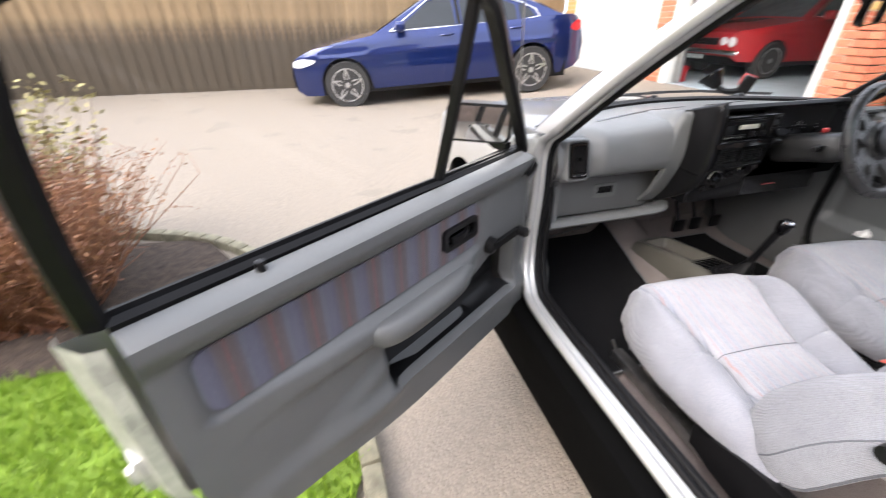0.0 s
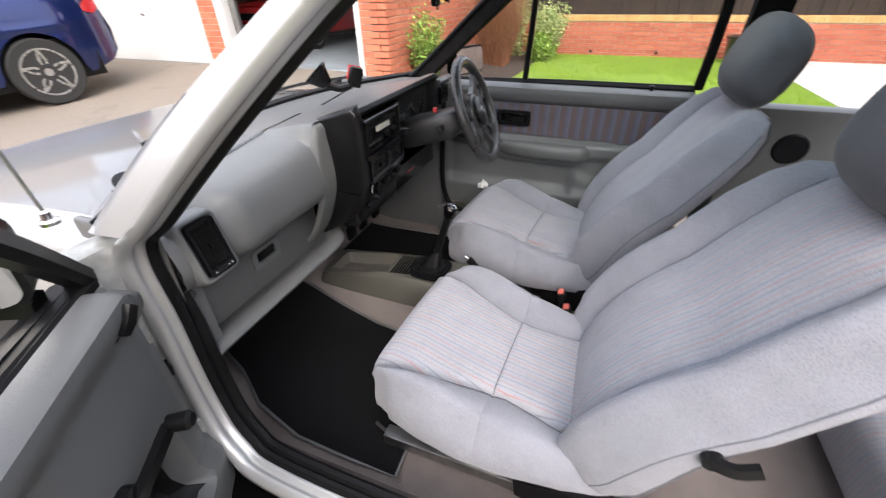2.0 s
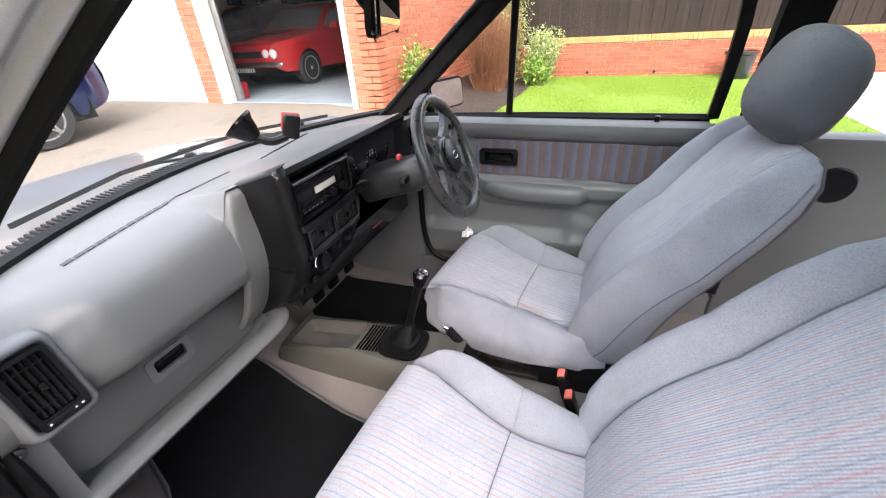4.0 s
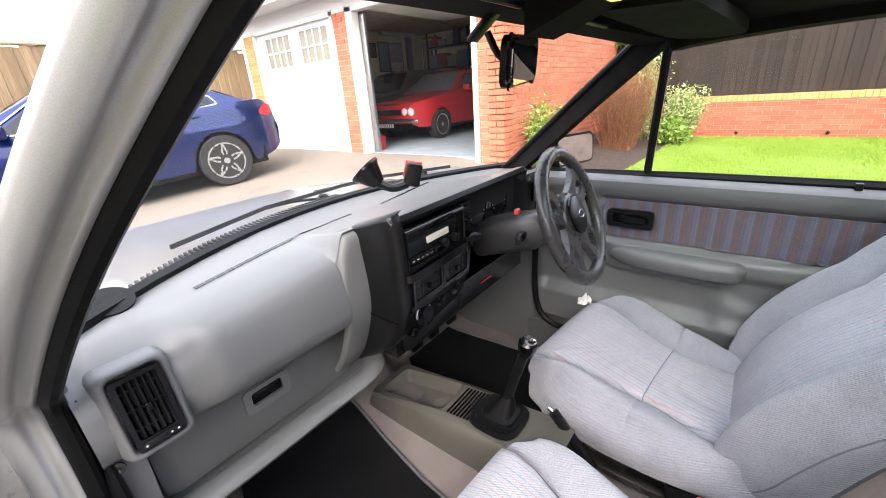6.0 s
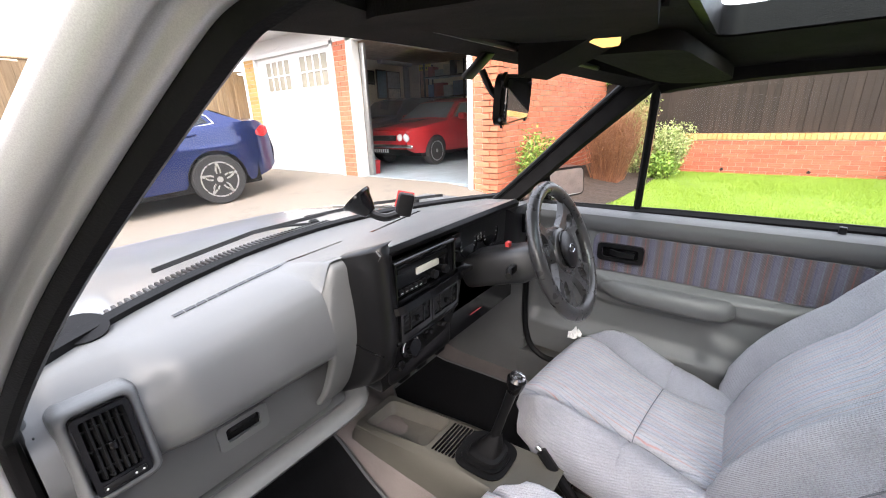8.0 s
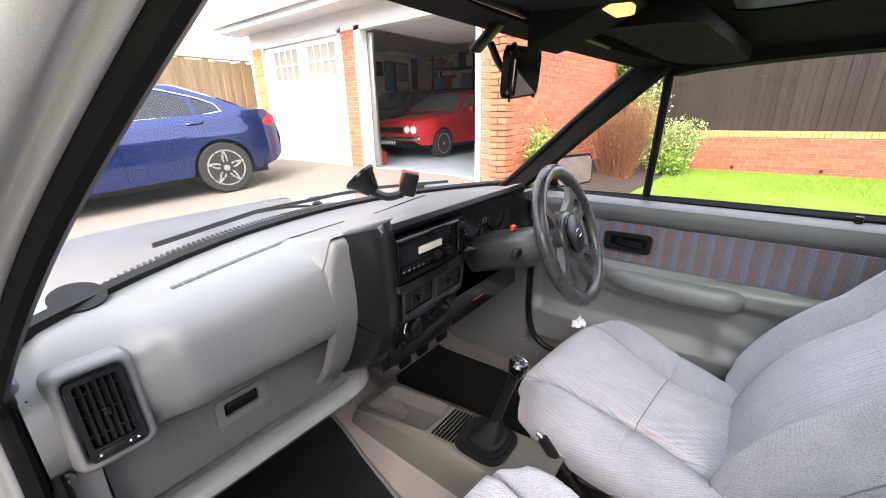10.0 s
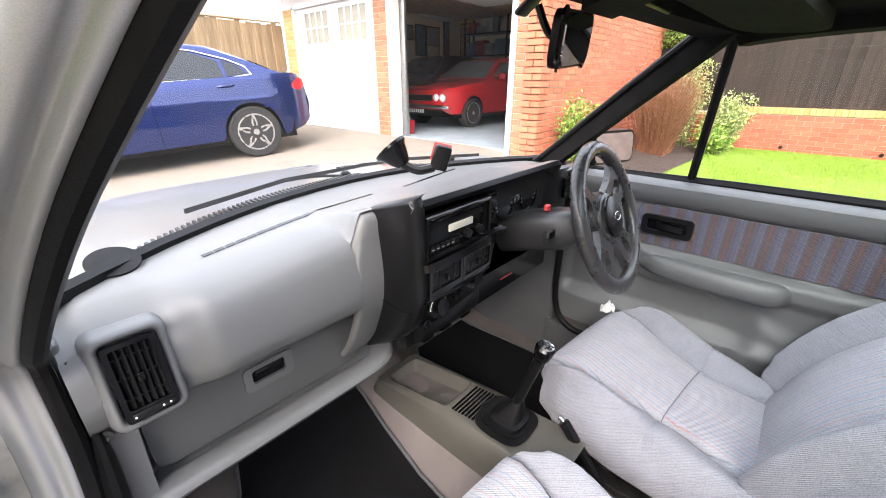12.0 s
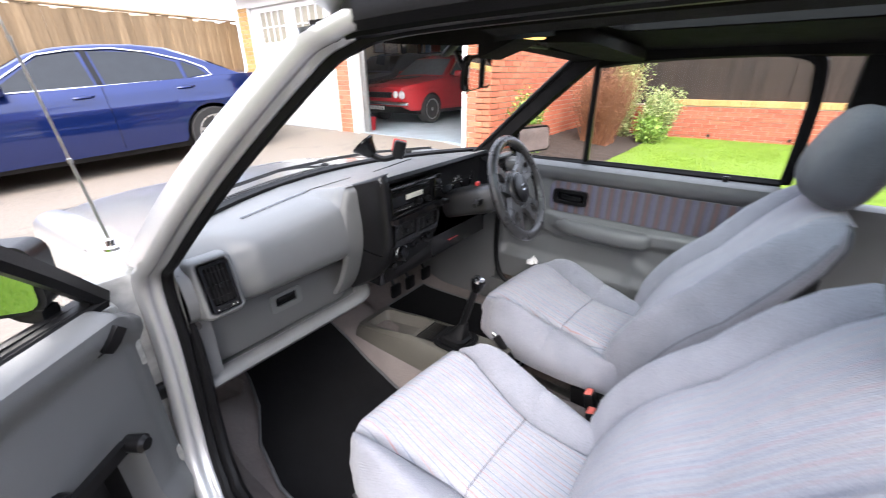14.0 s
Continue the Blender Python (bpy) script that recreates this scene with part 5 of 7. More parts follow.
# rubber boot
bm = B()
rings = []
for k, (s_, h) in enumerate(((0.064, 0.0), (0.064, 0.005), (0.052, 0.005), (0.052, 0.011), (0.042, 0.010), (0.040, 0.020), (0.030, 0.024), (0.022, 0.045), (0.014, 0.066), (0.011, 0.075))):
    off = Vector((0.004, -0.010, 0)) * (h / 0.03)
    rings.append([Vector((0.112 + s_ * math.copysign(abs(math.cos(a)) ** 0.6, math.cos(a)), 0.062 + 1.05 * s_ * math.copysign(abs(math.sin(a)) ** 0.6, math.sin(a)), 0.376 + h)) + off for a in np.linspace(0, 2 * math.pi, 29)[:-1]])
loft(bm, rings)
part("gear_boot", bm, M_RUBBER, con, "pleated black rubber gaiter")
lever = group_of("gear_lever", (0.115, 0.05, 0.40), "black gear lever with a chrome-topped knob", "gear lever")
bm = B()
tube(bm, [(0.118, 0.044, 0.43), (0.125, 0.022, 0.51), (0.130, 0.004, 0.575)], 0.012, 12, scale=[1.0, 0.9, 1.05])
part("shaft", bm, M_BLACK, lever)
bm = B()
lathe(bm, [(0.010, 0.0), (0.017, 0.012), (0.021, 0.030), (0.0215, 0.040), (0.017, 0.046), (0.0, 0.047)], (0.1305, 0.002, 0.572), (0.05, -0.2, 1), 20)
kn = part("knob", bm, M_GLOSS, lever, "gloss black gear knob")
bm = B()
lathe(bm, [(0.0175, 0.0455), (0.016, 0.050), (0.008, 0.0515), (0.0, 0.052)], (0.1305, 0.002, 0.572), (0.05, -0.2, 1), 20)
part("knob_cap", bm, M_CHROME, kn, "chrome cap with shift marks")
bm = B()
K = Matrix.Translation((0.133, -0.008, 0.6235)) @ Euler((radians(11), radians(3), 0)).to_matrix().to_4x4()
for u in (-0.007, 0.0, 0.007):
    box(bm, (u - 0.0008, -0.008, 0), (u + 0.0008, 0.008, 0.0012), 0, K)
box(bm, (-0.007, -0.0008, 0), (0.007, 0.0008, 0.0012), 0, K)
part("shift_marks", bm, M_GLOSS, kn)
hb = group_of("handbrake", (0.10, -0.10, 0.30), "black handbrake lever beside the driver's seat", "handbrake")
bm = B()
tube(bm, spline([(0.168, -0.16, 0.29), (0.170, -0.11, 0.345), (0.172, -0.055, 0.405)], 4), 0.013, 10)
part("grip", bm, M_BLACK, hb)
bm = B()
lathe(bm, [(0.006, 0), (0.007, 0.012), (0.0, 0.014)], (0.172, -0.054, 0.407), (0.03, 0.9, 0.45), 12)
part("release_button", bm, M_CHROME, hb)
# belt buckles
for x, y, z in ((0.125, -0.372, 0.385), (0.075, -0.395, 0.372)):
    bk = group_of("belt_buckle", (x, y, 0.30), "black seat-belt buckle with a red button", "buckle", "belt buckles")
    bm = B()
    box(bm, (-0.020, -0.012, -0.085), (0.020, 0.012, 0.0), 0.005, Matrix.Translation((x, y, z)) @ Euler((radians(-18), radians(8), 0)).to_matrix().to_4x4())
    part("buckle_body", bm, M_BLACK, bk)
    bm = B()
    box(bm, (-0.015, -0.009, -0.004), (0.015, 0.009, 0.004), 0.003, Matrix.Translation((x, y, z)) @ Euler((radians(-18), radians(8), 0)).to_matrix().to_4x4())
    part("buckle_button", bm, M_BUCKLE, bk, "red release button")

# ---- floor mats ----
def floor_mat(name, outline, label):
    bm = B()
    zf = lambda x, y: floor_z(x, y) + 0.007
    xs = [p[0] for p in outline]
    rows = []
    n = len(outline) // 2
    left, right = outline[:n], outline[n:][::-1]
    for (ax, ay), (bx, by) in zip(left, right):
        rows.append([(ax + (bx - ax) * k / 16, ay + (by - ay) * k / 16, zf(ax + (bx - ax) * k / 16, ay + (by - ay) * k / 16) + 0.010) for k in range(17)])
    loft(bm, rows, closed=False)
    mat_ob = part(name, bm, M_MAT, None, label, category="floor mat")
    edge = [r for r in left] + right[::-1]
    bm = B()
    tube(bm, [(x, y, zf(x, y) + 0.010) for x, y in edge], 0.0045, 6, loop=True)
    part("edge_binding", bm, M_PANEL, mat_ob, "stitched grey edge binding")


floor_mat("floor_mat", [(-0.485, -0.085), (-0.485, 0.05), (-0.48, 0.2), (-0.44, 0.36), (-0.37, 0.48), (-0.33, 0.60), (-0.32, 0.66)] + [(0.0, 0.66), (0.005, 0.60), (0.0, 0.48), (-0.02, 0.36), (-0.045, 0.2), (-0.06, 0.05), (-0.075, -0.07)], "black carpet floor mat in the passenger footwell")
floor_mat("floor_mat", [(0.215, -0.10), (0.215, 0.05), (0.22, 0.2), (0.225, 0.36), (0.24, 0.45), (0.27, 0.52), (0.30, 0.56)] + [(0.55, 0.56), (0.56, 0.52), (0.575, 0.45), (0.58, 0.36), (0.585, 0.2), (0.585, 0.05), (0.58, -0.10)], "black carpet floor mat in the driver's footwell")
for x in (0.27, 0.36, 0.47):
    p = group_of("foot_pedal", (x, 0.52, 0.30), "black rubber foot pedal", "pedal", "pedals")
    bm = B()
    tube(bm, [(x, 0.56, 0.56), (x, 0.52, 0.44), (x, 0.48, 0.36)], 0.007, 6)
    part("pedal_arm", bm, M_BLACK, p)
    bm = B()
    box(bm, (x - 0.026, 0.468, 0.325), (x + 0.026, 0.484, 0.38), 0.004)
    part("pedal_pad", bm, M_RUBBER, p)


# ---- seats ----
def seat(cx, dy, twist, label):
    s = group_of("front_seat", (cx, -0.2 + dy, 0.21), label, "car seat", "front seats")
    HW = 0.245

    def section(u, rise=1.0):
        """Across the cushion: height over the panel at u in -1..1; the bolsters rise from the nose backwards."""
        a = abs(u)
        groove = -0.020 * math.exp(-((a - 0.66) / 0.034) ** 2)
        bolster = 0.034 * rise * math.exp(-((a - 0.86) / 0.13) ** 2) - 0.035 * smooth(0.90, 1.0, a)
        crown = 0.008 * (1 - (min(a, 0.66) / 0.66) ** 2)
        return groove + bolster + crown

    US = sorted(set([round(v, 4) for v in np.linspace(-1, 1, 57)] + [0.635, 0.66, 0.685, -0.635, -0.66, -0.685]))
    # path of the cushion's middle line: (y, z, lift weight, width)
    spine = [(0.000, 0.385, 0.15, 0.93), (0.030, 0.410, 0.4, 0.97), (0.036, 0.440, 0.7, 0.985), (0.022, 0.468, 0.95, 0.99), (-0.010, 0.482, 1, 1.0), (-0.06, 0.482, 1, 1), (-0.12, 0.472, 1, 1), (-0.18, 0.458, 1, 1),
             (-0.234, 0.447, 1, 1), (-0.240, 0.4425, 1, 1), (-0.246, 0.446, 1, 1), (-0.29, 0.441, 1, 0.99), (-0.34, 0.434, 1, 0.97), (-0.40, 0.428, 1, 0.95), (-0.47, 0.425, 0.8, 0.92), (-0.50, 0.40, 0.4, 0.90)]
    full = []
    for i in range(len(spine) - 1):
        for k in range(2):
            full.append([a + (b - a) * k / 2 for a, b in zip(spine[i], spine[i + 1])])
    full.append(list(spine[-1]))

    def cushion_point(q, u):
        y, z, w, wd = q
        z0 = z
        a = abs(u)
        tap = 1 - 0.72 * smooth(-0.16, -0.45, y)       # bolsters die away towards the backrest
        if a > 0.66:
            w = w * (0.25 + 0.75 * tap) if w > 0.9 else w
            z += 0.012 * smooth(0.66, 0.85, a) * math.exp(-((y + 0.10) / 0.09) ** 2)
        raw = a
        dip = 0.012 * smooth(0.03, -0.02, y) if a > 0.66 else 0.0
        front = 0.020 * smooth(0.60, 1.0, a) * (1 if y > -0.02 else 0.0)
        wr = 0.0018 * noise.noise((u * 5 + cx, y * 22, 3.0)) * smooth(-0.2, -0.45, y) * 3
        ease = smooth(0.385, 0.44, z0)
        p = lerp_list(((-0.50, 0.150), (-0.40, 0.138), (-0.34, 0.125), (-0.27, 0.116), (-0.20, 0.126), (-0.12, 0.148), (-0.05, 0.168), (0.04, 0.180)), y)
        o = lerp_list(((-0.50, 0.200), (-0.40, 0.216), (-0.30, 0.236), (-0.20, 0.245), (-0.10, 0.240), (-0.03, 0.226), (0.02, 0.206), (0.04, 0.198)), y)
        x = u / 0.66 * p if raw <= 0.66 else math.copysign(p + (o - p) * (raw - 0.66) / 0.34, u)
        return (cx + x * (0.96 + 0.04 * ease), y - front + dy, z + section(raw, 0.25 + 0.75 * smooth(0.035, -0.11, y)) * w - dip * 0.3 + wr + 0.012 * smooth(0.67, 0.60, raw) * smooth(-0.14, 0.0, y) * w)

    mid = [u for u in US if abs(u) <= 0.6601]
    bm = B()
    loft(bm, [[cushion_point(q, u) for u in mid] for q in full], closed=False)
    c = part("seat_cushion", bm, M_STRIPE, s, "striped cloth centre panel of the cushion", angle=60)
    for sg in (-1, 1):
        sd = [u for u in US if sg * u >= 0.6599]
        sd = sd if sg > 0 else sd[::-1]
        bm = B()
        rows = []
        for q in full:
            pts = [cushion_point(q, u) for u in sd]
            x, y, z = pts[-1]
            drop = max(0.02, z - 0.335)
            pts += [(x + sg * 0.006, y, z - drop * 0.3), (x + sg * 0.004, y, z - drop * 0.7), (x - sg * 0.012, y, z - drop)]
            rows.append(pts)
        loft(bm, rows, closed=False)
        part("side_bolster", bm, M_CLOTH, c, "plain grey cloth side bolster", angle=60)
        bm = B()
        tube(bm, [Vector(cushion_point(q, sg * 0.66)) + Vector((0, 0, 0.001)) for q in full[3:]], 0.0020, 6)
        part("piping_seam", bm, M_SEAM, c)
    bm = B()
    tube(bm, [Vector(cushion_point((-0.240, 0.4435, 1, 1), u)) + Vector((0, 0, 0.0005)) for u in mid[1:-1]], 0.0011, 6)
    part("cross_seam", bm, M_SEAM, c)
    bm = B()
    loft(bm, [[cushion_point(full[0], u) for u in US], [(cx + u * 0.186, -0.008 + dy, 0.320) for u in US], [(cx + u * 0.182, -0.03 + dy, 0.275) for u in US]], closed=False)
    val = part("front_valance", bm, M_CLOTH, s, "plain cloth front valance")
    c.rotation_euler = val.rotation_euler = (0, 0, radians(twist))

    # backrest: runs up a leaning line
    A, T = Vector((0, -0.436 + dy, 0.440)), Vector((0, -0.735 + dy, 0.907))
    ax = (T - A).normalized()
    nr = Vector((0, ax.z, -ax.y))          # towards the sitter
    bs = [(-0.06, 0.80, 0.50, 0.9), (-0.02, 0.93, 0.85, 0.95), (0.03, 0.97, 1.0, 1.0), (0.10, 0.985, 1.0, 1.0), (0.18, 0.99, 1.0, 1.0), (0.26, 0.995, 1, 1.0), (0.34, 0.995, 1.0, 0.98), (0.42, 0.985, 0.97, 0.92), (0.49, 0.95, 0.85, 0.8), (0.54, 0.88, 0.6, 0.7), (0.565, 0.79, 0.22, 0.55), (0.570, 0.66, -0.10, 0.4)]
    fullb = []
    for i in range(len(bs) - 1):
        for k in range(2):
            fullb.append([a + (b - a) * k / 2 for a, b in zip(bs[i], bs[i + 1])])
    fullb.append(list(bs[-1]))

    def back_point(q, u):
        h, wd, depth, bl = q
        a = abs(u)
        prof = 0.008 * (1 - (min(a, 0.62) / 0.62) ** 2) - 0.012 * math.exp(-((a - 0.62) / 0.03) ** 2) + 0.040 * bl * math.exp(-((a - 0.84) / 0.14) ** 2) - 0.045 * smooth(0.88, 1.0, a)
        d = 0.035 + 0.020 * math.sin(min(1, max(0, h) / 0.3) * math.pi) + prof
        p = A + ax * h + nr * (d * depth)
        return Vector((cx + u * HW * wd, p.y, p.z))

    UB = sorted(set([round(v, 4) for v in np.linspace(-1, 1, 51)] + [0.62, 0.595, 0.645, -0.62, -0.595, -0.645]))
    midb = [u for u in UB if abs(u) <= 0.6201]
    bm = B()
    loft(bm, [[back_point(q, u) for u in midb] for q in fullb], closed=False)
    b = part("backrest", bm, M_STRIPE, s, "striped cloth centre panel of the backrest", angle=60)
    for sg in (-1, 1):
        sd = [u for u in UB if sg * u >= 0.6199]
        sd = sd if sg > 0 else sd[::-1]
        bm = B()
        rows = []
        for q in fullb:
            pts = [back_point(q, u) for u in sd]
            e = pts[-1]
            w = Vector((sg, 0, 0))
            t = (0.092 - 0.045 * smooth(0.05, 0.35, q[0])) * q[2] if q[2] > 0 else 0.01
            pts += [e + w * 0.008 - nr * t * 0.25, e + w * 0.006 - nr * t * 0.65, e - w * 0.012 - nr * t]
            rows.append(pts)
        loft(bm, rows, closed=False)
        part("back_bolster", bm, M_CLOTH, b, "plain grey cloth backrest bolster", angle=60)
        bm = B()
        tube(bm, [back_point(q, sg * 0.62) + nr * 0.001 for q in fullb[:-4]], 0.0022, 6)
        part("piping_seam", bm, M_SEAM, b)
        bm = B()
        tube(bm, [back_point(q, sg * 1.0) + Vector((sg * 0.007, 0, 0)) - nr * (0.092 - 0.045 * smooth(0.05, 0.35, q[0])) * 0.25 * max(q[2], 0) for q in fullb[2:-4]], 0.0018, 6)
        part("edge_seam", bm, M_SEAM, b)
    bm = B()
    loft(bm, [[back_point(q, u) - nr * ((0.092 - 0.045 * smooth(0.05, 0.35, q[0])) * max(q[2], 0.1) + 0.012) for u in (-0.97, -0.9, -0.5, 0, 0.5, 0.9, 0.97)] for q in fullb], closed=False)
    part("back_shell", bm, M_REST, b, "dark cloth seat back")
    bm = B()
    loft(bm, [[back_point(fullb[-1], u) for u in UB], [back_point(fullb[-1], u) - nr * 0.02 + ax * 0.002 for u in UB]], closed=False)
    part("top_roll", bm, M_CLOTH, b)
    # head restraint
    H = T + ax * 0.094 + nr * 0.048
    bm = B()
    n = 20
    rings = []
    for i in range(n + 1):
        t = math.pi * i / n
        e = 0.55
        x = -math.cos(t)
        rr = max(0.02, math.sin(t)) ** e
        ring_pts = []
        for a in np.linspace(0, 2 * math.pi, 29)[:-1]:
            cc, ss = math.copysign(abs(math.cos(a)) ** 0.75, math.cos(a)), math.copysign(abs(math.sin(a)) ** 0.75, math.sin(a))
            p = H + ax * (ss * 0.100 * rr) + nr * (cc * 0.070 * rr + 0.02 * (1 - x * x) * 0.4 + 0.016 * ss)
            ring_pts.append((cx + math.copysign(abs(x) ** 0.8, x) * 0.128, p.y, p.z))
        rings.append(ring_pts)
    loft(bm, rings)
    hr = part("head_restraint", bm, M_REST, s, "padded slate-grey head restraint", angle=80)
    for x in (-0.05, 0.05):
        bm = B()
        a = T + ax * 0.05
        c2 = T + ax * 0.12
        tube(bm, [(cx + x, a.y, a.z), (cx + x, c2.y, c2.z)], 0.006, 10)
        part("post", bm, M_CHROME, hr, "chrome head restraint post")
        bm = B()
        a = T + ax * 0.062
        lathe(bm, [(0.014, -0.012), (0.014, 0.006), (0.009, 0.012), (0.0, 0.012)], (cx + x, a.y, a.z), ax, 14)
        part("collar", bm, M_BLACK, hr)
    # base, runners, side cover, recliner
    bm = B()
    box(bm, (cx - 0.165, -0.47 + dy, 0.27), (cx + 0.165, -0.14 + dy, 0.40), 0.02)
    part("seat_base", bm, M_BLACK, s, "black steel seat base")
    for sg in (-1, 1):
        bm = B()
        box(bm, (cx + sg * 0.175 - 0.018, -0.56, 0.21), (cx + sg * 0.175 + 0.018, -0.02, 0.245), 0.004)
        part("runner", bm, M_STEEL, s)
        bm = B()
        sweep(bm, spline([(cx + sg * 0.218, -0.31 + dy, 0.290), (cx + sg * 0.224, -0.38 + dy, 0.300), (cx + sg * 0.228, -0.48 + dy, 0.320), (cx + sg * 0.228, -0.64 + dy, 0.33)], 4), [(-0.012, -0.045), (0.012, -0.045), (0.014, 0.045), (-0.012, 0.050)], scale=[0.6 + 0.6 * smooth(0, 8, i) for i in range(13)])
        part("side_cover", bm, M_BLACK, s, "black plastic side cover")
        bm = B()
        tube(bm, [(cx + sg * 0.175, -0.02, 0.235), (cx + sg * 0.175, 0.005, 0.26)], 0.005, 6)
        part("slide_bar", bm, M_STEEL, s)
    bm = B()
    k = A + ax * 0.235 - nr * 0.022
    e = -1 if cx < 0 else 1
    x = cx + e * HW * 1.02
    sweep(bm, spline([(x + e * 0.010, k.y + 0.012, k.z - 0.006), (x + e * 0.018, k.y - 0.014, k.z), (x + e * 0.016, k.y - 0.040, k.z + 0.014)], 5), [(-0.006, -0.010), (0.006, -0.008), (0.006, 0.008), (-0.006, 0.010)], (1, 0, 0))
    lathe(bm, [(0.015, 0), (0.014, 0.014), (0.0, 0.016)], (x, k.y + 0.010, k.z - 0.008), (e, 0, 0), 14)
    part("tilt_lever", bm, M_BLACK, s, "black backrest tilt lever")
    return s


seat(-0.225, -0.045, -4.5, "front passenger seat in grey tweed with striped centre panels")
seat(0.412, 0.0, -7.0, "driver's seat in grey tweed with striped centre panels")
bm = B()
rag = [(0.575 + 0.04 * math.cos(a) * (0.7 + 0.3 * math.sin(3 * a)), 0.012 + 0.020 * math.sin(a), 0.498 + 0.006 * math.sin(5 * a)) for a in np.linspace(0, 2 * math.pi, 22)[:-1]]
top = [(0.575 + (x - 0.575) * 0.55, 0.012 + (y - 0.012) * 0.5, z + 0.008 + 0.006 * math.sin(9 * x * 30)) for x, y, z in rag]
loft(bm, [rag, top])
part("cleaning_cloth", bm, M_PAPER, None, "crumpled white cloth on the driver's seat edge", category="cloth")

# rear bench
rb = group_of("rear_bench", (0.1, -1.3, 0.25), "rear bench seat in striped grey tweed", "car seat")
bm = B()
box(bm, (-0.50, -1.45, 0.28), (0.64, -0.98, 0.46), 0.05, seg=4)
part("bench_cushion", bm, M_STRIPE, rb)
bm = B()
box(bm, (-0.50, -1.56, 0.42), (0.64, -1.42, 0.84), 0.05, seg=4)
part("bench_back", bm, M_STRIPE, rb)
# front seat belt hanging at the rear of the aperture
bm = B()
sweep(bm, [(-0.44, -1.02, 1.20), (-0.47, -1.0, 0.8), (-0.50, -0.98, 0.42)], [(-0.0012, -0.024), (0.0012, -0.024), (0.0012, 0.024), (-0.0012, 0.024)])
part("seat_belt", bm, M_BLACK, None, "black seat-belt webbing hanging by the pillar", category="seat belt")
bm = B()
sweep(bm, [(0.668, -0.79, 1.17), (0.672, -0.80, 1.0), (0.66, -0.80, 0.6), (0.64, -0.78, 0.35)], [(-0.0012, -0.024), (0.0012, -0.024), (0.0012, 0.024), (-0.0012, 0.024)])
part("seat_belt", bm, M_BLACK, None, "black seat-belt webbing hanging by the pillar", category="seat belt")

# ---- overhead: visors, lamp, mirror ----
def visor(x0, x1, label, yf=-0.03):
    v = group_of("sun_visor", ((x0 + x1) / 2, -0.02, 1.25), label, "sun visor", "sun visors")
    bm = B()
    plate(bm, rounded(x0, -0.225, x1, yf, 0.045), [], lambda u, v_, w: (u, v_ - 0.35 * (u - CX) ** 2, 1.282 + 0.012 * v_ - 0.045 * ((u - CX) / 0.5) ** 2 - w * (1.0 + 0.3 * smooth(-0.03, -0.16, v_))), 0.024)
    bmesh.ops.bevel(bm, geom=[e for e in bm.edges if e.calc_face_angle(0) > 0.9], offset=0.010, segments=4, affect="EDGES")
    part("pad", bm, M_LINER, v, "padded black visor")
    bm = B()
    tube(bm, [(x0 + 0.02, -0.045, 1.250), (x1 - 0.02, -0.045, 1.250)], 0.005, 8)
    part("rod", bm, M_BLACK, v)


visor(-0.34, 0.035, "padded black passenger sun visor folded up")
visor(0.195, 0.545, "padded black driver's sun visor folded up", -0.075)
lamp = group_of("roof_lamp", (0.165, -0.04, 1.26), "black overhead console with a small lit courtesy lamp", "roof lamp")
bm = B()
plate(bm, [(0.045, -0.035), (0.155, -0.035), (0.160, -0.10), (0.150, -0.165), (0.05, -0.165), (0.040, -0.09)], [], lambda u, v, w: (u, v, 1.284 - w * (0.25 + smooth(-0.20, -0.02, v))), 0.056)
bmesh.ops.bevel(bm, geom=[e for e in bm.edges if e.calc_face_angle(0) > 0.6], offset=0.006, segments=2, affect="EDGES")
part("housing", bm, M_LINER, lamp)
bm = B()
box(bm, (0.058, -0.158, 1.250), (0.126, -0.130, 1.268), 0.004)
part("lens", bm, M_AMBER, lamp, "lit warm lamp lens")
bm = B()
box(bm, (0.085, -0.085, 1.2325), (0.113, -0.062, 1.250), 0.001, Euler((0, 0, 0)).to_matrix().to_4x4())
part("display_tag", bm, M_GREEN_TAG, lamp, "dull green display")
rv = group_of("rear_view_mirror", (0.105, 0.06, 1.20), "black rear-view mirror glued to the windscreen", "mirror")
MIR = Matrix.Translation((0.104, -0.006, 1.186)) @ Euler((radians(6), radians(-4), radians(9))).to_matrix().to_4x4()
bm = B()
plate(bm, rounded(-0.072, -0.038, 0.072, 0.038, 0.018), [], lambda u, v, w: MIR @ Vector((u, w, v)), 0.016)
bmesh.ops.bevel(bm, geom=[e for e in bm.edges if e.calc_face_angle(0) > 0.9], offset=0.005, segments=2, affect="EDGES")
part("shell", bm, M_BLACK, rv, "black plastic shell")
bm = B()
plate(bm, rounded(-0.067, -0.033, 0.067, 0.033, 0.015), [], lambda u, v, w: MIR @ Vector((u, -0.001 - w, v)), 0.002)
part("glass", bm, M_MIRROR, rv, "mirror glass")
bm = B()
tube(bm, spline([(0.105, 0.022, 1.185), (0.098, 0.040, 1.20), (0.09, 0.055, 1.235)], 4), 0.006, 8)
part("stem", bm, M_BLACK, rv)
bm = B()
box(bm, (-0.016, -0.030, -0.004), (0.016, 0.030, 0.004), 0.003, Matrix.Translation((0.088, 0.062, 1.243)) @ Euler((radians(-38), 0, 0)).to_matrix().to_4x4())
part("pad_mount", bm, M_BLACK, rv)
bm = B()
box(bm, (-0.004, 0.002, -0.044), (0.004, 0.012, -0.032), 0.002, MIR @ Matrix.Translation((-0.05, 0, 0.006)))
part("dip_lever", bm, M_BLACK, rv)

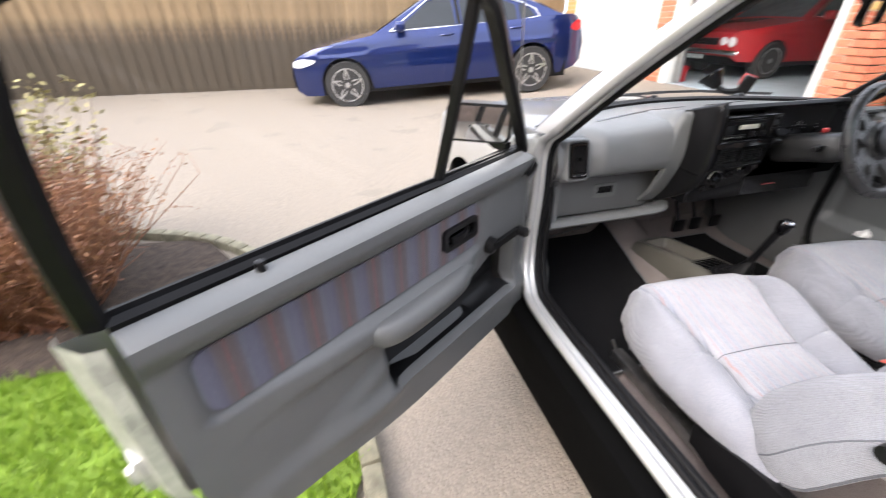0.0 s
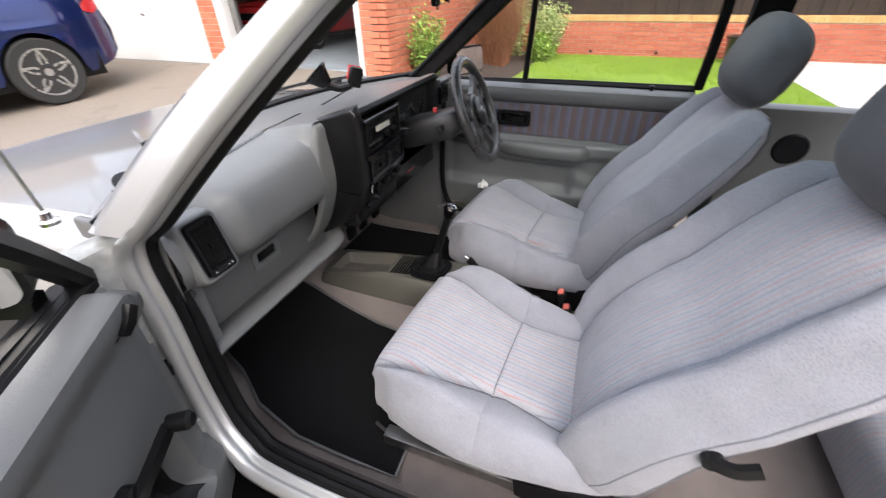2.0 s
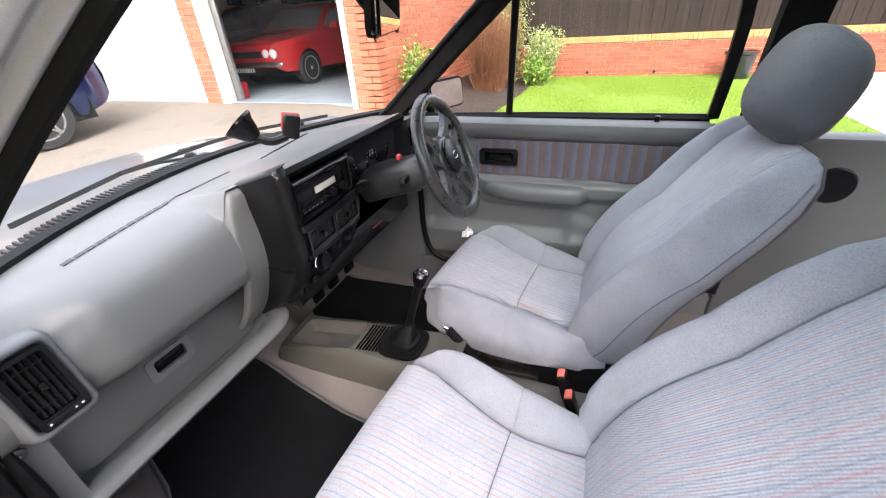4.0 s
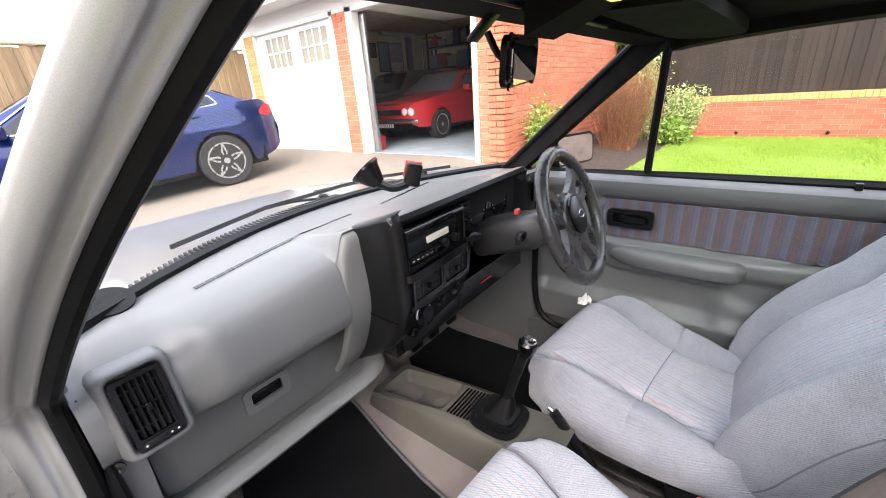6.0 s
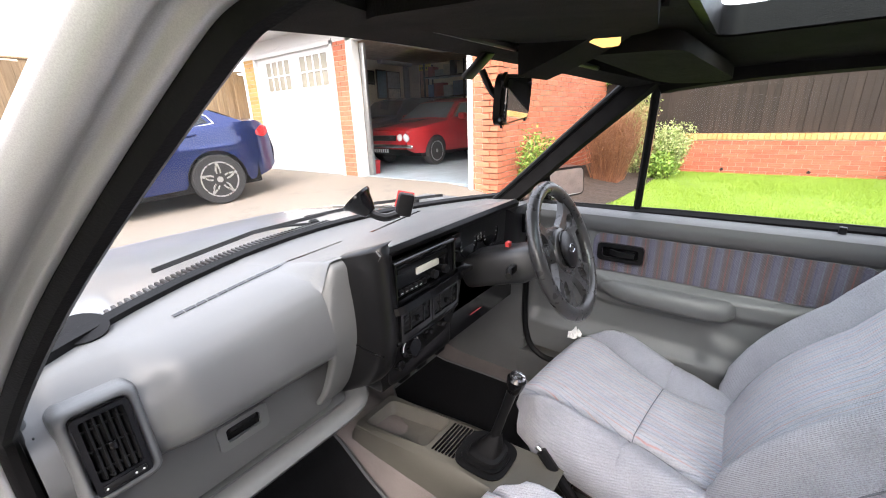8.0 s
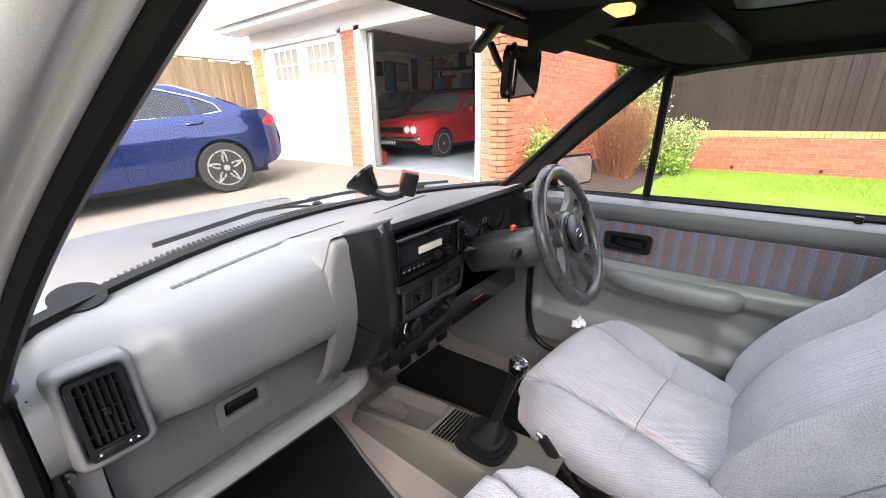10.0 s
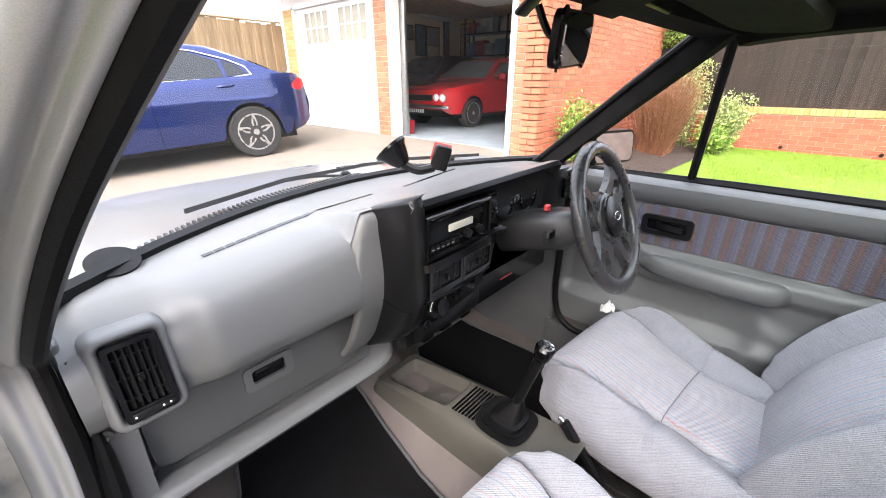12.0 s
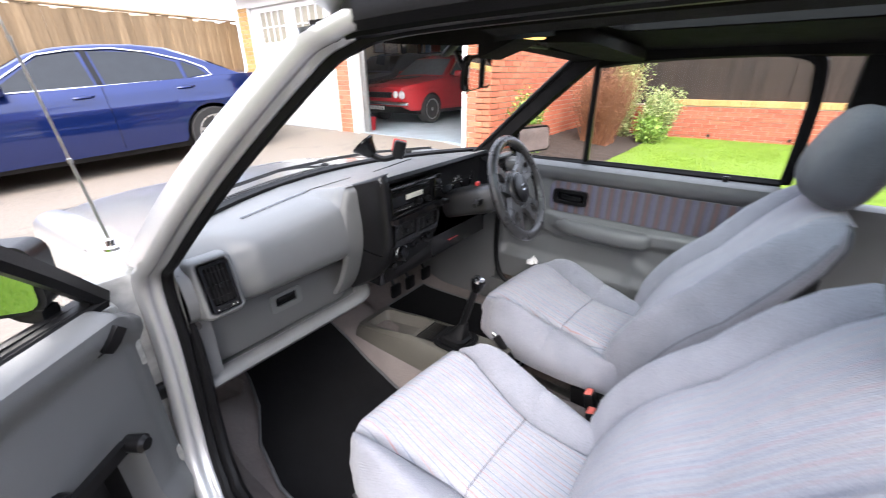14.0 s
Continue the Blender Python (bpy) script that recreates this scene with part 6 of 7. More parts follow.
# phone holder on the screen
ph = group_of("phone_holder", (0.06, 0.30, 0.90), "black suction phone holder with a red-edged clamp", "phone holder")
bm = B()
lathe(bm, [(0.036, 0.0), (0.036, 0.006), (0.030, 0.012), (0.022, 0.030), (0.014, 0.045), (0.0, 0.046)], (0.012, 0.322, 1.006), (0.30, -0.60, -0.74), 24)
part("suction_cup", bm, M_GLOSS, ph)
bm = B()
tube(bm, spline([(0.024, 0.297, 0.974), (0.042, 0.272, 0.962), (0.070, 0.255, 0.966)], 4), 0.009, 8)
part("arm", bm, M_BLACK, ph)
bm = B()
C = Matrix.Translation((0.082, 0.246, 0.985)) @ Euler((radians(5), radians(15), radians(-35))).to_matrix().to_4x4()
box(bm, (-0.018, -0.011, -0.026), (0.018, 0.009, 0.026), 0.007, C)
part("clamp", bm, M_BLACK, ph)
bm = B()
box(bm, (-0.019, 0.008, -0.010), (0.019, 0.012, 0.027), 0.002, C)
part("clamp_edge", bm, M_RED, ph, "red clamp edge")
# dark disc low by the glass, lying almost flat
bm = B()
lathe(bm, [(0.034, 0.0), (0.034, 0.003), (0.0, 0.004)], (-0.452, 0.418, 0.882), (0.05, -0.35, 0.93), 24)
part("dark_disc", bm, M_RUBBER, None, "small black disc lying low at the windscreen's foot", category="disc holder")

# ---- outside: ground ----
def ground_z(x, y):
    return 0.066 * min(4.3, max(0, x + 0.3)) * smooth(1.0, 3.2, y)


bm = B()
gx = [-300, -60, -20] + list(np.linspace(-10, 12, 67)) + [25, 60, 300]
gy = [-300, -60, -20] + list(np.linspace(-10, 14, 73)) + [25, 60, 300]
loft(bm, [[(x, y, ground_z(x, y) if abs(x) < 15 and abs(y) < 15 else (0.28 if x > 4 and y > 3 else 0)) for x in gx] for y in gy], closed=False)
part("ground", bm, M_TARMAC, None, "pale worn gravelly driveway", angle=80, kind="structure", category="driveway")

GZ = 0.265                        # garage floor


_brick_meshes = {}


def brick(parent, x0, y0, z0, dx, dy, dz, material, name="brick"):
    key = (round(dx, 3), round(dy, 3), round(dz, 3), material.name)
    if key not in _brick_meshes:
        bm = B()
        box(bm, (0, 0, 0), (dx, dy, dz), 0.004, seg=1)
        me = bpy.data.meshes.new(name)
        bm.to_mesh(me)
        bm.free()
        me.materials.append(material)
        _brick_meshes[key] = me
    ob = new(name, _brick_meshes[key])
    ob.parent = parent
    ob.location = Vector((x0, y0, z0)) - base_of(parent)
    return ob


def brick_wall(name, label, at, along, length, z0, z1, thick, singles, material=None, face=-1, courses=None):
    """A wall of stretcher bricks over a mortar core. along: 'x' or 'y'; the first singles bricks are objects, the rest one mesh."""
    material = material or M_BRICK
    core = B()
    x, y = at
    if along == "x":
        box(core, (x, y - 0.0, z0), (x + length, y + thick, z1))
    else:
        box(core, (x, y, z0), (x + thick, y + length, z1))
    w = part(name, core, M_MORTAR, None, label, angle=0, kind="structure", category="wall")
    rest = B()
    count = 0
    row = 0
    z = z0 + 0.01
    while z + 0.065 <= z1 + 0.001:
        u = -0.1125 if row % 2 else 0.0
        while u < length - 0.02:
            a, b = max(0.0, u), min(length, u + 0.215)
            if b - a > 0.012:
                jig = 0.002 * random.random()
                if along == "x":
                    lo, d = (x + a, y - 0.008 - jig, z), (b - a, 0.03, 0.065)
                else:
                    lo, d = (x - 0.008 - jig, y + a, z), (0.03, b - a, 0.065)
                if count < singles:
                    brick(w, *lo, *d, material)
                else:
                    box(rest, lo, [p + q for p, q in zip(lo, d)])
                count += 1
            u += 0.225
        z += 0.075
        row += 1
    if len(rest.verts):
        part("brick_courses", rest, material, w, "", angle=0, kind="stuff")
    else:
        rest.free()
    return w


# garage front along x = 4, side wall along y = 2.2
# red pier in buff bricks: the orange light on it is in the colour
brick_wall("wall_pier_left", "red brick pier beside the closed garage door, orange light put into its bricks", (4.0, 7.50), "y", 0.42, 0.2, 2.62, 0.2, 70, M_BRICK_BUFF)
brick_wall("wall_pier_middle", "red brick pier between the garage doors", (4.0, 4.85), "y", 0.36, 0.2, 2.62, 0.2, 70)
brick_wall("wall_pier_right", "red brick pier beside the open garage", (4.0, 2.20), "y", 0.36, 0.15, 3.0, 0.2, 80)
brick_wall("wall_house_side", "red brick side wall of the house", (4.0, 2.20), "x", 5.3, 0.0, 4.2, 0.22, 300)
bm = B()
box(bm, (3.985, 2.2, 2.36), (4.2, 7.9, 2.62))
part("garage_lintel", bm, M_WHITE, None, "white painted lintel over the garages", kind="structure", category="wall")
bm = B()
for lo, hi in (((9.2, 2.3, 0.2), (9.4, 7.95, 2.98)), ((4.2, 7.75, 0.2), (9.4, 7.95, 2.98)), ((4.2, 2.42, 0.2), (9.4, 2.46, 2.98))):
    box(bm, lo, hi)
part("wall_garage_inside", bm, M_CREAM, None, "cream painted garage walls", kind="structure", category="wall", angle=0)
bm = B()
box(bm, (4.2, 2.4, 2.93), (9.4, 7.9, 2.98))
part("ceiling", bm, M_WHITE, None, "pale garage ceiling", kind="structure", category="ceiling", angle=0)
bm = B()
box(bm, (4.02, 2.44, 0.1), (9.3, 7.8, GZ + 0.026))
part("floor", bm, M_FLOOR, None, "glossy grey-blue painted garage floor", kind="structure", category="floor", angle=0)
# roof over the garages, with fascia and tiles
bm = B()
loft(bm, [[(3.55, 1.95, 2.72), (3.55, 8.25, 2.72)], [(6.7, 1.95, 4.6), (6.7, 8.25, 4.6)], [(9.9, 1.95, 2.72), (9.9, 8.25, 2.72)], [(9.9, 1.95, 2.66), (9.9, 8.25, 2.66)], [(3.55, 1.95, 2.66), (3.55, 8.25, 2.66)]], closed=False)
roof = part("garage_roof", bm, M_TILE, None, "tiled pitched roof over the garages", kind="structure", category="roof", angle=0)
for k in range(8):
    bm = B()
    x = 3.53 + 0.3 * k
    z = 2.735 + 0.179 * k
    for j in range(38):
        y = 1.95 + 0.165 * j + (0.08 if k % 2 else 0)
        vs = box(bm, (0, 0, 0), (0.34, 0.16, 0.018))
        bmesh.ops.transform(bm, matrix=Matrix.Translation((x, y, z + 0.004 * random.random())) @ Euler((0, radians(-30.8), 0)).to_matrix().to_4x4(), verts=vs)
    part("tile_course", bm, M_TILE, roof, "", angle=0, kind="stuff")
bm = B()
box(bm, (3.50, 1.93, 2.60), (3.54, 8.27, 2.76), 0.004)
box(bm, (3.54, 1.95, 2.62), (4.0, 8.25, 2.64))
part("fascia", bm, M_WHITE, roof, "white fascia and soffit")
bm = B()
sweep(bm, [(3.46, 1.9, 2.72), (3.46, 8.3, 2.72)], [(-0.05, -0.03), (-0.04, -0.05), (0.04, -0.05), (0.05, -0.03), (0.05, 0.03), (0.044, 0.03), (0.036, -0.04), (-0.036, -0.04), (-0.044, 0.03), (-0.05, 0.03)], (1, 0, 0))
part("gutter", bm, M_WHITE, roof, "white plastic gutter")

# closed garage door
gd = group_of("garage_door", (4.0, 6.3, GZ), "white up-and-over garage door with small panes", "garage door")
bm = B()
win = []
for y0 in (5.40, 6.46):
    for i in range(4):
        for j in range(2):
            win.append([(y0 + 0.195 * i, 1.76 + 0.26 * j), (y0 + 0.195 * i + 0.165, 1.76 + 0.26 * j), (y0 + 0.195 * i + 0.165, 1.76 + 0.26 * j + 0.235), (y0 + 0.195 * i, 1.76 + 0.26 * j + 0.235)])
plate(bm, [(5.24, GZ + 0.02), (7.47, GZ + 0.02), (7.47, 2.34), (5.24, 2.34)], win, lambda u, v, w: (4.03 + w, u, v), 0.04)
part("leaf", bm, M_WHITE, gd, "white painted door leaf", angle=0)
pane_m = surface("frosted_pane", (0.28, 0.265, 0.21), 0.25, vary=0.15, size=0.2)
for w_ in win:
    bm = B()
    (a, b), (c, d) = w_[0], w_[2]
    box(bm, (4.046, a, b), (4.052, c, d))
    part("pane", bm, pane_m, gd, "")
for y in np.arange(5.30, 7.45, 0.072):
    bm = B()
    box(bm, (4.024, y, GZ + 0.05), (4.031, y + 0.056, 1.70), 0.002, seg=1)
    part("panel_rib", bm, M_WHITE, gd)
bm = B()
lathe(bm, [(0.022, 0), (0.02, 0.012), (0.008, 0.016), (0.008, 0.04), (0.0, 0.04)], (4.026, 6.36, 0.93), (-1, 0, 0), 14)
box(bm, (3.985, 6.325, 0.922), (3.995, 6.395, 0.938), 0.003)
part("handle", bm, M_STEEL, gd, "dark door handle")
bm = B()
for lo, hi in (((3.97, 5.17, 0.2), (4.06, 5.24, 2.40)), ((3.97, 7.47, 0.2), (4.06, 7.53, 2.40)), ((3.97, 5.17, 2.34), (4.06, 7.53, 2.42))):
    box(bm, lo, hi, 0.004)
part("surround", bm, M_WHITE, gd)
og = group_of("garage_opening_liner", (4.0, 3.6, GZ), "white timber liner of the open garage", "door liner", kind="structure")
for nm, lo, hi in (("jamb", (3.96, 4.70, 0.2), (4.10, 4.84, 2.40)), ("jamb", (3.96, 2.56, 0.18), (4.10, 2.625, 2.40)), ("head", (3.96, 2.56, 2.33), (4.10, 4.84, 2.42))):
    bm = B()
    box(bm, lo, hi, 0.005)
    part(nm, bm, M_WHITE, og)
bm = B()
box(bm, (4.10, 4.60, 0.3), (4.16, 4.70, 2.3), 0.01)
part("track", bm, M_STEEL, og, "steel door track")
bm = B()
box(bm, (4.25, 2.65, 2.36), (6.2, 4.65, 2.40), 0.01)
part("raised_garage_door", bm, M_CONCRETE, None, "garage door raised flat under the ceiling", category="garage door")

# lit strip lamp under the garage ceiling
strip = group_of("strip_light", (8.07, 6.8, 2.90), "lit fluorescent strip lamp under the garage ceiling", "strip light")
bm = B()
box(bm, (8.00, 6.45, 2.892), (8.14, 7.15, 2.928), 0.006)
part("batten", bm, M_WHITE, strip)
bm = B()
tube(bm, [(8.07, 6.5, 2.876), (8.07, 7.1, 2.876)], 0.016, 10)
part("tube", bm, emitting("tube_glow", (1.0, 0.93, 0.80), 6.0), strip, "glowing tube")
strip_data = bpy.data.lights.new("strip_lamp", "AREA")
strip_data.shape, strip_data.size, strip_data.size_y, strip_data.energy, strip_data.color = "RECTANGLE", 0.12, 0.65, 330, (1.0, 0.90, 0.74)
new("strip_lamp", strip_data).location = (8.07, 6.8, 2.85)
for y in (3.6, 5.0, 6.3):
    bm = B()
    box(bm, (4.25, y - 0.03, 2.80), (9.2, y + 0.03, 2.928), 0.004)
    part("ceiling_joist", bm, M_BARK, None, "dark timber joist under the garage ceiling", kind="structure", category="joist")

# things on the garage's back wall
def pinned(wall, u, z, w, h, c, label):
    """A framed print on the back wall (u along y) or on the side wall (u along x)."""
    m_ = surface("print_" + str(len(bpy.data.materials)), c, 0.4, vary=0.5, size=0.06)
    at = lambda d, e: (9.19 - d, u + e) if wall == "back" else (u + e, 7.74 - d)
    p = group_of("framed_print", (*at(0.02, 0), z), label, "framed print", "prints on the garage walls")
    for nm, mt, d, e in (("mount", M_BLACK, (0.0, 0.02), 0.0), ("sheet", m_, (0.019, 0.025), 0.03)):
        bm = B()
        a, b = at(d[0], -w / 2 + e), at(d[1], w / 2 - e)
        box(bm, (min(a[0], b[0]), min(a[1], b[1]), z - h / 2 + e), (max(a[0], b[0]), max(a[1], b[1]), z + h / 2 - e), 0.003)
        part(nm, bm, mt, p)


for wall, u, z, w, h, c in (("side", 7.18, 2.23, 0.36, 0.34, (0.10, 0.10, 0.08)), ("side", 7.62, 2.08, 0.38, 0.72, (0.05, 0.14, 0.20)), ("side", 8.08, 2.20, 0.52, 0.46, (0.20, 0.22, 0.24)),
                            ("side", 8.08, 1.86, 0.52, 0.30, (0.5, 0.48, 0.42)), ("side", 8.62, 2.10, 0.24, 1.05, (0.03, 0.03, 0.035)), ("back", 7.52, 2.15, 0.34, 0.80, (0.32, 0.16, 0.09))):
    pinned(wall, u, z, w, h, c, "dark framed print on the cream wall")
bm = B()
box(bm, (7.50, 7.55, 2.58), (8.72, 7.745, 2.84), 0.03)
part("air_conditioner", bm, M_WHITE, None, "white wall air-conditioner unit", category="air conditioner")
sg = group_of("yellow_sign", (9.18, 7.5, 2.6), "yellow and black sign on the garage wall", "sign")
for k in range(3):
    bm = B()
    box(bm, (9.155, 7.28, 2.50 + 0.13 * k), (9.198, 7.70, 2.62 + 0.13 * k), 0.003)
    part("sign_board", bm, surface("sign_colour_" + str(k), ((0.65, 0.48, 0.03), (0.55, 0.42, 0.05), (0.70, 0.66, 0.55))[k], 0.4), sg)
bm = B()
for k in range(3):
    for j in range(5):
        box(bm, (9.150, 7.31 + 0.075 * j, 2.53 + 0.13 * k), (9.156, 7.36 + 0.075 * j, 2.59 + 0.13 * k))
part("lettering_bars", bm, M_BLACK, sg)
sh = group_of("storage_shelf", (8.9, 6.6, GZ), "dark storage shelves loaded with garage clutter", "shelf")
for z in (1.20, 1.72, 2.24):
    bm = B()
    box(bm, (8.75, 5.85, z), (9.18, 7.22, z + 0.03), 0.004)
    part("shelf_board", bm, M_BLACK, sh)
for y in (5.87, 7.20):
    for x in (8.78, 9.15):
        bm = B()
        box(bm, (x - 0.02, y - 0.02, GZ), (x + 0.02, y + 0.02, 2.62), 0.003)
        part("upright", bm, M_BLACK, sh)
rng = random.Random(4)
for z in (1.23, 1.75, 2.27):
    y = 5.92
    while y < 7.0:
        w, h = rng.uniform(0.12, 0.34), rng.uniform(0.15, 0.40)
        c = rng.choice(((0.05, 0.06, 0.08), (0.30, 0.30, 0.28), (0.10, 0.14, 0.22), (0.45, 0.42, 0.36), (0.25, 0.05, 0.04), (0.03, 0.03, 0.03)))
        bm = B()
        box(bm, (8.80 + rng.uniform(0, 0.08), y, z), (9.12, y + w, z + h), 0.012)
        part("storage_box", bm, surface("box_" + str(len(bpy.data.materials)), c, 0.6, vary=0.2), None, "small stored box on the garage shelf", category="box")
        y += w + rng.uniform(0.02, 0.09)


# ---- parked cars ----
def saloon(name, label, m, L, Wd, paint_m, prof_low, prof_top, roof_line, wheels, r_wheel, glass_m, spokes=5, trim=True, side_windows=(), pillars=(), round_lamps=False):
    """A car in (x: from nose to tail, y: across, z) laid out by m; hull, cabin, glass, wheels and lamps."""
    c = group_of(name, m.translation, label, "car")

    def lay(bm):
        bmesh.ops.transform(bm, matrix=m, verts=bm.verts)
        return bm

    half = Wd / 2
    plan = lambda x: half * (1 - 0.26 * (max(0, 0.62 - x) / 0.62) ** 2.2 - 0.30 * (max(0, x - L + 0.75) / 0.75) ** 2.2)
    top = lambda x: lerp_list(prof_top, x)
    def low(x):
        z = lerp_list(prof_low, x)
        for wx in wheels:
            d = abs(x - wx)
            R_ = r_wheel * 1.14
            if d < R_:
                z = max(z, r_wheel + math.sqrt(R_ * R_ - d * d))
        return z

    xs = sorted(set([round(v, 4) for v in np.linspace(0, L, 110)] + [round(wx + s_ * r_wheel * 1.14 * q, 4) for wx in wheels for s_ in (-1, 1) for q in (1.0, 0.97, 0.9, 0.75)]))
    bulge = lambda z, t: 1.0 - 0.05 * max(0, (0.55 - z) / 0.35) ** 2 - 0.075 * max(0, (z - 0.62) / 0.45) ** 1.6
    crease = lambda z, x: 0.010 * math.exp(-((z - (0.70 + 0.05 * x / L)) / 0.025) ** 2) - 0.008 * math.exp(-((z - (0.64 + 0.05 * x / L)) / 0.03) ** 2)
    bm = B()
    for s_ in (-1, 1):
        rows = []
        for x in xs:
            a, b = low(x), top(x)
            rows.append([(x, s_ * (plan(x) * bulge(a + (b - a) * k / 13, x) + crease(a + (b - a) * k / 13, x) - (0.02 if k == 13 else 0)), a + (b - a) * k / 13 + (0.006 if k == 13 else 0)) for k in range(14)])
        loft(bm, rows, closed=False)
    rows = []
    for x in xs:
        w = plan(x) * bulge(top(x), x) - 0.02
        rows.append([(x, w * q, top(x) + 0.006 + 0.045 * (1 - q * q)) for q in np.linspace(-1, 1, 11)])
    loft(bm, rows, closed=False)
    for e in (0, -1):
        x = xs[e]
        loft(bm, [[(x, plan(x) * q, low(x)) for q in np.linspace(-1, 1, 7)], [(x + (-0.03 if e == 0 else 0.03) * 1, plan(x) * q, (low(x) + top(x)) / 2) for q in np.linspace(-1, 1, 7)], [(x, (plan(x) - 0.03) * q, top(x) + 0.03) for q in np.linspace(-1, 1, 7)]], closed=False)
    bmesh.ops.remove_doubles(bm, verts=bm.verts, dist=0.0008)
    part("hull", lay(bm), paint_m, c, "", angle=38)
    bm = B()
    box(bm, (0.3, -half * 0.9, 0.20), (L - 0.3, half * 0.9, 0.62))
    part("underbody", lay(bm), M_BLACK, c, "", angle=0)
    # cabin
    x0, x1 = roof_line[0][0], roof_line[-1][0]
    cx_ = sorted(set([round(v, 4) for v in np.linspace(x0, x1, 44)]))
    rz = lambda x: lerp_list(roof_line, x)
    def half_at(x, z):
        belt = plan(min(max(x, 0.8), L - 0.7)) * bulge(top(x), x) - 0.03
        return belt - 0.40 * max(0, z - top(x)) - 0.02
    def cabin_ring(x, grow=0.0):
        b, t = top(x) + 0.0, max(rz(x), top(x) + 0.004)
        pts = []
        for k in range(7):
            z = b + (t - b) * k / 6 * 0.93
            pts.append((x, half_at(x, z) + grow, z))
        w = half_at(x, b + (t - b) * 0.93)
        for q in (0.93, 0.8, 0.5, 0.0):
            pts.append((x, w * q, t + grow + 0.02 * (1 - q * q)))
        return pts + [(p[0], -p[1], p[2]) for p in pts[-2::-1]]
    bm = B()
    loft(bm, [cabin_ring(x) for x in cx_], closed=False)
    part("cabin", lay(bm), paint_m, c, "", angle=38)
    # screens
    for name_, a, b in (("windscreen", roof_line[0][0] + 0.06, roof_line[1][0] - 0.03), ("rear_screen", roof_line[-2][0] + 0.06, roof_line[-1][0] - 0.08)):
        bm = B()
        rows = []
        for k in range(9):
            x = a + (b - a) * k / 8
            w = half_at(x, rz(x)) - 0.05
            rows.append([(x, w * q, rz(x) + 0.012 + 0.02 * (1 - q * q)) for q in np.linspace(-1, 1, 9)])
        loft(bm, rows, closed=False)
        part(name_, lay(bm), glass_m, c, "dark reflecting screen", angle=60)
    for s_ in (-1, 1):
        for w_ in side_windows:
            bm = B()
            z_in = lambda u, v: (u, s_ * (half_at(u, v) + 0.008), v)
            vs = [bm.verts.new(z_in(u, v)) for u, v in w_]
            bm.faces.new(vs)
            part("side_window", lay(bm), glass_m, c, "dark side window", angle=0)
        if trim and side_windows:
            loop = trim
            bm = B()
            tube(bm, [(u, s_ * (half_at(u, v) + 0.012), v) for u, v in loop], 0.011, 6)
            part("chrome_trim", lay(bm), M_CHROME, c, "bright chrome window trim")
        for px in pillars:
            bm = B()
            z0 = top(px) + 0.02
            z1 = rz(px) - 0.05
            sweep(bm, [(px, s_ * (half_at(px, z0) + 0.010), z0), (px - 0.04, s_ * (half_at(px, z1) + 0.010), z1)], [(-0.028, -0.004), (0.028, -0.004), (0.028, 0.004), (-0.028, 0.004)], (1, 0, 0))
            part("door_pillar", lay(bm), M_GLOSS, c)
            bm = B()
            tube(bm, [(px, s_ * (plan(px) * bulge(z, px) + crease(z, px) + 0.0006), z) for z in np.linspace(top(px) - 0.01, 0.30, 14)], 0.003, 4)
            part("shut_line", lay(bm), M_GLOSS, c)
        for hx in ([p - 0.20 for p in pillars] + [p + 0.85 for p in pillars[:1]] if len(pillars) else []):
            bm = B()
            z = top(hx) - 0.10
            y = plan(hx) * bulge(z, hx)
            tube(bm, spline([(hx - 0.10, s_ * y, z), (hx - 0.05, s_ * (y + 0.03), z + 0.005), (hx + 0.05, s_ * (y + 0.03), z + 0.008), (hx + 0.10, s_ * y, z + 0.01)], 3), 0.013, 6)
            part("door_handle", lay(bm), paint_m, c)
        # wheels
        for wx in wheels:
            ins = half - 0.10
            bm = B()
            lathe(bm, [(r_wheel * 0.70, -0.10), (r_wheel * 0.96, -0.105), (r_wheel, -0.08), (r_wheel, 0.08), (r_wheel * 0.96, 0.105), (r_wheel * 0.70, 0.10)], (wx, s_ * ins, r_wheel), (0, s_, 0), 40)
            w = part("wheel", lay(bm), M_TYRE, c, "black tyre")
            rr = r_wheel * 0.70
            bm = B()
            lathe(bm, [(rr, 0.096), (rr + 0.006, 0.104), (rr - 0.014, 0.100), (rr - 0.03, 0.03), (0.0, 0.02)], (wx, s_ * ins, r_wheel), (0, s_, 0), 40)
            part("rim", lay(bm), M_ALLOY_DARK if spokes else M_ALLOY, w)
            bm = B()
            lathe(bm, [(rr + 0.007, 0.092), (rr + 0.006, 0.106), (rr - 0.012, 0.104), (rr - 0.014, 0.092)], (wx, s_ * ins, r_wheel), (0, s_, 0), 40)
            part("rim_edge", lay(bm), M_ALLOY, w, "bright rim edge")
            for k in range(spokes):
                a = 2 * math.pi * (k + 0.25) / spokes
                for off in (-0.42, 0.42):
                    bm = B()
                    d1 = Vector((math.cos(a), 0, math.sin(a)))
                    d2 = Vector((math.cos(a + off), 0, math.sin(a + off)))
                    cpt = Vector((wx, s_ * (ins + 0.086), r_wheel))
                    sweep(bm, [cpt + d2 * 0.045, cpt + (d1 * 0.45 + d2 * 0.55) * rr * 0.55 + Vector((0, s_ * 0.008, 0)), cpt + d1 * (rr - 0.005) + Vector((0, s_ * 0.008, 0))], [(-0.010, -0.016), (0.010, -0.011), (0.010, 0.011), (-0.010, 0.016)], (0, s_, 0))
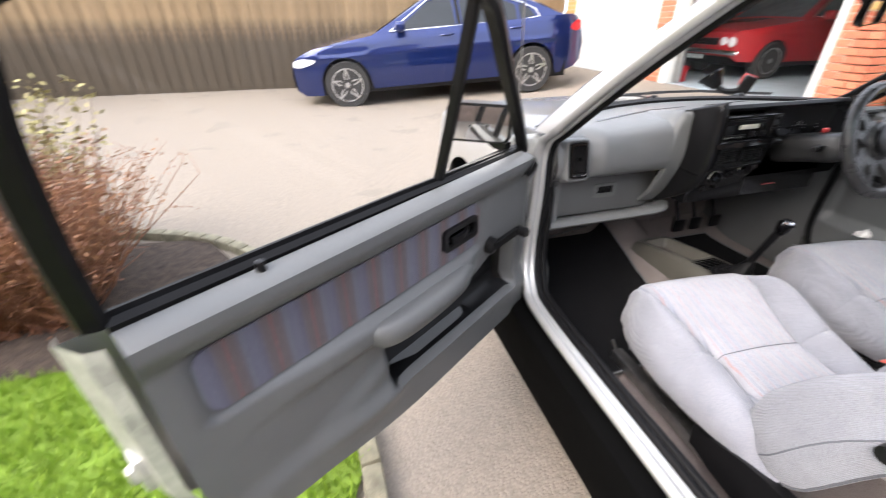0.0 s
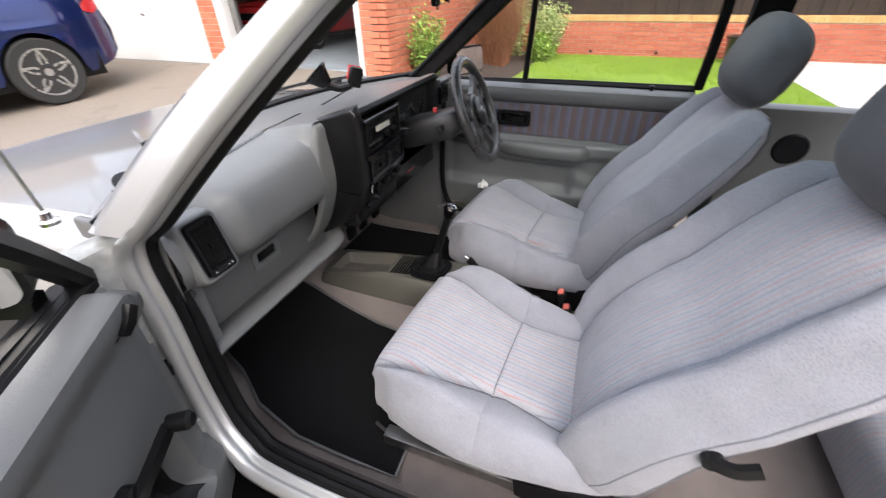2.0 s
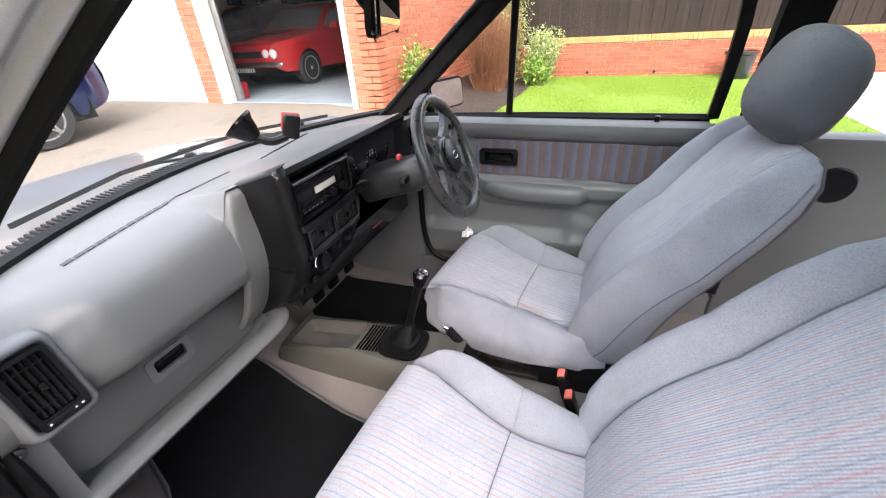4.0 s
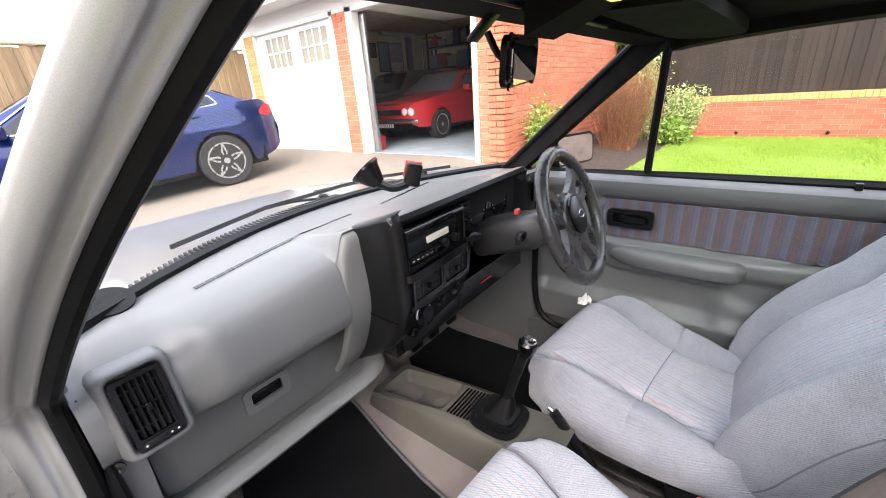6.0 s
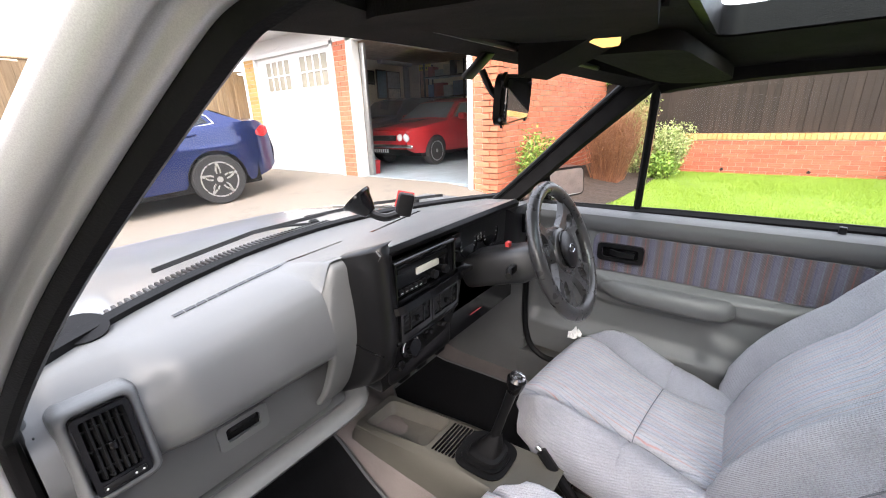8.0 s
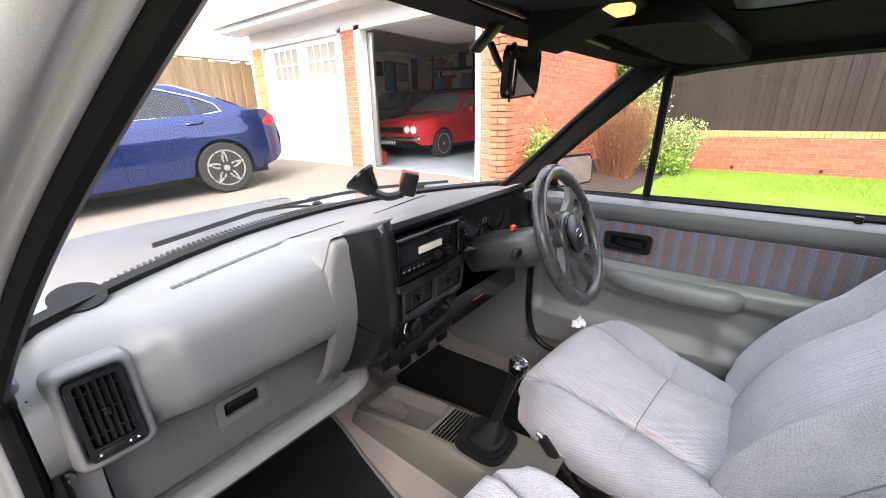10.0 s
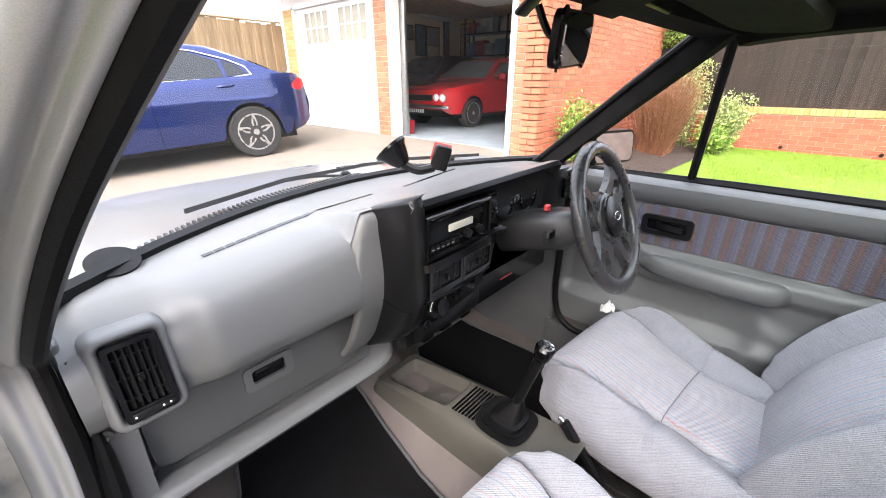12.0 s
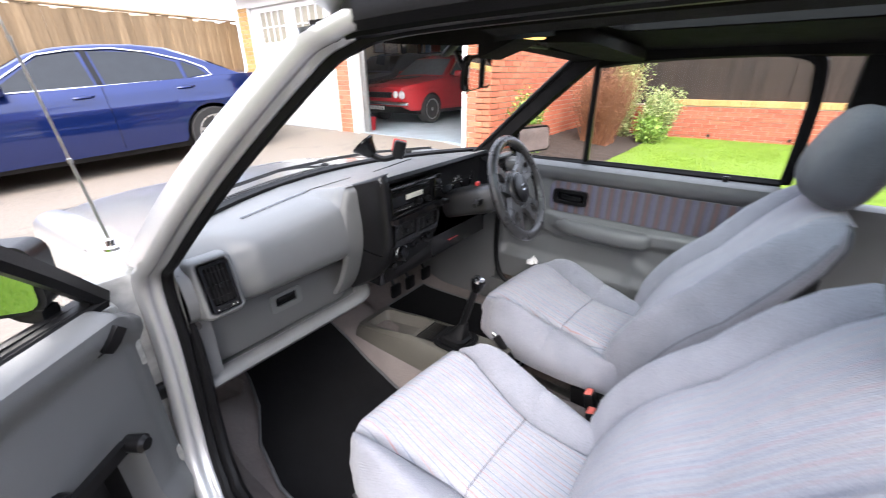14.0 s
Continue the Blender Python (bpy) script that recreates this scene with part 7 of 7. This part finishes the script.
                    part("spoke", lay(bm), M_ALLOY, w)
            bm = B()
            lathe(bm, [(0.045, 0.08), (0.04, 0.10), (0.0, 0.102)], (wx, s_ * ins, r_wheel), (0, s_, 0), 20)
            part("hub_cap", lay(bm), M_ALLOY, w)
        # mirror
        bm = B()
        mx = roof_line[0][0] + 0.42
        vs = box(bm, (mx - 0.06, s_ * (half - 0.05) if s_ > 0 else -half - 0.14, top(mx) + 0.0), (mx + 0.08, half + 0.14 if s_ > 0 else -(half - 0.05), top(mx) + 0.14), 0.045, seg=4)
        part("door_mirror", lay(bm), paint_m, c, "painted door mirror")
        # lamps
        if not round_lamps:
            for nm, xa, z_, mt, dz in (("headlamp", 0.16, top(0.25) - 0.13, M_LENS, 0.06), ("tail_lamp", L - 0.10, top(L - 0.1) - 0.12, M_TAIL, 0.08)):
                bm = B()
                rows = []
                for k in range(9):
                    x = xa + (k - 4) * (0.055 if nm == "headlamp" else 0.032)
                    x = min(max(x, 0.02), L - 0.01)
                    h = dz * (1 - abs(k - 4) / 4.3) ** 0.55
                    rows.append([(x, s_ * (plan(x) * bulge(zz, x) + 0.012), zz) for zz in (z_ - h + 0.02 * (k - 4) / 4, z_ + 0.02 * (k - 4) / 4, z_ + h + 0.02 * (k - 4) / 4)])
                loft(bm, rows, closed=False)
                part(nm, lay(bm), mt, c, "red tail lamp" if nm == "tail_lamp" else "clear headlamp")
        else:
            for dy in (0.60, 0.44):
                bm = B()
                lathe(bm, [(0.075, 0.0), (0.078, 0.03), (0.068, 0.035), (0.04, 0.055), (0.0, 0.06)], (0.01, s_ * dy, 0.585), (-1, 0, 0), 24)
                part("headlamp", lay(bm), M_LENS, c, "round clear headlamp")
    return c


# blue saloon: nose towards -x
near = Vector((1.99, 5.39, 0.486 - 0.33))
front = Vector((-0.80, 5.87, 0.306 - 0.33))
ex = (near - front).normalized()
ey = Vector((-ex.y, ex.x, 0)).normalized()
ez = ex.cross(ey)
org = front - ex * 0.80 + ey * 0.81
MM = Matrix(((ex.x, ey.x, ez.x, org.x), (ex.y, ey.y, ez.y, org.y), (ex.z, ey.z, ez.z, org.z), (0, 0, 0, 1)))
belt_w = [(1.62, 1.00), (2.12, 1.335), (2.45, 1.375), (2.50, 1.015)]
rear_w = [(2.60, 1.015), (2.56, 1.375), (3.05, 1.345), (3.40, 1.215), (3.42, 1.03)]
rear_q = [(3.46, 1.03), (3.45, 1.225), (3.62, 1.15), (3.70, 1.06)]
saloon("saloon_car", "metallic deep blue saloon with chrome trim and five-spoke wheels", MM, 4.50, 1.81, M_BLUE,
       [(0, 0.28), (0.12, 0.20), (0.4, 0.20), (1.2, 0.25), (3.3, 0.27), (4.1, 0.25), (4.4, 0.32), (4.5, 0.40)],
       [(0, 0.66), (0.10, 0.74), (0.35, 0.83), (0.9, 0.91), (1.35, 0.965), (2.5, 1.00), (3.5, 1.02), (4.15, 1.035), (4.34, 1.03), (4.44, 0.99), (4.50, 0.86)],
       [(1.25, 0.96), (2.02, 1.36), (2.25, 1.415), (2.6, 1.44), (3.0, 1.432), (3.35, 1.385), (3.72, 1.235), (4.12, 1.045)], (0.80, 3.63), 0.33, M_DARKGLASS, 5,
       [(1.52, 0.995), (2.10, 1.35), (2.4, 1.39), (2.8, 1.395), (3.15, 1.34), (3.5, 1.235), (3.70, 1.14), (3.76, 1.045), (3.5, 1.018), (2.6, 1.005), (1.52, 0.995)], (belt_w, rear_w, rear_q), (2.55,))

RM = Matrix.Translation((5.20, 5.36, GZ + 0.026)) @ Matrix.Scale(0.93, 4) @ Euler((0, 0, radians(-1))).to_matrix().to_4x4()
rc = saloon("classic_coupe", "red classic coupe with twin round headlamps, parked in the open garage", RM, 4.15, 1.62, M_CARRED,
            [(0, 0.36), (0.15, 0.28), (1.0, 0.27), (3.4, 0.27), (4.15, 0.4)],
            [(0, 0.70), (0.08, 0.75), (0.6, 0.83), (1.2, 0.90), (2.2, 0.94), (3.4, 0.94), (4.15, 0.88)],
            [(1.20, 0.90), (1.80, 1.30), (2.15, 1.38), (2.8, 1.38), (3.2, 1.33), (3.85, 0.95)], (0.72, 3.15), 0.29, M_LITGLASS, 0, [(1.45, 0.96), (1.86, 1.26), (2.5, 1.32), (3.1, 1.28), (3.5, 0.98), (1.45, 0.96)],
            ([(1.52, 0.97), (1.90, 1.25), (2.40, 1.30), (2.45, 0.97)], [(2.52, 0.97), (2.48, 1.30), (3.05, 1.27), (3.4, 0.99)]), (2.48,), True)
bm = B()
tube(bm, [(-0.02, -0.78, 0.42), (-0.10, -0.6, 0.43), (-0.13, 0, 0.44), (-0.10, 0.6, 0.43), (-0.02, 0.78, 0.42)], 0.035, 10)
bmesh.ops.transform(bm, matrix=RM, verts=bm.verts)
part("bumper", bm, M_CHROME, rc, "chrome front bumper")
bm = B()
box(bm, (-0.045, -0.34, 0.53), (0.0, 0.34, 0.64), 0.01)
bmesh.ops.transform(bm, matrix=RM, verts=bm.verts)
part("grille", bm, M_BLACK, rc, "dark radiator grille")
bm = B()
box(bm, (-0.15, -0.26, 0.29), (-0.135, 0.26, 0.39), 0.004)
bmesh.ops.transform(bm, matrix=RM, verts=bm.verts)
pl = part("number_plate", bm, M_BLACK, rc, "black plate with pale bars")
bm = B()
for k in range(7):
    box(bm, (-0.154, -0.22 + 0.063 * k, 0.305), (-0.150, -0.182 + 0.063 * k, 0.375))
bmesh.ops.transform(bm, matrix=RM, verts=bm.verts)
part("plate_bars", bm, M_WHITE_INK, pl)
DM = Matrix.Translation((5.45, 7.02, GZ + 0.026)) @ Euler((0, 0, radians(-2))).to_matrix().to_4x4()
saloon("parked_car", "black car parked deep in the garage", DM, 3.7, 1.6, M_CARDARK,
       [(0, 0.36), (0.15, 0.28), (1.0, 0.27), (3.2, 0.27), (3.7, 0.4)],
       [(0, 0.70), (0.08, 0.76), (0.6, 0.84), (1.1, 0.92), (2.2, 0.94), (3.4, 0.93), (3.7, 0.86)],
       [(1.1, 0.92), (1.6, 1.32), (1.9, 1.38), (2.6, 1.38), (2.9, 1.32), (3.5, 0.94)], (0.68, 2.95), 0.28, M_DARKGLASS, 0, False, (), (), True)
# plain upright standing in for a small red thing at the opening
fr_ = B()
sweep(fr_, [(4.32, 4.74, 0.275), (4.34, 4.75, 0.40), (4.36, 4.75, 0.52)], [(-0.03, -0.012), (0.05, -0.012), (0.05, 0.012), (-0.05, 0.012)])
part("red_item", fr_, M_CARRED, None, "small red thing standing inside the garage door", category="board")

# ---- fences and garden wall ----
def fence_boards(name, label, start, along, length, z0, z1, width, material, lean=0.0):
    f = group_of(name, (start[0], start[1], z0), label, "fence")
    n = int(length / width)
    meshes = []
    for v in range(4):
        bm = B()
        w = width * (1.10 + 0.03 * v)
        t = 0.012 + 0.002 * v
        h = z1 - z0 - 0.012 * v
        if along == "x":
            box(bm, (0, -t, 0), (w, 0, h), 0.003, seg=1)
        else:
            box(bm, (-t, 0, 0), (0, w, h), 0.003, seg=1)
        me = bpy.data.meshes.new("board")
        bm.to_mesh(me)
        bm.free()
        me.materials.append(material)
        meshes.append(me)
    rr = random.Random(7)
    for k in range(n):
        b = new("board", meshes[rr.randrange(4)])
        b.parent = f
        d = 0.012 * (k % 2)
        b.location = (k * width, d, rr.uniform(-0.012, 0.008)) if along == "x" else (d, k * width, rr.uniform(-0.012, 0.008))
        b.rotation_euler = (0, radians(rr.uniform(-0.3, 0.3)), 0) if along == "x" else (radians(rr.uniform(-0.3, 0.3)), 0, 0)
    bm = B()
    for z in (0.25, 0.9, 1.5):
        if z0 + z < z1:
            if along == "x":
                box(bm, (start[0], start[1] + 0.015, z0 + z), (start[0] + length, start[1] + 0.06, z0 + z + 0.09))
            else:
                box(bm, (start[0] + 0.015, start[1], z0 + z), (start[0] + 0.06, start[1] + length, z0 + z + 0.09))
    part("rail", bm, material, f, "", angle=0)
    bm = B()
    if along == "x":
        box(bm, (start[0], start[1] - 0.03, z1), (start[0] + length, start[1] + 0.05, z1 + 0.025), 0.004)
    else:
        box(bm, (start[0] - 0.03, start[1], z1), (start[0] + 0.05, start[1] + length, z1 + 0.025), 0.004)
    part("capping", bm, material, f, "fence capping", angle=0)
    return f


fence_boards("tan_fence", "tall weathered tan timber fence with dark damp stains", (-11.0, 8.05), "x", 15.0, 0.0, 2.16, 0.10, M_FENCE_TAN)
fence_boards("brown_fence", "tall dark brown timber fence above the garden wall", (8.62, -9.0), "y", 12.5, 0.62, 1.98, 0.098, M_FENCE_DARK)
gw = brick_wall("wall_garden", "low red brick garden wall with a buff brick coping", (8.40, -9.0), "y", 11.2, 0.0, 0.62, 0.22, 0, M_BRICK_GARDEN)
# the stretch in view gets bricks of its own
for k in range(96):
    y = -6.4 + 0.075 * k
    brick(gw, 8.375, y, 0.622, 0.26, 0.071, 0.10, M_BRICK_BUFF, "coping_brick")
for y in (-0.03, -1.23, -2.43, -3.63):
    bm = B()
    lathe(bm, [(0.028, 0), (0.028, 0.012), (0.020, 0.012), (0.018, 0.002), (0.0, 0.002)], (8.392, y, 0.10), (-1, 0, 0), 16)
    part("weep_pipe", bm, M_BLACK, gw, "black drain pipe end")

# lawn, bed, patio
def lawn_edge(x):
    return 1.28 - 0.10 * (x - 3) + 0.10 * math.sin(x * 0.9)


bm = B()
xs = np.linspace(1.75, 8.38, 40)
rows = []
for k in range(26):
    rows.append([(x, -2.85 + (lawn_edge(x) + 2.85) * k / 25, 0.03 + 0.012 * noise.noise((x * 0.8, k * 0.2, 0))) for x in xs])
loft(bm, rows, closed=False)
part("lawn", bm, M_LAWN, None, "bright green mown lawn", kind="structure", category="lawn")
bm = B()
rows = []
for k in range(9):
    rows.append([(x, lawn_edge(x) - 0.02 + (2.20 - lawn_edge(x)) * k / 8, 0.03 + ground_z(x, lawn_edge(x) + (2.20 - lawn_edge(x)) * k / 8) + 0.03 * abs(noise.noise((x * 4, k, 1)))) for x in np.linspace(3.6, 8.38, 80)])
loft(bm, rows, closed=False)
part("flower_bed", bm, M_SOIL, None, "dark bark-covered soil bed by the house", kind="structure", category="soil bed")
bm = B()
for i in range(9):
    for j in range(8):
        x0, y0 = 1.75 + 0.74 * i, -8.6 + 0.72 * j
        box(bm, (x0, y0, 0.0), (x0 + 0.725, y0 + 0.705, 0.035 + 0.004 * random.random()), 0.006, seg=1)
part("paving", bm, M_CONCRETE, None, "pale paving slabs beyond the lawn", kind="stuff", category="paving", angle=0)


def grass(name, label, region, count, h, seed, z):
    rg = np.random.RandomState(seed)
    x0, x1, y0, y1, keep = region
    verts, faces = [], []
    while len(faces) < count:
        x, y = rg.uniform(x0, x1), rg.uniform(y0, y1)
        if not keep(x, y):
            continue
        a, hh, w = rg.uniform(0, 2 * math.pi), h * rg.uniform(0.5, 1.2), rg.uniform(0.0025, 0.005)
        lx, ly = rg.uniform(-0.5, 0.5) * hh, rg.uniform(-0.5, 0.5) * hh
        n = len(verts)
        c, s_ = math.cos(a) * w, math.sin(a) * w
        verts += [(x - c, y - s_, z), (x + c, y + s_, z), (x + lx, y + ly, z + hh)]
        faces.append((n, n + 1, n + 2))
    me = bpy.data.meshes.new(name)
    me.from_pydata(verts, [], faces)
    me.materials.append(M_GRASS)
    return tagged(new(name, me), label, "grass", kind="stuff")


grass("lawn_grass", "short bright green lawn grass", (1.75, 8.38, -2.85, 1.5, lambda x, y: y < lawn_edge(x)), 130000, 0.022, 1, 0.028)
grass("verge_grass", "ragged bright green verge grass beside the drive", (-6.0, -1.2, -1.6, 0.62, lambda x, y: y < 0.62 and x < -1.22 + 0.12 * math.sin(3 * y)), 85000, 0.055, 2, 0.02)
bm = B()
loft(bm, [[(-1.22 + 0.12 * math.sin(3 * y), y, 0.022) for y in np.linspace(-1.6, 0.64, 14)], [(-6, y, 0.03) for y in np.linspace(-1.6, 0.64, 14)]], closed=False)
part("verge", bm, M_LAWN, None, "bright green grass verge", kind="structure", category="lawn")
bm = B()
loft(bm, [[(-1.65 - 0.5 * k, 0.62, 0.026) for k in range(8)], [(-1.75 - 0.5 * k, 1.2, 0.05) for k in range(8)], [(-2.0 - 0.5 * k, 1.62 + 0.06 * k, 0.026) for k in range(8)]], closed=False)
part("shrub_bed", bm, M_SOIL, None, "dark soil bed under the shrubs", kind="structure", category="soil bed")
kerb = group_of("edging_stones", (-1.6, 1.2, 0.0), "low pale concrete edging stones along the bed", "edging", kind="structure")
pts = spline([(-1.17, -1.5, 0), (-1.20, -0.5, 0), (-1.24, 0.2, 0), (-1.45, 0.85, 0), (-1.75, 1.40, 0), (-2.25, 1.74, 0), (-3.2, 2.0, 0), (-4.5, 2.1, 0)], 5)
for a, b in zip(pts, pts[1:]):
    d = b - a
    bm = B()
    box(bm, (0.004, -0.03, -0.05), (d.length - 0.004, 0.03, 0.055), 0.008, Matrix.Translation(a) @ Euler((0, 0, math.atan2(d.y, d.x))).to_matrix().to_4x4())
    part("edging_stone", bm, M_EDGING, kerb)


def shrub(name, label, at, size, twigs, leaves, leaf_m, leaf_size, seed, twig_m=None, upright=0.5):
    """Branching twigs with many small leaves, uneven outline."""
    rg = random.Random(seed)
    s = group_of(name, at, label, "shrub")
    verts, faces = [], []
    lv, lf = [], []

    def stick(a, b, r):
        d = (b - a).normalized()
        p = d.orthogonal().normalized()
        q = d.cross(p)
        n = len(verts)
        for c, rr in ((a, r), (b, r * 0.5)):
            for k in range(3):
                t = 2 * math.pi * k / 3
                verts.append(c + (p * math.cos(t) + q * math.sin(t)) * rr)
        for k in range(3):
            j = (k + 1) % 3
            faces.append((n + k, n + j, n + 3 + j, n + 3 + k))

    ends = []
    base = Vector(at)
    for _ in range(twigs):
        a = rg.uniform(0, 2 * math.pi)
        p = base + Vector((rg.uniform(-0.3, 0.3) * size[0], rg.uniform(-0.3, 0.3) * size[1], 0))
        d = Vector((math.cos(a) * (1 - upright), math.sin(a) * (1 - upright), upright + rg.uniform(0.2, 0.7))).normalized()
        ln = size[2] * rg.uniform(0.55, 1.05)
        q = p
        r = 0.006
        for k in range(4):
            d = (d + Vector((rg.uniform(-.25, .25), rg.uniform(-.25, .25), rg.uniform(-.05, .2)))).normalized()
            n_ = q + Vector((d.x * size[0] / size[2] * 1.2, d.y * size[1] / size[2] * 1.2, d.z)) * ln / 4
            stick(q, n_, r)
            ends.append((q, n_))
            if k > 0:
                e = n_ + Vector((rg.uniform(-.3, .3) * size[0], rg.uniform(-.3, .3) * size[1], rg.uniform(0, .25) * size[2])) * 0.6
                stick(n_, e, r * 0.6)
                ends.append((n_, e))
            q, r = n_, r * 0.75
    for _ in range(leaves):
        a, b = ends[rg.randrange(len(ends))]
        p = a.lerp(b, rg.random()) + Vector((rg.uniform(-1, 1), rg.uniform(-1, 1), rg.uniform(-1, 1))) * leaf_size * 1.4
        u = Vector((rg.uniform(-1, 1), rg.uniform(-1, 1), rg.uniform(-0.6, 1))).normalized()
        v = u.orthogonal().normalized()
        if rg.random() < 0.5:
            v = u.cross(v)
        l = leaf_size * rg.uniform(0.6, 1.3)
        n = len(lv)
        lv.extend([p, p + u * l * 0.5 + v * l * 0.28, p + u * l, p + u * l * 0.5 - v * l * 0.28])
        lf.append((n, n + 1, n + 2, n + 3))
    for nm, vv, ff, mt in (("twig_clump", verts, faces, twig_m or M_BARK), ("leaves", lv, lf, leaf_m)):
        if not ff:
            continue
        me = bpy.data.meshes.new(nm)
        me.from_pydata([tuple(Vector(p) - Vector(at)) for p in vv], [], ff)
        me.materials.append(mt)
        o = new(nm, me)
        o.parent = s
        tagged(o, kind="stuff")
    return s


shrub("bare_shrub", "dense russet-brown bare-twigged shrub", (6.62, 1.50, 0.05), (0.92, 0.72, 1.25), 1000, 5000, M_LEAF_B, 0.028, 11, M_TWIG, 0.60)
shrub("variegated_shrub", "cream and green variegated shrub against the fence", (7.62, 0.78, 0.03), (0.44, 0.44, 0.90), 80, 9000, M_LEAF_V, 0.042, 12)
shrub("tall_shrub", "tall pale green shrub beside the wall", (7.80, 1.40, 0.05), (0.46, 0.42, 1.55), 80, 8000, M_LEAF_V, 0.046, 13)
shrub("low_shrub", "small bright green shrub at the wall's foot", (4.62, 1.95, 0.10), (0.42, 0.28, 0.80), 50, 3500, M_LEAF_G, 0.045, 14)
shrub("fern_clump", "low green plant in the bed", (7.35, 0.80, 0.02), (0.45, 0.35, 0.45), 40, 2200, M_LEAF_G, 0.06, 15)
shrub("russet_shrub", "russet and brown leafless hedge shrub beside the drive", (-2.55, 1.05, 0.02), (0.75, 0.6, 0.72), 620, 12000, M_LEAF_B, 0.019, 16, M_TWIG, 0.5)
shrub("heather_shrub", "dry yellow-green heather shrub beside the drive", (-2.75, 1.5, 0.02), (0.6, 0.5, 0.9), 120, 6000, leaf("dry_leaf", (0.18, 0.15, 0.05), (0.42, 0.38, 0.16)), 0.035, 17)
shrub("climber", "pale green climber over the fence", (8.75, 1.9, 1.75), (0.9, 0.9, 0.5), 40, 2500, M_LEAF_G, 0.06, 18)
# planter by the garden wall
bm = B()
lathe(bm, [(0.18, 0.0), (0.22, 0.36), (0.25, 0.38), (0.25, 0.42), (0.22, 0.42), (0.21, 0.33), (0.0, 0.33)], (7.9, -2.45, 0.035), n=28)
part("planter", bm, M_CARDARK, None, "dark round plastic planter by the garden wall", category="planter")

# unseen plain walls added behind the drive, to cut low light and darken reflections
for nm, lo, hi in (("wall_unseen_south", (-11.0, -8.6, 0.0), (9.5, -8.3, 4.6)), ("wall_unseen_west", (-11.3, -8.6, 0.0), (-11.0, 8.1, 4.2))):
    bm = B()
    box(bm, lo, hi)
    part(nm, bm, M_BLOCK_WALL, None, "unseen plain brown wall added to block low sky light", kind="structure", category="wall", angle=0)

# houses far behind the fence
def far_house(x0, x1, y0, y1, eave, ridge, wall_m, label):
    h = group_of("house", ((x0 + x1) / 2, (y0 + y1) / 2, 0), label, "house")
    bm = B()
    box(bm, (x0, y0, 0), (x1, y1, eave))
    part("wall", bm, wall_m, h, "", angle=0)
    ym = (y0 + y1) / 2
    bm = B()
    loft(bm, [[(x0 - 0.3, y0 - 0.3, eave), (x1 + 0.3, y0 - 0.3, eave)], [(x0 - 0.3, ym, ridge), (x1 + 0.3, ym, ridge)], [(x0 - 0.3, y1 + 0.3, eave), (x1 + 0.3, y1 + 0.3, eave)]], closed=False)
    part("roof", bm, M_TILE, h, "pale tiled roof", angle=0)
    for x in (x0 + 0.001, x1 - 0.001):
        bm = B()
        vs = [bm.verts.new(p) for p in ((x, y0, eave), (x, y1, eave), (x, ym, ridge - 0.05))]
        bm.faces.new(vs)
        part("gable", bm, wall_m, h, "", angle=0)
    for k in range(3):
        x = x0 + (x1 - x0) * (k + 0.5) / 3
        bm = B()
        box(bm, (x - 0.5, y0 - 0.03, eave - 1.5), (x + 0.5, y0 + 0.02, eave - 0.4))
        part("window", bm, M_DARKGLASS, h, "", angle=0)


far_house(2.0, 7.2, 17, 24, 2.9, 6.4, M_CREAM, "distant house with a pale tiled roof")
far_house(-16, -5, 20, 28, 3.0, 5.4, M_WHITE, "distant pale house with a tiled roof")
